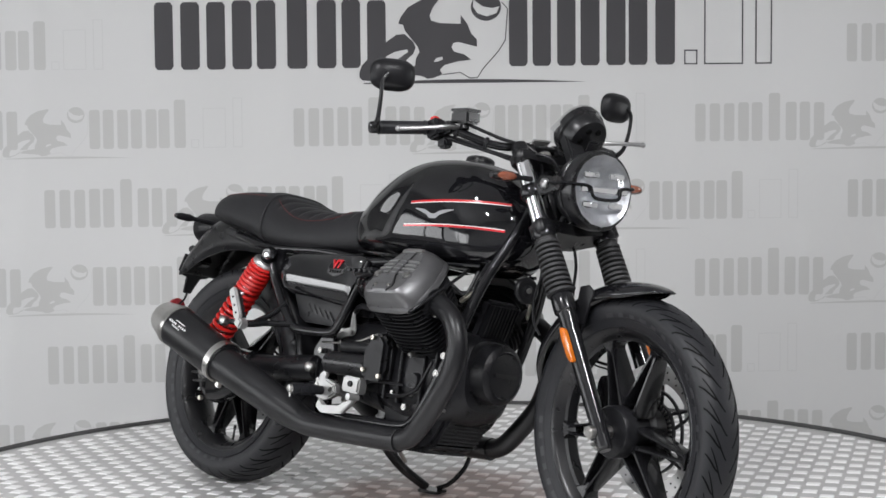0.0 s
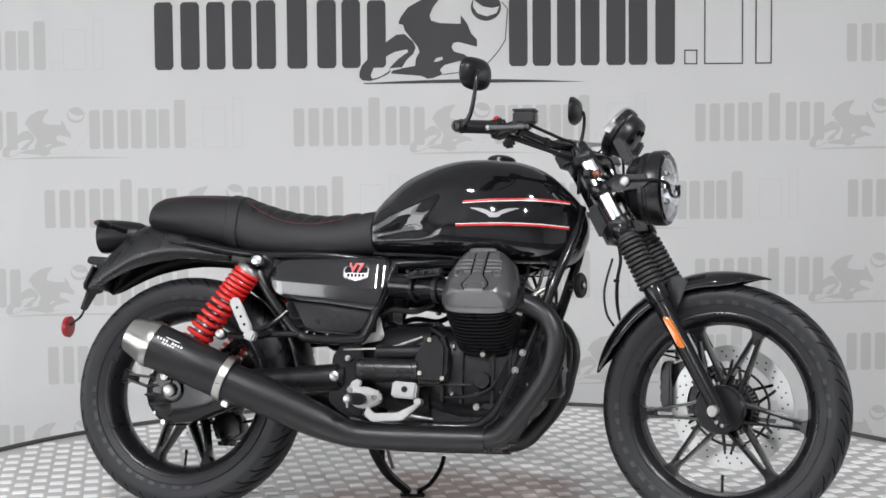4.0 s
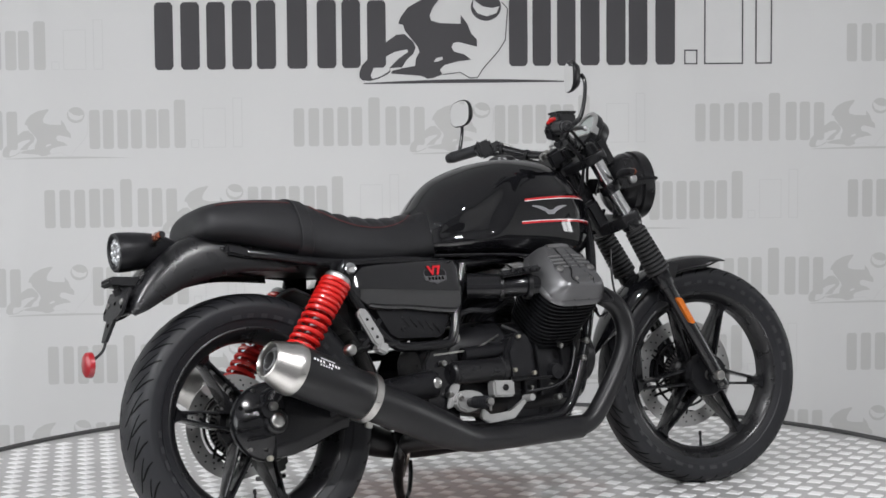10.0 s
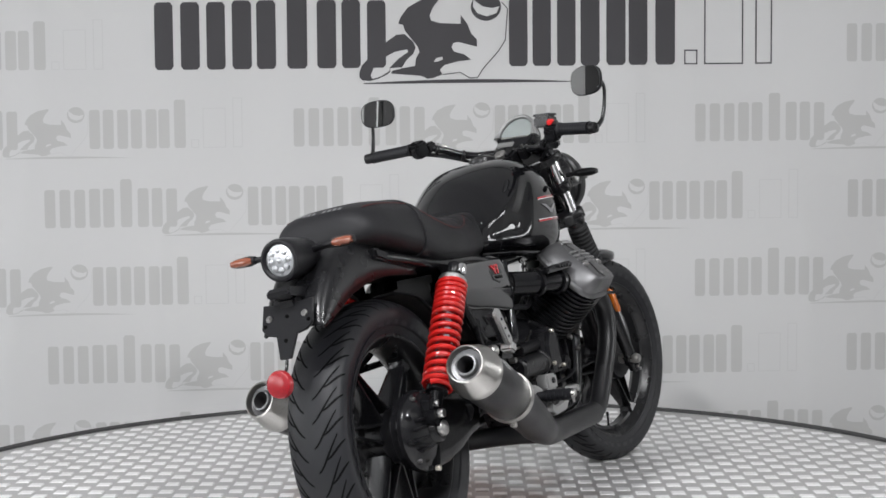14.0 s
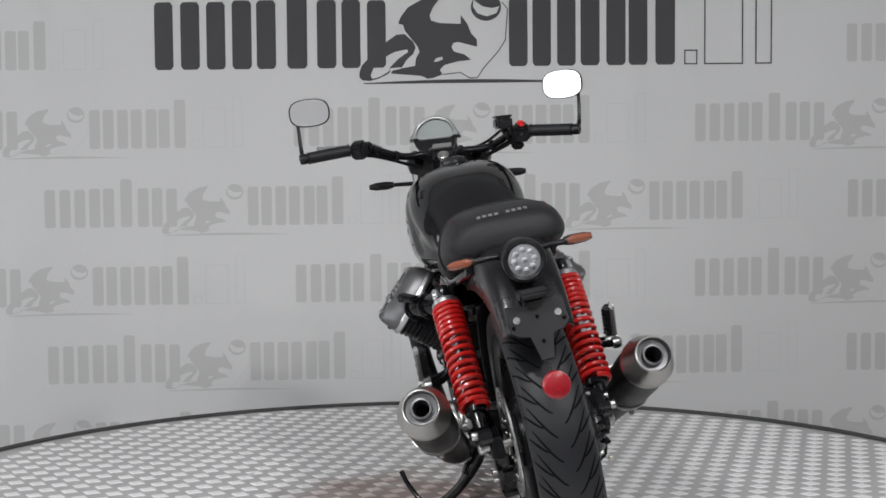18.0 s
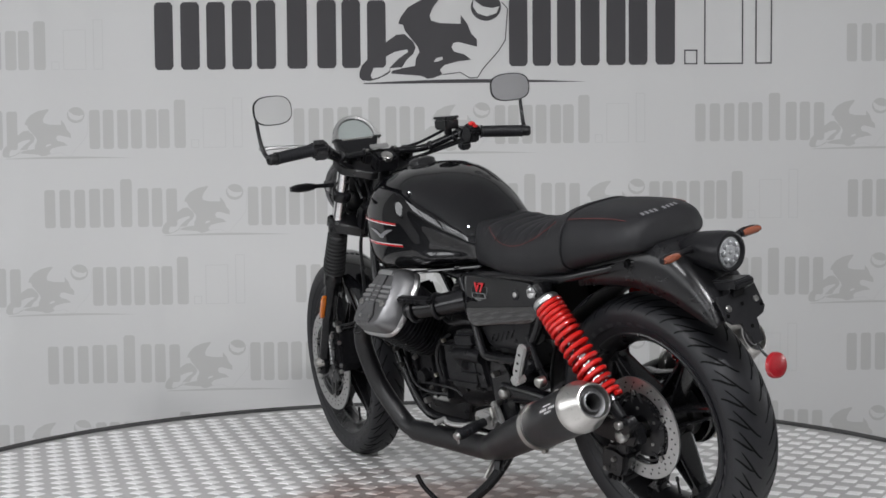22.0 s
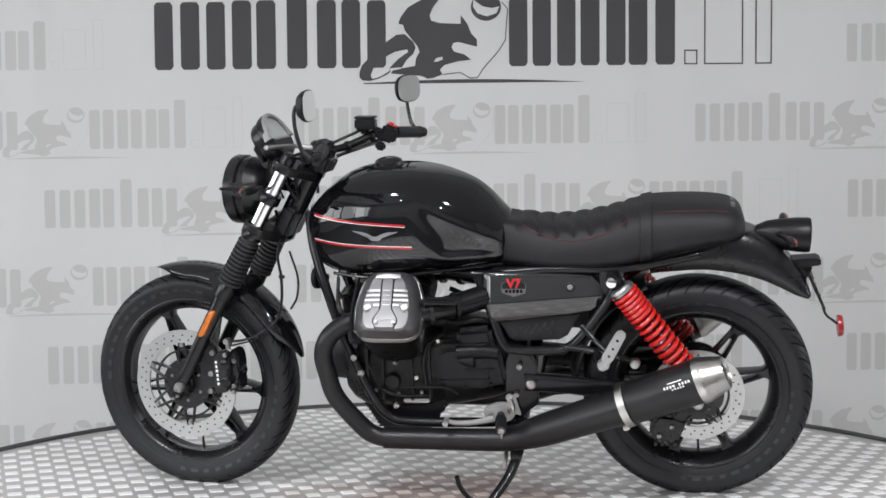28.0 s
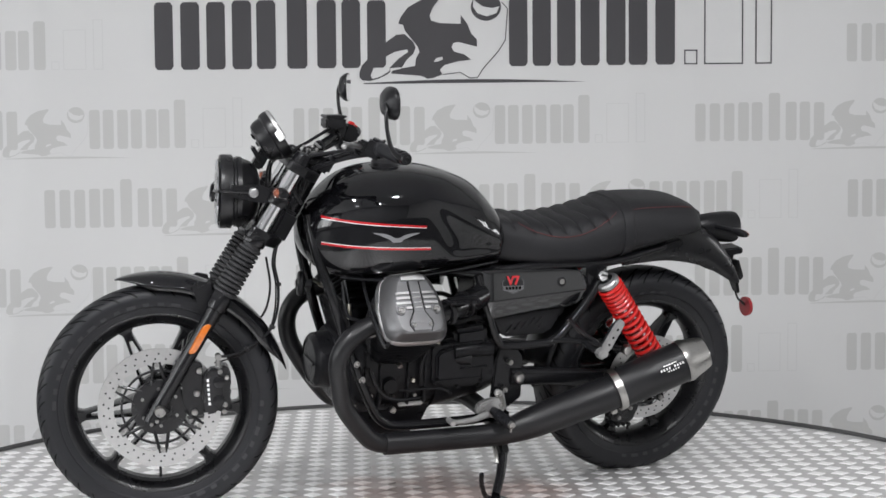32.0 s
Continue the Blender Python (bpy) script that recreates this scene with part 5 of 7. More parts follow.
for side in (1, -1):
    bm = B()
    add_tube(bm, [(-0.215, side * 0.035, 0.765), (-0.225, side * 0.07, 0.768), (-0.235, side * 0.105, 0.768)], [0.008, 0.007, 0.007], seg=10)
    ind = part("rear_indicator", bm, PLASTIC, bike, "slim black indicator with an amber lens")
    bm = B()
    loops = []
    for f, w, hgt in ((0, 0.009, 0.009), (0.25, 0.012, 0.012), (0.75, 0.011, 0.011), (1, 0.007, 0.007)):
        yy = side * (0.100 + 0.060 * f)
        loops.append([Vector((-0.236 - 0.006 * f + w * math.cos(math.tau * i / 14), yy, 0.769 + hgt * math.sin(math.tau * i / 14))) for i in range(14)])
    add_loft(bm, loops)
    part("indicator_body", bm, PLASTIC, ind)
    bm = B()
    loops = []
    for f, w, hgt in ((0.10, 0.005, 0.006), (0.28, 0.008, 0.0100), (0.75, 0.008, 0.0095), (0.96, 0.005, 0.006)):
        yy = side * (0.100 + 0.060 * f)
        loops.append([Vector((-0.243 - 0.006 * f + w * math.cos(math.tau * i / 14), yy, 0.769 + hgt * math.sin(math.tau * i / 14))) for i in range(14)])
    add_loft(bm, loops)
    part("indicator_lens", bm, AMBERCLEAR, ind, "pale amber lens")
# number plate holder without a plate
bm = B()
T_UP = Vector((0.40, 0, 0.916)).normalized()


def on_plate(y, s, off=0.0):
    return Vector((-0.307, y, 0.631)) + T_UP * s + Vector((-0.916, 0, 0.40)) * off


poly = [(-0.064, 0.035), (-0.064, -0.022), (-0.050, -0.036), (-0.024, -0.040), (-0.014, -0.095), (0.014, -0.095), (0.024, -0.040), (0.050, -0.036), (0.064, -0.022), (0.064, 0.035), (0.030, 0.030), (-0.030, 0.030)]
add_loft(bm, [[on_plate(y, s, -0.004) for y, s in poly], [on_plate(y, s, 0.004) for y, s in poly]])
bmesh.ops.bevel(bm, geom=bm.edges[:], offset=0.0012, segments=1, affect="EDGES")
plate = part("plate_holder", bm, PLASTIC, bike, "empty black number plate holder")
for y in (-0.045, 0.045):
    bolt("plate_bolt", on_plate(y, 0.0, 0.004), (-0.916, 0, 0.40), 0.0088, plate, STEEL, 0.004)
# the holder's holes are black studs, their inner shade given as colour
for p in ((0, 0.0), (0, -0.055), (0.055, -0.015), (-0.055, -0.015)):
    bolt("plate_hole", on_plate(p[0], p[1], 0.003), (-0.916, 0, 0.40), 0.0045, plate, SHADETRIM, 0.003)
bm = B()
add_prism(bm, [(-0.250, 0.690), (-0.325, 0.695), (-0.333, 0.684), (-0.328, 0.672), (-0.30, 0.676), (-0.27, 0.665)], -0.030, 0.030, 0.004)
add_box(bm, (-0.285, 0, 0.655), (0.035, 0.045, 0.05), (0, -24, 0), 0.006)
part("plate_light", bm, PLASTIC, plate)
bm = B()
add_tube(bm, [on_plate(0, -0.090, -0.002), on_plate(0, -0.115, -0.002), Vector((-0.372, 0, 0.508)), Vector((-0.382, 0, 0.500))], 0.0035, seg=8)
part("reflector_arm", bm, SATIN, plate)
bm = B()
add_lathe(bm, [(0, 0.012), (0.024, 0.011), (0.0285, 0.008), (0.030, 0.002), (0.030, -0.004), (0, -0.004)], (-0.386, 0, 0.495), (-1, 0, 0.05), seg=32)
part("rear_reflector", bm, REDLENS, plate, "round red reflector")

# side covers ------------------------------------------------------------------------------------
for side in (1, -1):
    def bulge(poly, y0, y1, bev, name, mat, label, parent=bike, crown=0.010):
        bm = B()
        cx = sum(p[0] for p in poly) / len(poly)
        cz = sum(p[1] for p in poly) / len(poly)
        lp = []
        rings = [(y0, 1.0), (y1 - bev, 1.0), (y1 - bev * 0.35, 0.988)] + [(y1 + crown * (1 - s_ * s_), s_) for s_ in (0.96, 0.92, 0.86, 0.78, 0.70, 0.60, 0.48, 0.34, 0.16)]
        for yy, sc in rings:
            lp.append([Vector((cx + (x - cx) * sc, side * yy, cz + (z - cz) * sc)) for x, z in poly])
        add_loft(bm, lp)
        return part(name, bm, mat, parent, label, angle=40)
    # the cover folds along a crease: the upper facet leans out, the lower one turns in again
    TOP = [(0.236, 0.624), (0.262, 0.655), (0.290, 0.676), (0.420, 0.682), (0.585, 0.682), (0.592, 0.676)]
    FOOT = [(0.236, 0.614), (0.268, 0.588), (0.301, 0.567), (0.418, 0.554), (0.540, 0.539), (0.556, 0.545), (0.578, 0.606), (0.592, 0.664)]
    bm = B()
    loops = []
    for i in range(37):
        x = 0.236 + 0.356 * (0.5 - 0.5 * math.cos(math.pi * i / 36))
        zt, zb = lerp_table(TOP, x)[0], lerp_table(FOOT, x)[0]
        zc = min(zt - 0.003, max(zb + 0.003, 0.621 - 0.080 * (x - 0.236)))
        inset = 0.022 * max(0.0, (x - 0.555) / 0.037) ** 2 + 0.016 * max(0.0, (0.285 - x) / 0.049) ** 2

        def face(z):
            low_ = max(0.0, zc - z)
            return 0.1352 + 0.24 * (0.640 - max(z, zc)) - 0.13 * low_ - 0.8 * low_ ** 2 - inset
        d = min(0.006, (zt - zb) * 0.2)
        zs = [zb + d * 0.4] + [zb + d + (zc - 0.3 * d - zb - d) * q / 4 for q in range(5)] + [zc + 0.3 * d] + [zc + d + (zt - d - zc - d) * q / 5 for q in range(6)] + [zt - d * 0.4]
        zs = sorted(min(max(z, zb), zt) for z in zs)
        sec = [(0.070, zb), (face(zb) - 0.008, zb)] + [(face(z) - (0.0025 if q in (0, len(zs) - 1) else 0.0), z) for q, z in enumerate(zs)] + [(face(zt) - 0.008, zt), (0.070, zt)]
        loops.append([Vector((x, side * y, z)) for y, z in sec])
    add_loft(bm, loops)
    cover = part("side_cover", bm, COVERPAINT, bike, "gloss black side cover with a red and grey badge", angle=32)
    lo = [(0.308, 0.580), (0.430, 0.562), (0.548, 0.550), (0.517, 0.492), (0.496, 0.482), (0.376, 0.487), (0.352, 0.500)]
    low = bulge(lo, 0.060, 0.119, 0.010, "lower_cover", PLASTIC, "dull black lower cover with louvres", crown=0.005)
    for k in range(5):
        bm = B()
        x = 0.400 + 0.0225 * k
        add_box(bm, (x, side * 0.1240, 0.529 - 0.0048 * k), (0.034, 0.006, 0.005), (0, 52, 0), 0.002)
        part("louvre", bm, SATIN, low)
    bolt("cover_screw", (0.392, side * 0.1205, 0.511), (0, side, 0), 0.007, low, PLASTIC, 0.004)
    if side > 0:
        bolt("cover_lock", (0.344, 0.1335, 0.643), (0, 1, 0.24), 0.014, cover, PLASTIC, 0.004, label="black ring of the cover's lock")
        bolt("lock_barrel", (0.344, 0.1372, 0.644), (0, 1, 0.24), 0.0085, cover, STEEL, 0.002, label="steel lock barrel")
    # the badge: a grey shield with red letters above plain bars
    bx, bz = 0.497, 0.636
    bm = B()
    lean_ = math.degrees(math.atan(0.24))

    def shield(outline, y0, y1):
        bm = B()
        add_loft(bm, [[Vector((bx + x, side * (yy + 0.24 * (0.640 - bz - z)), bz + z)) for x, z in outline] for yy in (y0, y1)])
        return bm
    pl = [(-0.029, 0.020), (0.029, 0.020), (0.034, 0.013), (0.033, -0.008), (0.0, -0.019), (-0.033, -0.008), (-0.034, 0.013)]
    badge = part("badge_shield", shield(pl, 0.130, 0.1370), SHIELD, cover, "shield with a bright rim under red letters")
    part("badge_field", shield([(x * 0.93, 0.0015 + z * 0.90) for x, z in pl], 0.130, 0.1374), PAINT, badge)
    part("badge_band", shield([(-0.031, 0.003), (0.031, 0.003), (0.030, -0.0075), (0.0, -0.0165), (-0.030, -0.0075)], 0.130, 0.1379), SHIELD, badge)
    for k in range(5):
        bm = B()
        add_box(bm, (bx - 0.020 + 0.010 * k, side * (0.1380 + 0.24 * 0.0075), bz - 0.0035), (0.0065, 0.001, 0.0085), (side * lean_, 0, 0))
        part("print_bar", bm, SHADETRIM, badge)
    cv = bpy.data.curves.new("letters", "FONT")
    cv.body, cv.size, cv.extrude, cv.align_x, cv.align_y = "V7", 0.034, 0.0012, "CENTER", "CENTER"
    cv.offset = 0.0014
    tmp = bpy.data.objects.new("letters", cv)
    scene.collection.objects.link(tmp)
    me = bpy.data.meshes.new_from_object(tmp.evaluated_get(bpy.context.evaluated_depsgraph_get()))
    bpy.data.objects.remove(tmp)
    me.materials.clear()
    me.materials.append(STRIPE)
    letters = new("letters", me)
    letters.parent = cover
    letters.matrix_basis = pose(bx, side * (0.1382 - 0.24 * 0.012), bz + 0.016, 90 - lean_, 0, 180 if side > 0 else 0)
    tagged(letters, "red raised letters")

# frame ------------------------------------------------------------------------------------------
for side in (1, -1):
    y = 0.138 * side
    bm = B()
    add_tube(bm, [(0.225, y * 1.02, 0.640), (0.250, y, 0.592), (0.315, y, 0.505), (0.352, y, 0.472), (0.385, y, 0.463), (0.500, y, 0.463), (0.530, y * 0.98, 0.480), (0.560, y * 0.90, 0.560), (0.598, y * 0.82, 0.668)], 0.0125, seg=14, n=5)
    part("frame_loop", bm, FRAMEBLACK, bike, "gloss black frame tube")
    bm = B()
    add_tube(bm, [(1.075, side * 0.035, 0.83), (1.060, side * 0.075, 0.74), (1.02, side * 0.115, 0.62), (0.965, side * 0.13, 0.46), (0.900, side * 0.135, 0.315), (0.860, side * 0.132, 0.262), (0.80, side * 0.13, 0.245), (0.60, side * 0.13, 0.245), (0.50, side * 0.13, 0.255)], 0.014, seg=14, n=5)
    part("frame_cradle", bm, FRAMEBLACK, bike, "gloss black frame tube")
    bm = B()
    add_tube(bm, [(0.60, side * 0.10, 0.668), (0.40, side * 0.115, 0.688), (0.20, side * 0.118, 0.690), (0.05, side * 0.105, 0.715), (-0.10, side * 0.07, 0.745)], 0.012, seg=12)
    part("seat_rail", bm, FRAMEBLACK, bike, "gloss black frame tube")
    bm = B()
    add_tube(bm, [(1.05, side * 0.04, 0.80), (0.90, side * 0.06, 0.70), (0.60, side * 0.10, 0.668)], 0.015, seg=12)
    part("top_tube", bm, FRAMEBLACK, bike)
    bm = B()
    add_prism(bm, [(0.435, 0.30), (0.505, 0.25), (0.53, 0.27), (0.525, 0.42), (0.51, 0.47), (0.475, 0.47), (0.44, 0.42)], side * 0.118 - 0.008, side * 0.118 + 0.008, 0.004)
    part("frame_plate", bm, FRAMEBLACK, bike)
    bolt("swingarm_bolt", (0.455, side * 0.132, 0.366), (0, side, 0), 0.017, bike, STEEL, 0.022, label="large bright pivot bolt")
    for x, z, r in ((0.487, 0.414, 0.009), (0.497, 0.333, 0.009), (0.932, 0.392, 0.011), (0.950, 0.438, 0.010), (0.835, 0.297, 0.010)):
        bolt("frame_bolt", (x, side * 0.133, z), (0, side, 0), r, bike, STEEL, 0.014, label="bright frame bolt")
bm = B()
add_box(bm, (0.80, 0, 0.735), (0.5, 0.09, 0.08), (0, -8, 0), 0.01)
part("air_box", bm, PLASTIC, bike, "black air box under the tank")
bm = B()
add_box(bm, (0.43, 0, 0.585), (0.30, 0.14, 0.17), (0, 0, 0), 0.02)
part("battery_box", bm, PLASTIC, bike, "black box between the side covers")

# swingarm and final drive -------------------------------------------------------------------------
for side in (1, -1):
    bm = B()
    yy = 0.118
    loops = []
    for x, z, h, w in ((0.475, 0.366, 0.026, 0.020), (0.36, 0.358, 0.026, 0.018), (0.20, 0.340, 0.028, 0.017), (0.05, 0.322, 0.034, 0.016), (-0.035, 0.318, 0.026, 0.014)):
        loops.append([Vector((x, side * yy + w * spow(math.cos(math.tau * k / 16), 0.6), z + h * spow(math.sin(math.tau * k / 16), 0.6))) for k in range(16)])
    add_loft(bm, loops)
    part("swingarm_leg", bm, FRAMEBLACK, bike, "black swingarm leg")
bm = B()
add_cyl(bm, (0.455, -0.12, 0.366), (0.455, 0.12, 0.366), 0.032)
part("swingarm_pivot", bm, FRAMEBLACK, bike)
bm = B()
add_lathe(bm, [(0.0, 0.050), (0.026, 0.050), (0.031, 0.046), (0.035, 0.036), (0.058, 0.030), (0.066, 0.026), (0.084, 0.012), (0.092, 0.004), (0.095, -0.004), (0.095, -0.014), (0.088, -0.020), (0.088, -0.034), (0, -0.036)], (0.004, -0.100, 0.318), (0, -1, 0), seg=40)
drive = part("final_drive", bm, FRAMEBLACK, bike, "black ribbed final drive housing", angle=25)
bm = B()
add_loft(bm, [[Vector((x, -0.112 + w * spow(math.cos(math.tau * k / 20), 0.6), z + h * spow(math.sin(math.tau * k / 20), 0.6))) for k in range(20)]
              for x, z, h, w in ((0.00, 0.316, 0.088, 0.026), (0.05, 0.316, 0.084, 0.034), (0.10, 0.320, 0.074, 0.042), (0.150, 0.327, 0.060, 0.044), (0.175, 0.332, 0.056, 0.048), (0.190, 0.333, 0.056, 0.048), (0.195, 0.333, 0.046, 0.040))])
part("drive_neck", bm, FRAMEBLACK, drive, angle=25)
for z, x0, x1 in ((0.352, -0.066, 0.06), (0.330, -0.082, -0.022), (0.306, -0.082, -0.020), (0.284, -0.070, 0.06)):
    bm = B()
    add_box(bm, ((x0 + x1) / 2, -0.128, z), (x1 - x0, 0.016, 0.006), (0, -4, 0), 0.002)
    part("housing_rib", bm, CASE, drive)
for k in range(10):
    a = math.tau * (k + 0.25) / 10
    if math.cos(a) > 0.55:
        continue
    bolt("housing_bolt", (0.004 + 0.086 * math.cos(a), -0.108, 0.318 + 0.086 * math.sin(a)), (0, -1, 0), 0.0055, drive, CASE if k % 3 else STEEL, 0.008)
bm = B()
add_prism(bm, [(0.00, 0.40), (0.02, 0.385), (0.03, 0.34), (-0.03, 0.34), (-0.025, 0.385)], -0.150, -0.118, 0.006)
part("shock_lug", bm, CASE, drive)
bolt("filler_plug", (-0.003, -0.152, 0.374), (0, -1, 0), 0.011, drive, STEEL, 0.008)
bolt("drain_plug", (-0.02, -0.132, 0.232), (0, -1, 0), 0.007, drive, BRASS, 0.008)
bm = B()
add_tube(bm, [(0.46, -0.118, 0.366), (0.30, -0.118, 0.350), (0.14, -0.112, 0.330)], [0.036, 0.036, 0.048], seg=20)
part("shaft_tube", bm, CASE, bike, "black shaft drive tube")
bm = B()
add_prism(bm, [(0.160, 0.368), (0.030, 0.352), (-0.026, 0.342), (-0.038, 0.312), (-0.020, 0.286), (0.030, 0.284), (0.100, 0.300), (0.150, 0.316)], 0.120, 0.136, 0.005)
part("swingarm_plate", bm, FRAMEBLACK, bike, "black plate at the swingarm's end")
# torque rod and rear caliper
bm = B()
add_prism(bm, [(0.030, 0.252), (0.060, 0.268), (0.106, 0.272), (0.128, 0.245), (0.132, 0.206), (0.104, 0.190), (0.056, 0.186), (0.040, 0.215)], 0.066, 0.124, 0.010)
add_prism(bm, [(0.022, 0.290), (0.050, 0.286), (0.075, 0.262), (0.050, 0.246), (0.028, 0.258)], 0.094, 0.118, 0.004)
for q in range(4):
    add_box(bm, (0.060 + 0.018 * q, 0.095, 0.183), (0.008, 0.05, 0.012), (0, 0, 0), 0.002)
rc = part("rear_caliper", bm, SATIN, bike, "black rear brake caliper")
for p in ((0.07, 0.126, 0.24), (0.105, 0.126, 0.212)):
    bolt("caliper_bolt", p, (0, 1, 0), 0.007, rc, STEEL, 0.008)
bm = B()
add_tube(bm, [(0.10, 0.10, 0.24), (0.17, 0.09, 0.26), (0.24, 0.10, 0.33), (0.40, 0.12, 0.33)], 0.004, seg=8)
part("rear_brake_hose", bm, PLASTIC, bike)

# shock absorbers ----------------------------------------------------------------------------------
for side in (1, -1):
    top, low = Vector((0.228, side * 0.150, 0.672)), Vector((-0.018, side * 0.146, 0.346))
    d = (low - top).normalized()
    L = (low - top).length
    bm = B()
    add_lathe(bm, [(0, -0.016), (0.016, -0.010), (0.018, 0.006), (0.012, 0.022), (0.031, 0.034), (0.033, 0.040), (0.033, 0.050), (0.012, 0.052), (0.010, 0.055), (0.010, L * 0.62), (0.019, L * 0.63), (0.019, L * 0.80), (0.026, L * 0.81), (0.026, L * 0.845), (0.017, L * 0.85), (0.015, L * 0.95), (0, L * 0.96)], top, d, seg=24)
    damper = part("shock_absorber", bm, FRAMEBLACK, bike, "black shock absorber in a red coil spring")
    u = d.cross(Vector((0, 1, 0))).normalized()
    v = d.cross(u)
    bm = B()
    pts, s = [], 0.046
    s_end, turns, ang = L * 0.815, 0.0, 0.0
    while s < s_end:
        f = (s - 0.046) / (s_end - 0.046)
        pitch = 0.0136 if f < 0.26 else (0.0136 + 0.0070 * min(1, (f - 0.26) / 0.06) if f < 0.92 else 0.0136)
        pts.append(top + d * s + (u * math.cos(ang) + v * math.sin(ang)) * 0.0330)
        ang += math.tau / 18
        s += pitch / 18
    add_tube(bm, pts, 0.0063, seg=8, smooth=False)
    part("coil_spring", bm, RED, damper, "red enamelled coil spring")
    bm = B()
    add_lathe(bm, [(0, 0.06), (0.017, 0.06), (0.017, L * 0.36), (0.0125, L * 0.37), (0.0125, L * 0.50), (0.0215, L * 0.51), (0.0215, L * 0.80), (0, L * 0.80)], top, d, seg=20)
    part("damper_body", bm, CHROME, damper, "polished damper body")
    bm = B()
    add_lathe(bm, [(0.014, 0.026), (0.030, 0.030), (0.0345, 0.036), (0.0345, 0.046), (0.014, 0.048)], top, d, seg=28, closed=True)
    part("spring_seat", bm, ALLOY, damper, "bright upper spring seat")
    bolt("shock_bolt", (0.232, side * 0.160, 0.666), (0, side, 0), 0.016, damper, CHROME, 0.016, label="domed bright bolt")
    bolt("shock_bolt", (-0.012, side * 0.162, 0.352), (0, side, 0), 0.012, damper, STEEL, 0.010)
    bm = B()
    add_cyl(bm, low - Vector((0, 0.02 * side, 0)), low + Vector((0, 0.012 * side, 0)), 0.021)
    part("shock_eye", bm, FRAMEBLACK, damper)
    bm = B()
    add_prism(bm, [(0.195, 0.69), (0.265, 0.69), (0.262, 0.64), (0.24, 0.61), (0.215, 0.64)], side * 0.128 - 0.006, side * 0.128 + 0.006, 0.003)
    part("shock_mount", bm, FRAMEBLACK, bike)

# engine -------------------------------------------------------------------------------------------
bm = B()
add_loft(bm, [[Vector((x, w * spow(math.cos(math.tau * k / 28), 0.6), zc + h * spow(math.sin(math.tau * k / 28), 0.7))) for k in range(28)]
              for x, w, zc, h in ((0.66, 0.100, 0.40, 0.095), (0.70, 0.118, 0.395, 0.118), (0.78, 0.122, 0.385, 0.128), (0.92, 0.120, 0.385, 0.125), (0.965, 0.108, 0.395, 0.110), (0.985, 0.090, 0.40, 0.092))])
engine = part("engine_case", bm, CASE, bike, "black cast crankcase")
bm = B()
add_lathe(bm, [(0.080, -0.03), (0.080, 0.02), (0.076, 0.052), (0.066, 0.062), (0.060, 0.064), (0.057, 0.060), (0.030, 0.062), (0, 0.063)], (0.975, 0, 0.408), (1, 0, 0), seg=48)
alt = part("alternator_cover", bm, CASE, bike, "round black alternator cover")
bm = B()
add_box(bm, (1.039, 0, 0.408), (0.004, 0.085, 0.010), (0, 0, 0), 0.0015)
part("cover_mark", bm, SATIN, alt)
bm = B()
add_prism(bm, [(0.685, 0.305), (0.700, 0.262), (0.738, 0.235), (0.755, 0.190), (0.86, 0.190), (0.895, 0.205), (0.945, 0.29), (0.90, 0.32), (0.70, 0.33)], -0.085, 0.085, 0.012)
sump = part("oil_sump", bm, CASE, bike, "black finned oil sump")
for k in range(9):
    bm = B()
    add_box(bm, (0.880 + 0.0055 * k, 0, 0.208 + 0.0095 * k), (0.04, 0.150, 0.0035), (0, 0, 0))
    part("sump_fin", bm, CASE, sump)
for k in range(10):
    bm = B()
    add_box(bm, (0.768 + 0.0105 * k, 0, 0.192), (0.005, 0.15, 0.012), (0, 0, 0))
    part("sump_fin", bm, CASE, sump)
for side in (1, -1):
    for k in range(6):
        bolt("sump_bolt", (0.735 + 0.040 * k, side * 0.0985 if k else side * 0.092, 0.302), (0, side, 0), 0.0055, sump, STEEL, 0.007)
# gearbox
bm = B()
add_loft(bm, [[Vector((x, w * spow(math.cos(math.tau * k / 28), 0.55), zc + h * spow(math.sin(math.tau * k / 28), 0.6))) for k in range(28)]
              for x, w, zc, h in ((0.47, 0.060, 0.398, 0.060), (0.50, 0.085, 0.400, 0.088), (0.56, 0.098, 0.40, 0.110), (0.64, 0.112, 0.398, 0.122), (0.70, 0.118, 0.395, 0.128))])
part("gearbox", bm, CASE, bike, "black cast gearbox")
# right: starter motor with its casing
bm = B()
add_lathe(bm, [(0, 0), (0.026, 0.0), (0.031, 0.006), (0.031, 0.150), (0.034, 0.152), (0.034, 0.165), (0, 0.165)], (0.512, -0.128, 0.386), (1, 0, 0), seg=28)
part("starter_motor", bm, SATIN, bike, "black starter motor")
bm = B()
add_prism(bm, [(0.672, 0.352), (0.745, 0.352), (0.757, 0.372), (0.757, 0.455), (0.735, 0.478), (0.700, 0.472), (0.672, 0.430)], -0.162, -0.085, 0.010)
add_cyl(bm, (0.56, -0.122, 0.432), (0.69, -0.122, 0.436), 0.019)
part("starter_casing", bm, CASE, bike)
for p in ((0.711, -0.162, 0.464), (0.688, -0.162, 0.378), (0.748, -0.162, 0.366)):
    bolt("casing_bolt", p, (0, -1, 0), 0.006, bike, BRASS, 0.008)
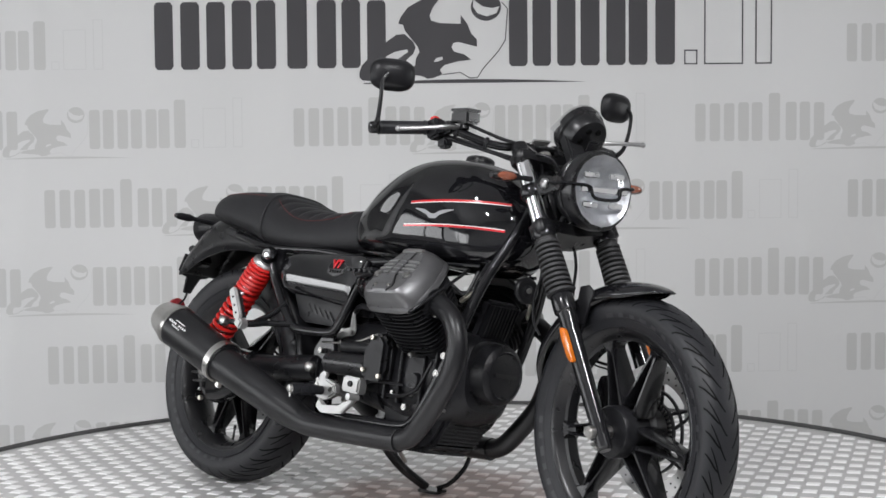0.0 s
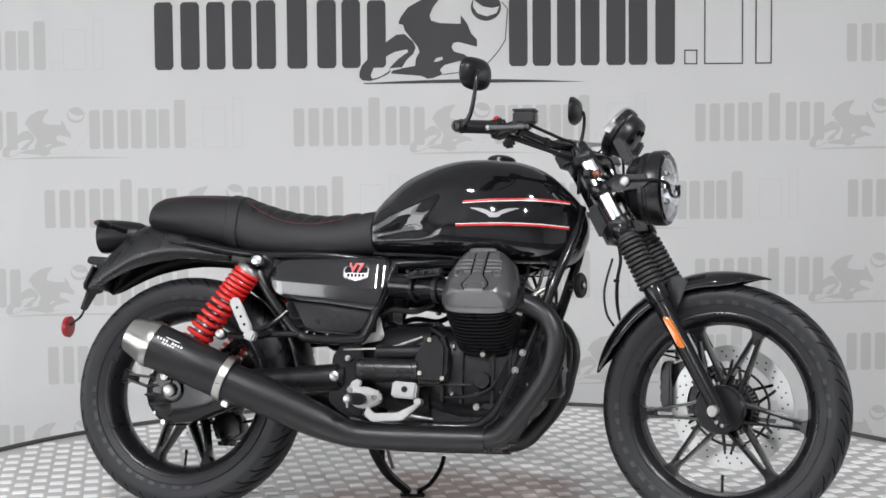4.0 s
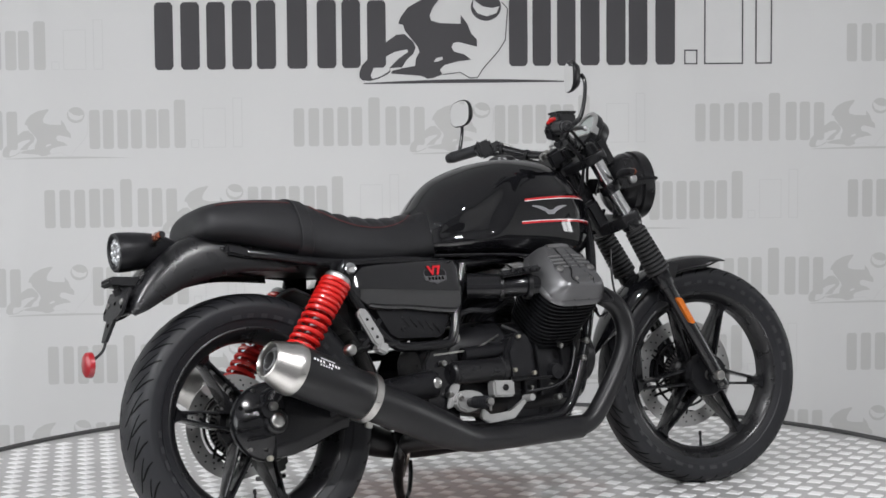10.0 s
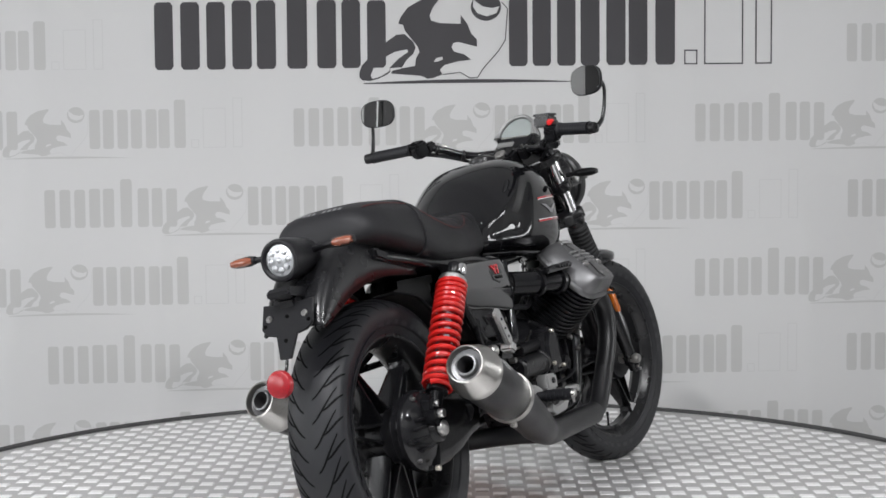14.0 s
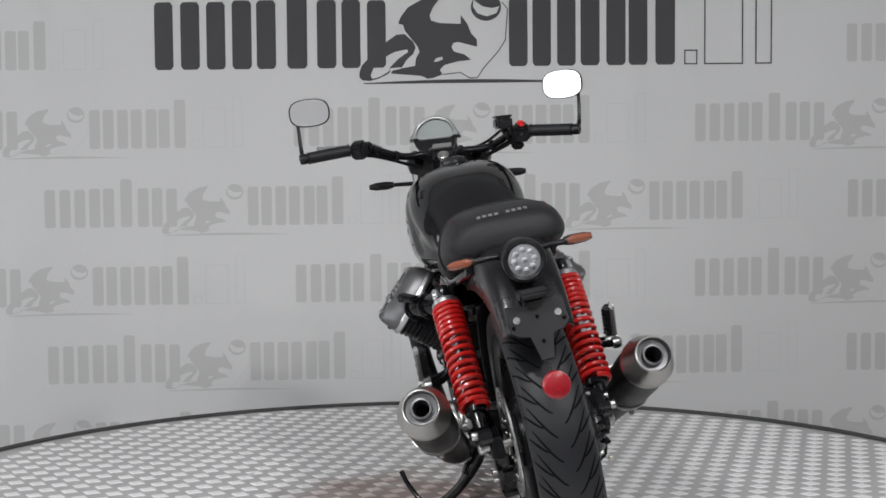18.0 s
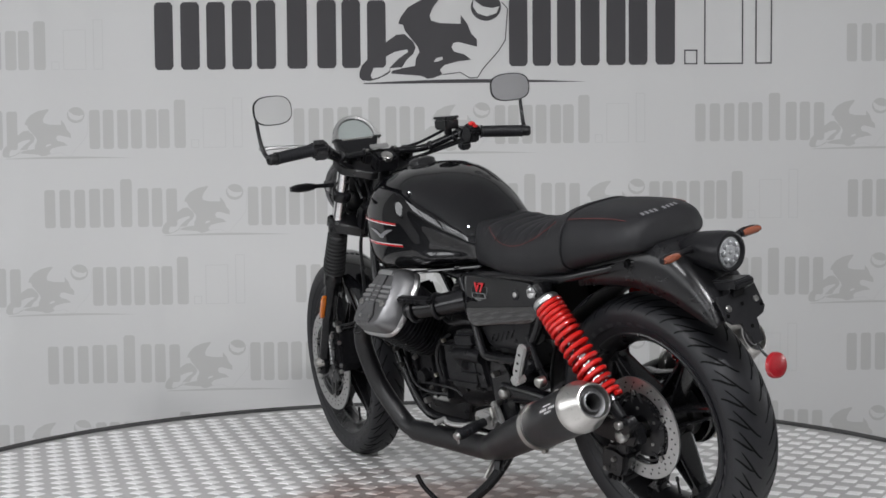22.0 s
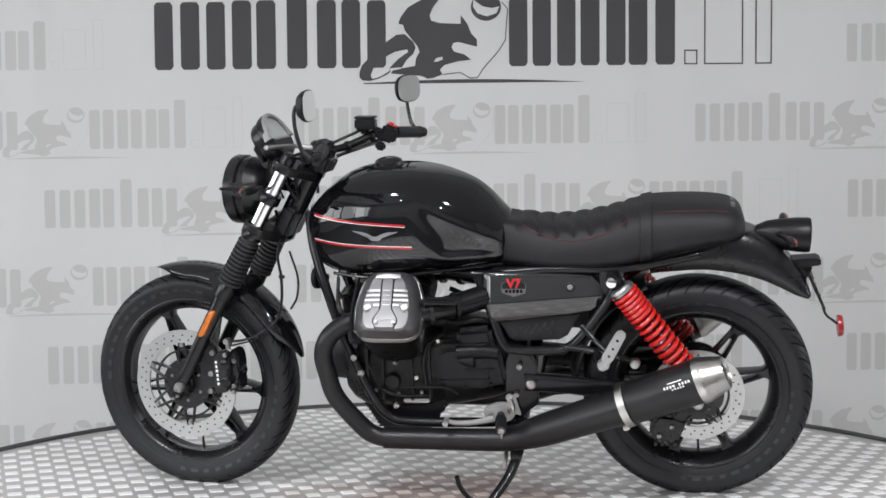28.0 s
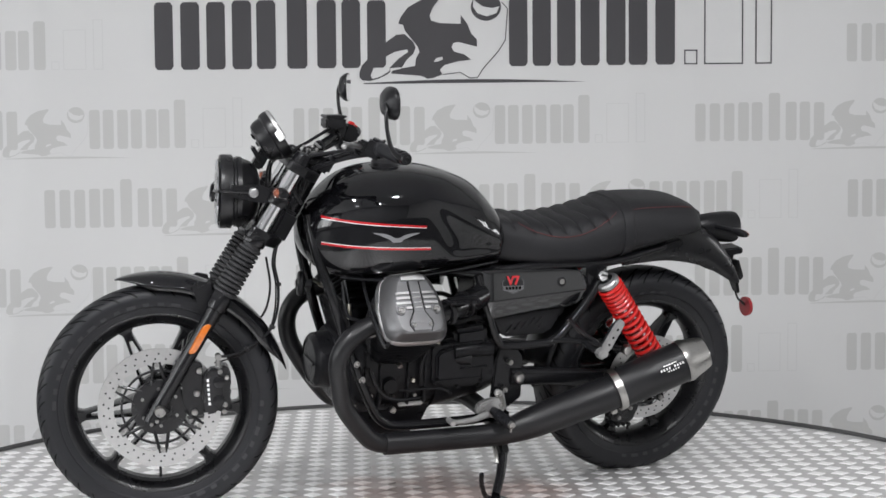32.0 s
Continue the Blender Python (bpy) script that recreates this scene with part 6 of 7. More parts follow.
# left: the stepped gearbox casting
bm = B()
CASTING = [(0.727, 0.372), (0.703, 0.345), (0.577, 0.343), (0.552, 0.365), (0.549, 0.470), (0.573, 0.500), (0.706, 0.484), (0.730, 0.466)]
add_prism(bm, CASTING, 0.080, 0.126, 0.008)
gcover = part("gearbox_cover", bm, CASE, bike, "black stepped gearbox casting")
bm = B()
add_prism(bm, [(0.640 + (x - 0.640) * 0.80, 0.412 + (z - 0.420) * 0.76) for x, z in CASTING], 0.122, 0.138, 0.006)
part("cover_plate", bm, CASE, gcover)
bm = B()
add_tube(bm, [(0.545, 0.128, 0.452), (0.60, 0.130, 0.456), (0.66, 0.130, 0.452)], [0.020, 0.021, 0.020], seg=16)
add_cyl(bm, (0.715, 0.10, 0.430), (0.608, 0.136, 0.430), 0.017, 0.019)
part("selector_housing", bm, CASE, gcover)
for z, x0, x1 in ((0.478, 0.575, 0.700), (0.405, 0.556, 0.640), (0.374, 0.570, 0.712)):
    bm = B()
    add_box(bm, ((x0 + x1) / 2, 0.136, z), (x1 - x0, 0.014, 0.005), (0, 2, 0), 0.0018)
    part("cover_rib", bm, CASE, gcover)
for x, z in ((0.716, 0.475), (0.712, 0.362), (0.640, 0.350), (0.568, 0.358), (0.560, 0.478), (0.640, 0.486)):
    bolt("cover_bolt", (x, 0.127, z), (0, 1, 0), 0.0055, gcover, CASE, 0.007)
for x, z in ((0.711, 0.485), (0.777, 0.377), (0.835, 0.434)):
    bolt("casing_screw", (x, 0.128, z), (0, 1, 0), 0.006, gcover, BRASS, 0.008)
bm = B()
add_box(bm, (0.779, 0.126, 0.3065), (0.074, 0.012, 0.011), (0, 0, 0), 0.003)
part("case_strip", bm, SILVER, gcover, "bright alloy strip")
# webs, plugs and lines on the crankcase
for side in (1, -1):
    for x, z, h in ((0.740, 0.395, 0.17), (0.790, 0.385, 0.16), (0.872, 0.385, 0.16), (0.915, 0.392, 0.14)):
        bm = B()
        add_box(bm, (x, side * 0.122, z), (0.008, 0.022, h), (0, 0, 0), 0.002)
        part("case_web", bm, CASE, engine)
    for x, z, r in ((0.765, 0.330, 0.006), (0.83, 0.330, 0.006), (0.895, 0.335, 0.006), (0.765, 0.452, 0.006), (0.955, 0.44, 0.006), (0.955, 0.36, 0.006)):
        bolt("case_bolt", (x, side * (0.118 if x < 0.95 else 0.100), z), (0, side, 0), r, engine, STEEL, 0.009)
    bm = B()
    add_box(bm, (0.870, side * 0.124, 0.300), (0.050, 0.012, 0.014), (0, 0, 0), 0.003)
    part("case_lug", bm, CASE, engine)
    bm = B()
    add_cyl(bm, (0.845, side * 0.118, 0.365), (0.845, side * 0.140, 0.365), 0.024, 0.020)
    part("case_plug", bm, CASE, engine)
    bm = B()
    add_tube(bm, [(0.70, side * 0.11, 0.50), (0.74, side * 0.13, 0.47), (0.755, side * 0.135, 0.42), (0.75, side * 0.13, 0.36)], 0.006, seg=8)
    part("breather_hose", bm, PLASTIC, bike, "black rubber breather hose")
    bm = B()
    add_tube(bm, [(0.56, side * 0.10, 0.53), (0.60, side * 0.12, 0.545), (0.66, side * 0.13, 0.54), (0.71, side * 0.125, 0.56)], 0.0075, seg=8)
    part("breather_hose", bm, PLASTIC, bike, "black rubber breather hose")
bm = B()
add_box(bm, (0.610, 0.115, 0.495), (0.10, 0.045, 0.05), (0, 6, 0), 0.012)
add_box(bm, (0.560, 0.118, 0.420), (0.055, 0.035, 0.13), (0, 10, 0), 0.012)
part("breather_box", bm, CASE, bike)

# cylinders at ninety degrees, one to each side
for side in (1, -1):
    x0 = 0.850 if side < 0 else 0.830
    ax = Vector((0.0, side * 0.735, 0.678)).normalized()
    lat = Vector((1, 0, 0))
    ver = ax.cross(lat) * (1 if side > 0 else -1)          # out and down / up across the fins
    o = Vector((x0, side * 0.052, 0.455))

    def blk(s, wx, wv, e=0.45, n=32, taper=0.0, shift=0.0):
        lp = []
        for k in range(n):
            v = spow(math.sin(math.tau * k / n), e)
            u = spow(math.cos(math.tau * k / n), e)
            lp.append(o + ax * s + lat * (wx * u * (1 - taper * max(0.0, -v))) + ver * (wv * v + shift))
        return lp
    bm = B()
    add_loft(bm, [blk(0.02, 0.072, 0.066), blk(0.205, 0.076, 0.080)])
    cyl_ = part("cylinder", bm, CASE, bike, "black finned engine cylinder")
    for k in range(12):
        bm = B()
        s = 0.050 + 0.0126 * k
        g = 0.080 + 0.015 * min(k, 9) / 9
        gv = 0.079 + 0.011 * k / 11
        add_loft(bm, [blk(s, g - 0.003, gv - 0.004, 0.6), blk(s + 0.0012, g, gv, 0.6), blk(s + 0.0040, g, gv, 0.6), blk(s + 0.0052, g - 0.003, gv - 0.004, 0.6)])
        part("cooling_fin", bm, CASE, cyl_)
    # the rocker cover's rings: height, half width, half length, squareness, taper of the upper end, shift
    DOME = [(0.212, 0.0922, 0.0983, 0.42, 0.22, -0.0095), (0.226, 0.0902, 0.0974, 0.4, 0.25, -0.0085), (0.246, 0.0806, 0.0921, 0.36, 0.31, -0.0060), (0.262, 0.0675, 0.0860, 0.34, 0.36, -0.0020), (0.267, 0.0608, 0.0808, 0.36, 0.37, -0.0005), (0.2684, 0.0405, 0.0532, 0.55, 0.38, -0.0005), (0.269, 0.0145, 0.0190, 0.7, 0.3, -0.0005)]

    def dome(a, v):
        """Height of the cover's face at (a, v)."""
        last = None
        for s_, wx, wv, e, tp, sh in DOME:
            vv = min(1.0, abs(v - sh) / wv)
            aa = abs(a) / (wx * (1 - tp * max(0.0, (sh - v) / wv)))
            rho = (vv ** (2 / e) + aa ** (2 / e)) if abs(v - sh) < wv else 2.0
            if rho > 1:
                if last is None:
                    return DOME[0][0]
                f = (1 - last[1]) / max(1e-6, min(rho, 3.0) - last[1])
                return last[0] + (s_ - last[0]) * f
            last = (s_, rho)
        return DOME[-1][0]

    bm = B()
    add_loft(bm, [blk(0.200, 0.091, 0.094, 0.50, 48, 0.18, -0.0095), blk(0.203, 0.0963, 0.1030, 0.50, 48, 0.18, -0.0095), blk(0.211, 0.0967, 0.1035, 0.50, 48, 0.18, -0.0095), blk(0.219, 0.0922, 0.0993, 0.48, 48, 0.21, -0.0095)])
    part("head_edge", bm, HEADLIP if side > 0 else HEADGREY, cyl_, "machined edge of the head")
    bm = B()
    add_loft(bm, [blk(s_, wx, wv, e, 40, tp, sh) for s_, wx, wv, e, tp, sh in DOME])
    rocker = part("rocker_cover", bm, HEADGREY, cyl_, "graphite grey rocker cover with raised bars", angle=26)

    def at(a, v, s):
        return o + ax * s + lat * a + ver * v

    def pad(name, quad, lift, mat, label=""):
        """A raised pad over the quad of (across, along) corners, following the dome."""
        bm = B()
        n = 6
        rows = []
        for i in range(-1, n + 2):
            row = []
            for k in range(-1, n + 2):
                f, g = min(max(i / n, 0), 1), min(max(k / n, 0), 1)
                edge = i in (-1, n + 1) or k in (-1, n + 1)
                p = [(quad[0][q] * (1 - f) + quad[1][q] * f) * (1 - g) + (quad[3][q] * (1 - f) + quad[2][q] * f) * g for q in (0, 1)]
                row.append(bm.verts.new(at(p[0], p[1], dome(*p) + (-0.004 if edge else lift))))
            rows.append(row)
        for r0, r1 in zip(rows, rows[1:]):
            for k in range(len(r0) - 1):
                bm.faces.new((r0[k], r0[k + 1], r1[k + 1], r1[k]))
        part(name, bm, mat, rocker, label)
    pad("cover_cap", [(-0.032, -0.083), (0.032, -0.083), (0.034, -0.067), (-0.034, -0.067)], 0.005, HEADLIP, "bright raised bar")
    pad("cover_stem", [(-0.0135, -0.068), (0.0135, -0.068), (0.0135, 0.024), (-0.0135, 0.024)], 0.003, HEADGREY)
    pad("cover_pad", [(-0.0140, 0.0245), (0.0140, 0.0245), (0.030, 0.056), (-0.030, 0.056)], 0.0032, HEADGREY)
    pad("cover_foot", [(-0.030, 0.0565), (0.030, 0.0565), (0.021, 0.087), (-0.021, 0.087)], 0.0032, HEADGREY)
    for s2 in (1, -1):
        bm = B()
        path = [(0.0360, -0.068), (0.0150, -0.066), (0.0150, 0.024), (0.0310, 0.052), (0.0318, 0.064), (0.0250, 0.074), (0.0228, 0.090)]
        prev = None
        for (a0, v0), (a1, v1) in zip(path, path[1:]):
            for q in range(7):
                f = q / 6
                aa, vv = a0 + (a1 - a0) * f, v0 + (v1 - v0) * f
                pair = [bm.verts.new(at(s2 * (aa + da), vv, dome(aa + da, vv) + 0.0009)) for da in (-0.0006, 0.0028)]
                if prev and q:
                    bm.faces.new((prev[0], prev[1], pair[1], pair[0]))
                prev = pair
        part("cover_groove", bm, SHADETRIM, rocker)
    for k in range(4):
        v = -0.030 + 0.0145 * k
        x1 = (0.055, 0.057, 0.059, 0.034)[k]
        for s2 in (1, -1):
            pad("cover_rib", [(s2 * 0.0185, v - 0.0036), (s2 * x1, v - 0.0036), (s2 * x1, v + 0.0036), (s2 * 0.0185, v + 0.0036)], 0.0042, ALLOY, "raised rib")
        pad("stem_tick", [(-0.0095, v - 0.0012), (0.0095, v - 0.0012), (0.0095, v + 0.0012), (-0.0095, v + 0.0012)], 0.0048, ALLOY)
    for a_, v, r_ in ((-0.050, 0.020, 0.0095), (0.050, 0.020, 0.0095), (-0.0230, 0.063, 0.0048), (0.0230, 0.063, 0.0048)):
        if r_ > 0.006:
            bm = B()
            add_lathe(bm, [(0.0, 0.002), (0.0125, 0.002), (0.0135, 0.0), (0.0135, -0.006), (0, -0.006)], at(a_, v, dome(a_, v)), ax, seg=20)
            part("bolt_seat", bm, HEADGREY, rocker)
        bolt("cover_bolt", at(a_, v, dome(a_, v)), ax, r_, rocker, BOLT, 0.007)
    # intake behind the head
    bm = B()
    pi = Vector((x0 - 0.085, side * 0.205, 0.588))
    add_tube(bm, [pi, pi + Vector((-0.045, -side * 0.015, 0.008)), pi + Vector((-0.10, -side * 0.05, 0.012)), pi + Vector((-0.16, -side * 0.09, 0.02))], [0.027, 0.030, 0.032, 0.034], seg=20)
    intake = part("intake_stub", bm, FRAMEBLACK, bike, "glossy black intake pipe")
    bm = B()
    add_lathe(bm, [(0.030, 0), (0.036, 0.0), (0.036, 0.012), (0.030, 0.012)], pi + Vector((-0.022, -side * 0.006, 0.003)), (-1, -side * 0.25, 0.1), seg=20, closed=True)
    part("intake_clamp", bm, SATIN, intake)
    bm = B()
    add_lathe(bm, [(0.033, 0), (0.038, 0.0), (0.038, 0.008), (0.033, 0.008)], pi + Vector((-0.085, -side * 0.038, 0.01)), (-1, -side * 0.5, 0.1), seg=20, closed=True)
    part("intake_clamp", bm, SATIN, intake)
    bm = B()
    add_box(bm, pi + Vector((-0.06, 0.012 * side, 0.040)), (0.11, 0.030, 0.018), (0, -4, side * 18), 0.006)
    for k in range(5):
        add_cyl(bm, pi + Vector((-0.10 + 0.02 * k, side * 0.03, 0.042)), pi + Vector((-0.10 + 0.02 * k, side * 0.04, 0.042)), 0.005, seg=8)
    part("fuel_rail", bm, PLASTIC, intake)
    bm = B()
    add_tube(bm, [o + ax * 0.19 + lat * 0.06 + ver * 0.06, o + ax * 0.22 + lat * 0.10 + ver * 0.09, Vector((x0 + 0.10, side * 0.10, 0.66)), Vector((x0 + 0.05, side * 0.05, 0.69))], 0.0045, seg=8)
    part("spark_lead", bm, PLASTIC, bike)
    bolt("head_bolt", o + ax * 0.06 + ver * 0.085, (0, side, -0.4), 0.008, cyl_, STEEL, 0.010)

# exhaust ------------------------------------------------------------------------------------------
for side in (1, -1):
    k = -0.02 if side > 0 else 0.0
    bm = B()
    add_tube(bm, [(0.925 + k, side * 0.188, 0.566), (0.972 + k, side * 0.194, 0.556), (1.020 + k, side * 0.200, 0.523), (1.043 + k, side * 0.200, 0.470), (1.034 + k, side * 0.196, 0.405), (0.995, side * 0.188, 0.335),
                  (0.930, side * 0.180, 0.250), (0.895, side * 0.177, 0.222), (0.855, side * 0.175, 0.213), (0.800, side * 0.174, 0.213)], 0.0260, seg=24, n=6)
    pipe = part("exhaust_header", bm, EXHAUST, bike, "matt black exhaust header pipe")
    bm = B()
    add_lathe(bm, [(0.026, 0), (0.040, 0.0), (0.040, 0.012), (0.030, 0.016), (0.026, 0.016)], (0.930 + k, side * 0.189, 0.565), (1, 0, -0.25), seg=24, closed=True)
    part("exhaust_flange", bm, CASE, pipe)
    for dz in (0.03, -0.03):
        bolt("flange_nut", (0.941 + k, side * 0.190, 0.565 + dz), (1, 0, -0.25), 0.006, pipe, STEEL, 0.014)
    bm = B()
    add_tube(bm, [(0.868, side * 0.175, 0.213), (0.70, side * 0.175, 0.212), (0.560, side * 0.178, 0.213), (0.500, side * 0.183, 0.222), (0.42, side * 0.198, 0.252), (0.30, side * 0.223, 0.303), (0.190, side * 0.243, 0.345)],
             [0.0305, 0.031, 0.032, 0.035, 0.045, 0.049, 0.050], seg=28, n=6)
    mid = part("exhaust_midpipe", bm, EXHAUST, bike, "matt black exhaust pipe")
    m0, m1 = Vector((0.205, side * 0.240, 0.342)), Vector((-0.060, side * 0.273, 0.452))
    d = (m1 - m0).normalized()
    L = (m1 - m0).length
    bm = B()
    add_lathe(bm, [(0.045, 0.0), (0.054, 0.002), (0.057, 0.008), (0.060, L * 0.5), (0.060, L - 0.065), (0.050, L - 0.065)], m0, d, seg=40)
    can = part("silencer", bm, EXHAUST, bike, "matt black silencer with a brushed steel end cap")
    bm = B()
    add_lathe(bm, [(0.054, L - 0.067), (0.0625, L - 0.067), (0.0625, L - 0.050), (0.060, L - 0.046), (0.046, L + 0.004), (0.043, L + 0.009), (0.040, L + 0.010), (0.038, L + 0.006), (0.038, L - 0.012)], m0, d, seg=48)
    tip = part("end_cap", bm, STEEL, can, "brushed steel end cap")
    # a black disc paints the shade deep inside the outlet
    bm = B()
    add_lathe(bm, [(0.0, L - 0.045), (0.018, L - 0.045), (0.018, L - 0.048), (0, L - 0.048)], m0, d, seg=24)
    part("outlet", bm, SHADETRIM, can)
    bm = B()
    add_lathe(bm, [(0.0385, L - 0.014), (0.0375, L - 0.006), (0.026, L - 0.008), (0.0245, L + 0.004), (0.020, L + 0.005), (0.0185, L - 0.003), (0.0185, L - 0.05), (0, L - 0.05)], m0, d, seg=40)
    part("outlet_face", bm, HEADGREY, can, "dark steel face round the outlet")
    bm = B()
    add_lathe(bm, [(0.057, 0.004), (0.0615, 0.004), (0.0615, 0.024), (0.057, 0.024)], m0, d, seg=40, closed=True)
    add_box(bm, m0 + d * 0.014 + Vector((0, 0, -0.066)), (0.018, 0.012, 0.014), (0, 20, 0), 0.002)
    part("clamp_band", bm, STEEL, can, "bright steel clamp band")
    # plain bars where the silencer carries its lettering
    upv = (Vector((0, 0, 1)) - d * d.z).normalized()
    out = d.cross(upv) * (1 if d.cross(upv).y * side > 0 else -1)
    for row, cnt, z0, hgt, wid in ((0, 9, 0.42, 0.0062, 0.0048), (1, 5, 0.28, 0.004, 0.004), (2, 1, 0.58, 0.0025, 0.040)):
        for q in range(cnt):
            if cnt == 9 and q == 4:
                continue
            s = L - 0.080 - (0.0085 * q if cnt == 9 else 0.0075 * q + 0.018)
            if cnt == 1:
                s = L - 0.118
            bm = B()
            lp = []
            for ds in (-wid / 2, wid / 2):
                col = []
                for h in (z0 - hgt / 0.12, z0 + hgt / 0.12):
                    a = h
                    col.append(m0 + d * (s + ds) + (out * math.cos(a) + upv * math.sin(a)) * 0.0612)
                lp.append(col)
            bm.faces.new([bm.verts.new(p) for p in (lp[0][0], lp[0][1], lp[1][1], lp[1][0])])
            part("print_bar", bm, WHITE, can)
    # hanger and passenger foot rest
    bm = B()
    add_tube(bm, [(0.36, side * 0.14, 0.475), (0.27, side * 0.165, 0.47), (0.20, side * 0.20, 0.462), (0.170, side * 0.225, 0.462)], 0.009, seg=10)
    add_tube(bm, [(0.315, side * 0.14, 0.535), (0.28, side * 0.155, 0.50), (0.235, side * 0.18, 0.468)], 0.008, seg=10)
    add_tube(bm, [(0.275, side * 0.165, 0.472), (0.264, side * 0.205, 0.462), (0.256, side * 0.230, 0.459)], 0.009, seg=10)
    hang = part("silencer_hanger", bm, FRAMEBLACK, bike, "black silencer hanger")
    bolt("hanger_bolt", (0.169, side * 0.232, 0.462), (0, side, 0), 0.015, hang, STEEL, 0.016, label="domed bright bolt")
    bm = B()
    add_prism(bm, [(0.191, 0.544), (0.196, 0.555), (0.209, 0.560), (0.219, 0.553), (0.258, 0.482), (0.256, 0.468), (0.240, 0.464), (0.229, 0.470)], side * 0.247 - 0.006, side * 0.247 + 0.006, 0.004)
    add_box(bm, (0.252, side * 0.240, 0.460), (0.030, 0.032, 0.026), (0, 26, 0), 0.005)
    rest = part("passenger_footrest", bm, SILVER, bike, "folded alloy passenger footrest with rubber ribs")
    bm = B()
    add_prism(bm, [(0.195, 0.543), (0.198, 0.552), (0.208, 0.556), (0.216, 0.550), (0.252, 0.484), (0.250, 0.472), (0.240, 0.470), (0.232, 0.474)], side * 0.235 - 0.0065, side * 0.235 + 0.0065, 0.003)
    part("rest_pad", bm, RUBBER, rest, "black rubber pad")
    for q in range(7):
        bm = B()
        f = 0.06 + 0.145 * q
        add_box(bm, (0.208 + 0.034 * f, side * 0.2265, 0.546 - 0.068 * f), (0.026, 0.008, 0.006), (0, 26, 0), 0.002)
        part("rest_rib", bm, RUBBER, rest)
    # holes drawn as small black studs that carry the shade in their colour
    for q in (0.20, 0.55, 0.86):
        bolt("rest_hole", (0.208 + 0.034 * q, side * 0.2525, 0.544 - 0.066 * q), (0, side, 0), 0.0036, rest, SHADETRIM, 0.0015)

# crossover box under the gearbox
bm = B()
add_tube(bm, [(0.52, 0.17, 0.215), (0.50, 0.08, 0.225), (0.50, -0.08, 0.225), (0.52, -0.17, 0.215)], 0.026, seg=16)
part("crossover_pipe", bm, EXHAUST, bike, "matt black crossover pipe")

# foot controls --------------------------------------------------------------------------------------
for side in (1, -1):
    lower = Matrix.Translation((-0.016, 0, -0.024) if side > 0 else (-0.016, 0, 0.003))
    bm = B()
    add_prism(bm, [(0.515, 0.310), (0.530, 0.335), (0.560, 0.338), (0.600, 0.325), (0.605, 0.300), (0.580, 0.285), (0.545, 0.280), (0.520, 0.292)], side * 0.150 - 0.012, side * 0.150 + 0.012, 0.005)
    add_prism(bm, [(0.50, 0.295), (0.52, 0.30), (0.545, 0.35), (0.535, 0.36), (0.515, 0.35)], side * 0.138 - 0.006, side * 0.138 + 0.006, 0.003)
    bmesh.ops.transform(bm, matrix=lower, verts=bm.verts[:])
    brk = part("footrest_bracket", bm, SILVER, bike, "cast alloy footrest bracket")
    for p in ((0.530, 0.318), (0.585, 0.310)):
        bolt("bracket_bolt", lower @ Vector((p[0], side * 0.160, p[1])), (0, side, 0), 0.008, brk, STEEL, 0.006)
    bm = B()
    p0, p1 = lower @ Vector((0.555, side * 0.165, 0.305)), lower @ Vector((0.545, side * 0.265, 0.300))
    add_tube(bm, [p0, (p0 + p1) / 2, p1], [0.012, 0.014, 0.014], seg=14)
    for q in range(6):
        f = 0.25 + 0.12 * q
        add_lathe(bm, [(0.013, 0), (0.016, 0), (0.016, 0.006), (0.013, 0.006)], p0 + (p1 - p0) * f, p1 - p0, seg=14, closed=True)
    peg = part("footrest", bm, RUBBER, bike, "black rubber footrest with a bright end")
    bm = B()
    add_lathe(bm, [(0, 0.010), (0.009, 0.008), (0.012, 0.0), (0.012, -0.004), (0, -0.004)], p1, p1 - p0, seg=14)
    add_cyl(bm, p1 + Vector((0, 0, -0.004)), p1 + Vector((0, 0, -0.022)), 0.0045, 0.003, 8)
    part("peg_end", bm, BOLT, peg)
# right: brake pedal and its cylinder
bm = B()
add_prism(bm, [(0.560, 0.290), (0.578, 0.268), (0.640, 0.272), (0.694, 0.305), (0.702, 0.299), (0.652, 0.255), (0.573, 0.250), (0.550, 0.266)], -0.192, -0.176, 0.003)
add_cyl(bm, (0.697, -0.18, 0.303), (0.697, -0.215, 0.303), 0.009)
part("brake_pedal", bm, SILVER, bike, "cast alloy brake pedal")
bm = B()
add_box(bm, (0.648, -0.150, 0.334), (0.066, 0.034, 0.042), (0, 4, 0), 0.005)
mc = part("rear_master_cylinder", bm, SILVER, bike, "bright alloy master cylinder")
bolt("cylinder_bolt", (0.650, -0.168, 0.336), (0, -1, 0), 0.008, mc, PLASTIC, 0.004)
# left: gear lever
bm = B()
add_tube(bm, [(0.560, 0.172, 0.274), (0.610, 0.182, 0.266), (0.662, 0.190, 0.266), (0.687, 0.195, 0.276)], [0.010, 0.008, 0.007, 0.006], seg=10)
add_cyl(bm, (0.687, 0.19, 0.276), (0.687, 0.225, 0.276), 0.008)
lever = part("gear_lever", bm, SILVER, bike, "cast alloy gear lever")
bm = B()
add_tube(bm, [(0.515, 0.150, 0.322), (0.508, 0.152, 0.300), (0.512, 0.155, 0.276)], 0.008, seg=8)
part("gear_link", bm, STEEL, lever)
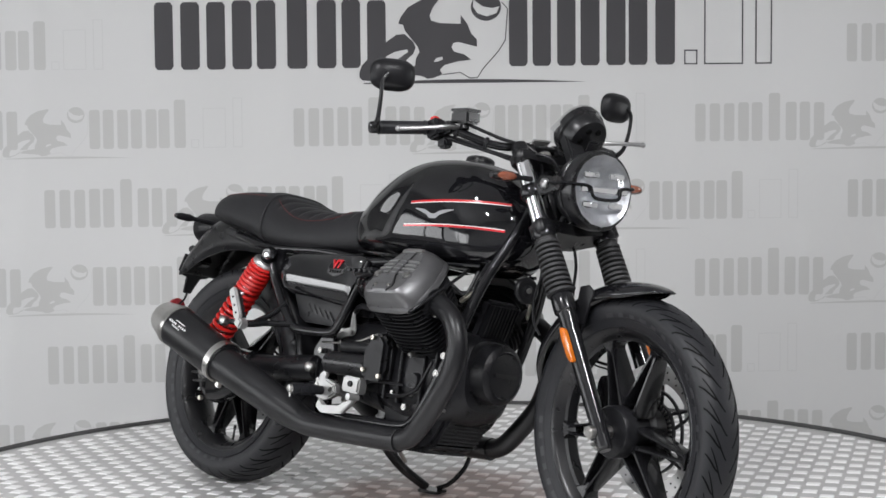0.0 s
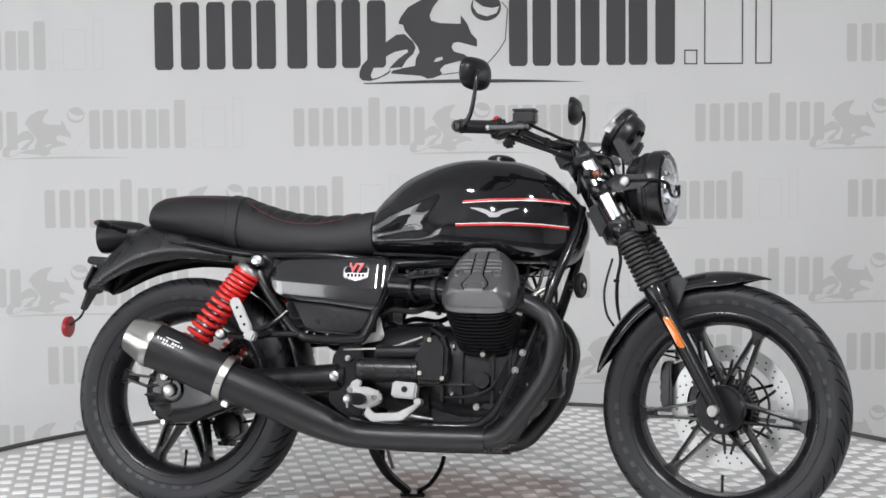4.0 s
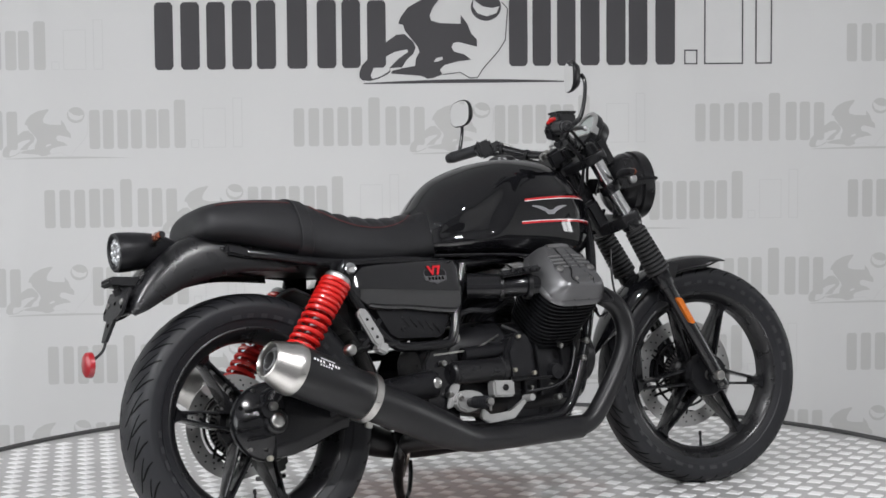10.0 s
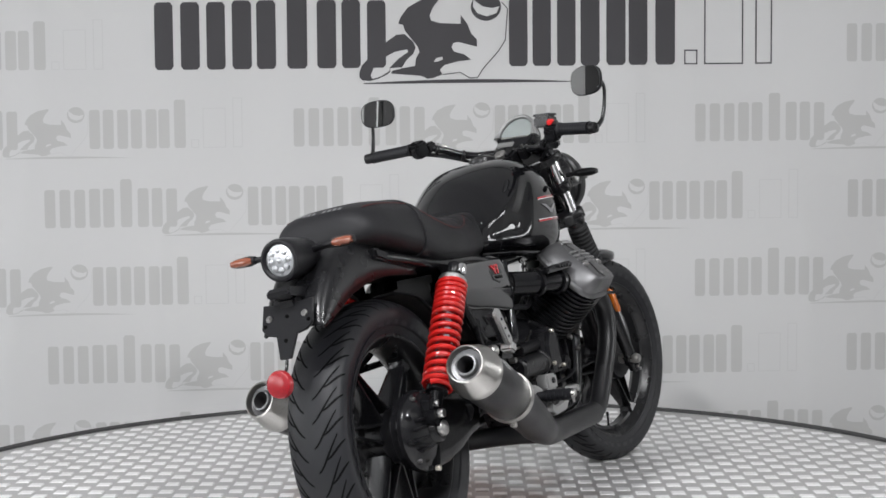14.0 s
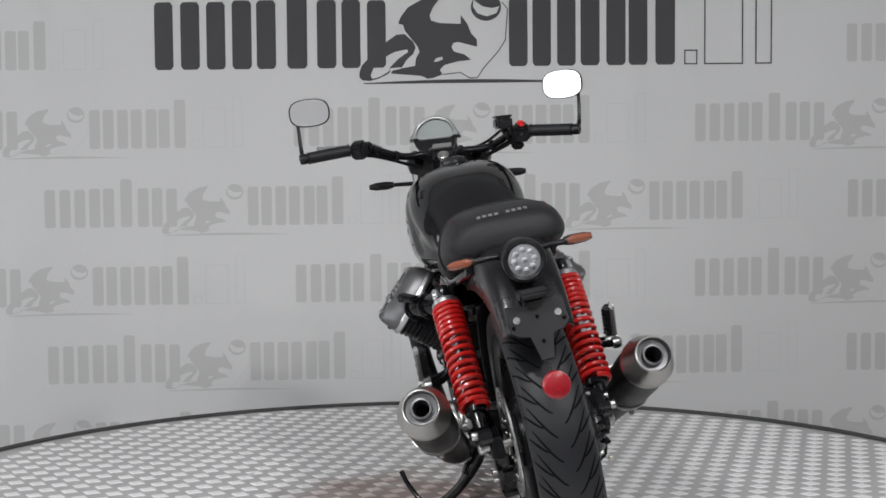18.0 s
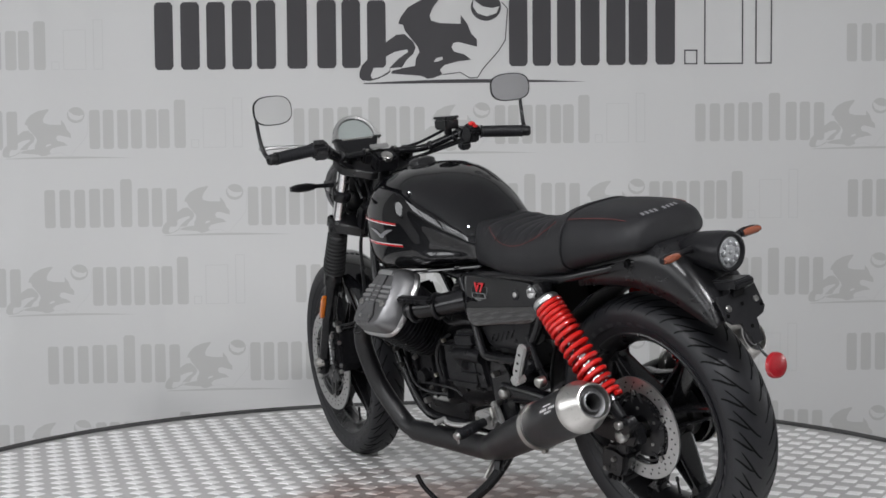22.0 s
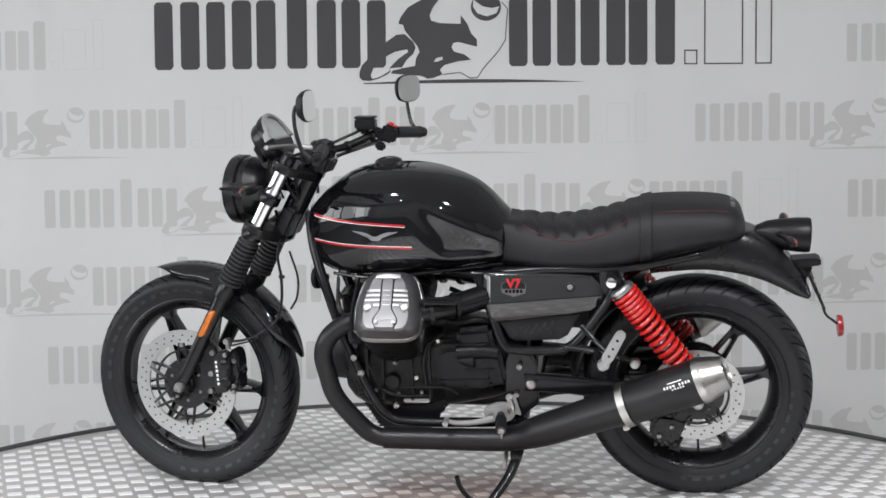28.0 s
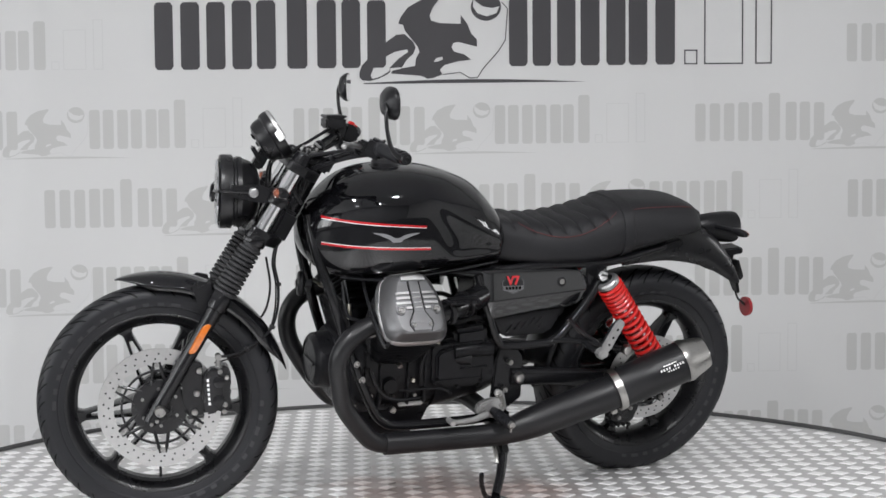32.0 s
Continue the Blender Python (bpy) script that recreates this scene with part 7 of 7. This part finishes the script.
# clutch linkage, right, above the gearbox
bm = B()
add_tube(bm, [(0.470, -0.125, 0.438), (0.535, -0.13, 0.440), (0.60, -0.13, 0.446), (0.68, -0.12, 0.475)], 0.0028, seg=8)
link = part("clutch_cable", bm, STEEL, bike, "bright cable end")
bm = B()
add_prism(bm, [(0.468, 0.412), (0.480, 0.412), (0.488, 0.436), (0.520, 0.458), (0.566, 0.466), (0.572, 0.480), (0.557, 0.532), (0.550, 0.532), (0.552, 0.486), (0.512, 0.474), (0.484, 0.460), (0.470, 0.440)], -0.104, -0.097, 0.002)
arm = part("clutch_arm", bm, SILVER, link, "bright cast clutch arm")
bolt("arm_bolt", (0.561, -0.104, 0.474), (0, -1, 0), 0.007, arm, STEEL, 0.005)
# cooler, horn, and small boxes ahead of the engine
bm = B()
add_box(bm, (0.966, 0.008, 0.540), (0.032, 0.110, 0.118), (0, 19, 0), 0.008)
reg = part("regulator", bm, CASE, bike, "black finned regulator box")
for q in range(9):
    bm = B()
    add_box(bm, (0.985, -0.040 + 0.012 * q, 0.5335), (0.012, 0.004, 0.106), (0, 19, 0), 0.001)
    part("regulator_fin", bm, CASE, reg)
bm = B()
add_lathe(bm, [(0, 0.013), (0.010, 0.013), (0.016, 0.009), (0.022, 0.010), (0.030, 0.009), (0.034, 0.005), (0.034, -0.004), (0.026, -0.009), (0.012, -0.012), (0.012, -0.030), (0, -0.030)], (1.072, -0.005, 0.629), (0.95, -0.25, 0), seg=28)
horn = part("horn", bm, PLASTIC, bike, "round black horn")
bolt("horn_nut", Vector((1.072, -0.005, 0.629)) + Vector((0.95, -0.25, 0)).normalized() * 0.012, (0.95, -0.25, 0), 0.008, horn, STEEL, 0.004)
bm = B()
add_tube(bm, [(0.99, -0.10, 0.66), (0.975, -0.12, 0.60), (0.93, -0.13, 0.62)], 0.005, seg=8)
part("engine_wiring", bm, PLASTIC, bike)
bm = B()
add_tube(bm, [(0.99, 0.10, 0.66), (0.985, 0.14, 0.58), (0.94, 0.15, 0.56)], 0.005, seg=8)
part("engine_wiring", bm, PLASTIC, bike)
for side in (1, -1):
    bm = B()
    add_tube(bm, [(0.74, side * 0.12, 0.32), (0.82, side * 0.14, 0.325), (0.875, side * 0.145, 0.35), (0.91, side * 0.14, 0.42)], 0.0045, seg=8)
    add_tube(bm, [(0.66, side * 0.135, 0.33), (0.70, side * 0.14, 0.35), (0.82, side * 0.142, 0.352)], 0.0035, seg=8)
    part("oil_line", bm, PLASTIC, bike, "thin black line")

for side, path in ((1, [(0.977, 0.130, 0.606), (0.975, 0.130, 0.565)]), (-1, [(1.000, -0.120, 0.606), (0.960, -0.120, 0.581)])):
    p0, p1 = Vector(path[0]), Vector(path[1])
    bm = B()
    add_cyl(bm, p0, p1, 0.0055, seg=12)
    add_cyl(bm, p0 + (p1 - p0) * 0.55, p0 + (p1 - p0) * 0.85, 0.0075, seg=6)
    plug = part("sensor_plug", bm, BRASS, bike, "pale zinc-plated sensor on a thin black lead")
    bm = B()
    add_tube(bm, [p0, p0 + Vector((0.008, 0, 0.030)), p0 + Vector((0.010, -side * 0.02, 0.065)), p0 + Vector((0.0, -side * 0.05, 0.10))], 0.003, seg=8)
    part("sensor_lead", bm, PLASTIC, plug)

# side stand -------------------------------------------------------------------------------------------
bm = B()
add_tube(bm, [(0.490, 0.118, 0.230), (0.490, 0.140, 0.185), (0.515, 0.200, 0.120), (0.560, 0.268, 0.070)], [0.017, 0.016, 0.014, 0.013], seg=12)
add_box(bm, (0.495, 0.122, 0.240), (0.05, 0.03, 0.05), (0, 0, 0), 0.008)
stand = part("side_stand", bm, FRAMEBLACK, bike, "black side stand, folded down")
bm = B()
add_box(bm, (0.572, 0.280, 0.0640), (0.072, 0.050, 0.009), (11.9, 0, 8), 0.003)
part("stand_foot", bm, FRAMEBLACK, stand)
bm = B()
add_tube(bm, [(0.585, 0.285, 0.072), (0.612, 0.308, 0.092), (0.636, 0.330, 0.135), (0.644, 0.340, 0.172)], 0.0068, seg=10)
part("stand_prong", bm, FRAMEBLACK, stand)
bm = B()
add_tube(bm, [(0.52, 0.135, 0.235), (0.525, 0.15, 0.19), (0.530, 0.20, 0.135)], 0.006, seg=8)
part("stand_spring", bm, STEEL, stand)
bm = B()
add_box(bm, (0.500, 0.165, 0.165), (0.030, 0.026, 0.040), (30, 0, 10), 0.005)
part("stand_switch", bm, PLASTIC, stand)


def motions():
    """The turntable and the motorcycle on it turn together at an even pace."""
    rows_table, rows_bike = [], []
    for t in range(33):
        turn = pose(0, 0, 0, 0, 0, TURN_START + TURN_RATE * t)
        rows_table.append((float(t), turn))
        rows_bike.append((float(t), turn @ BIKE))
    walk(turntable, rows_table)
    walk(bike, rows_bike)


motions()
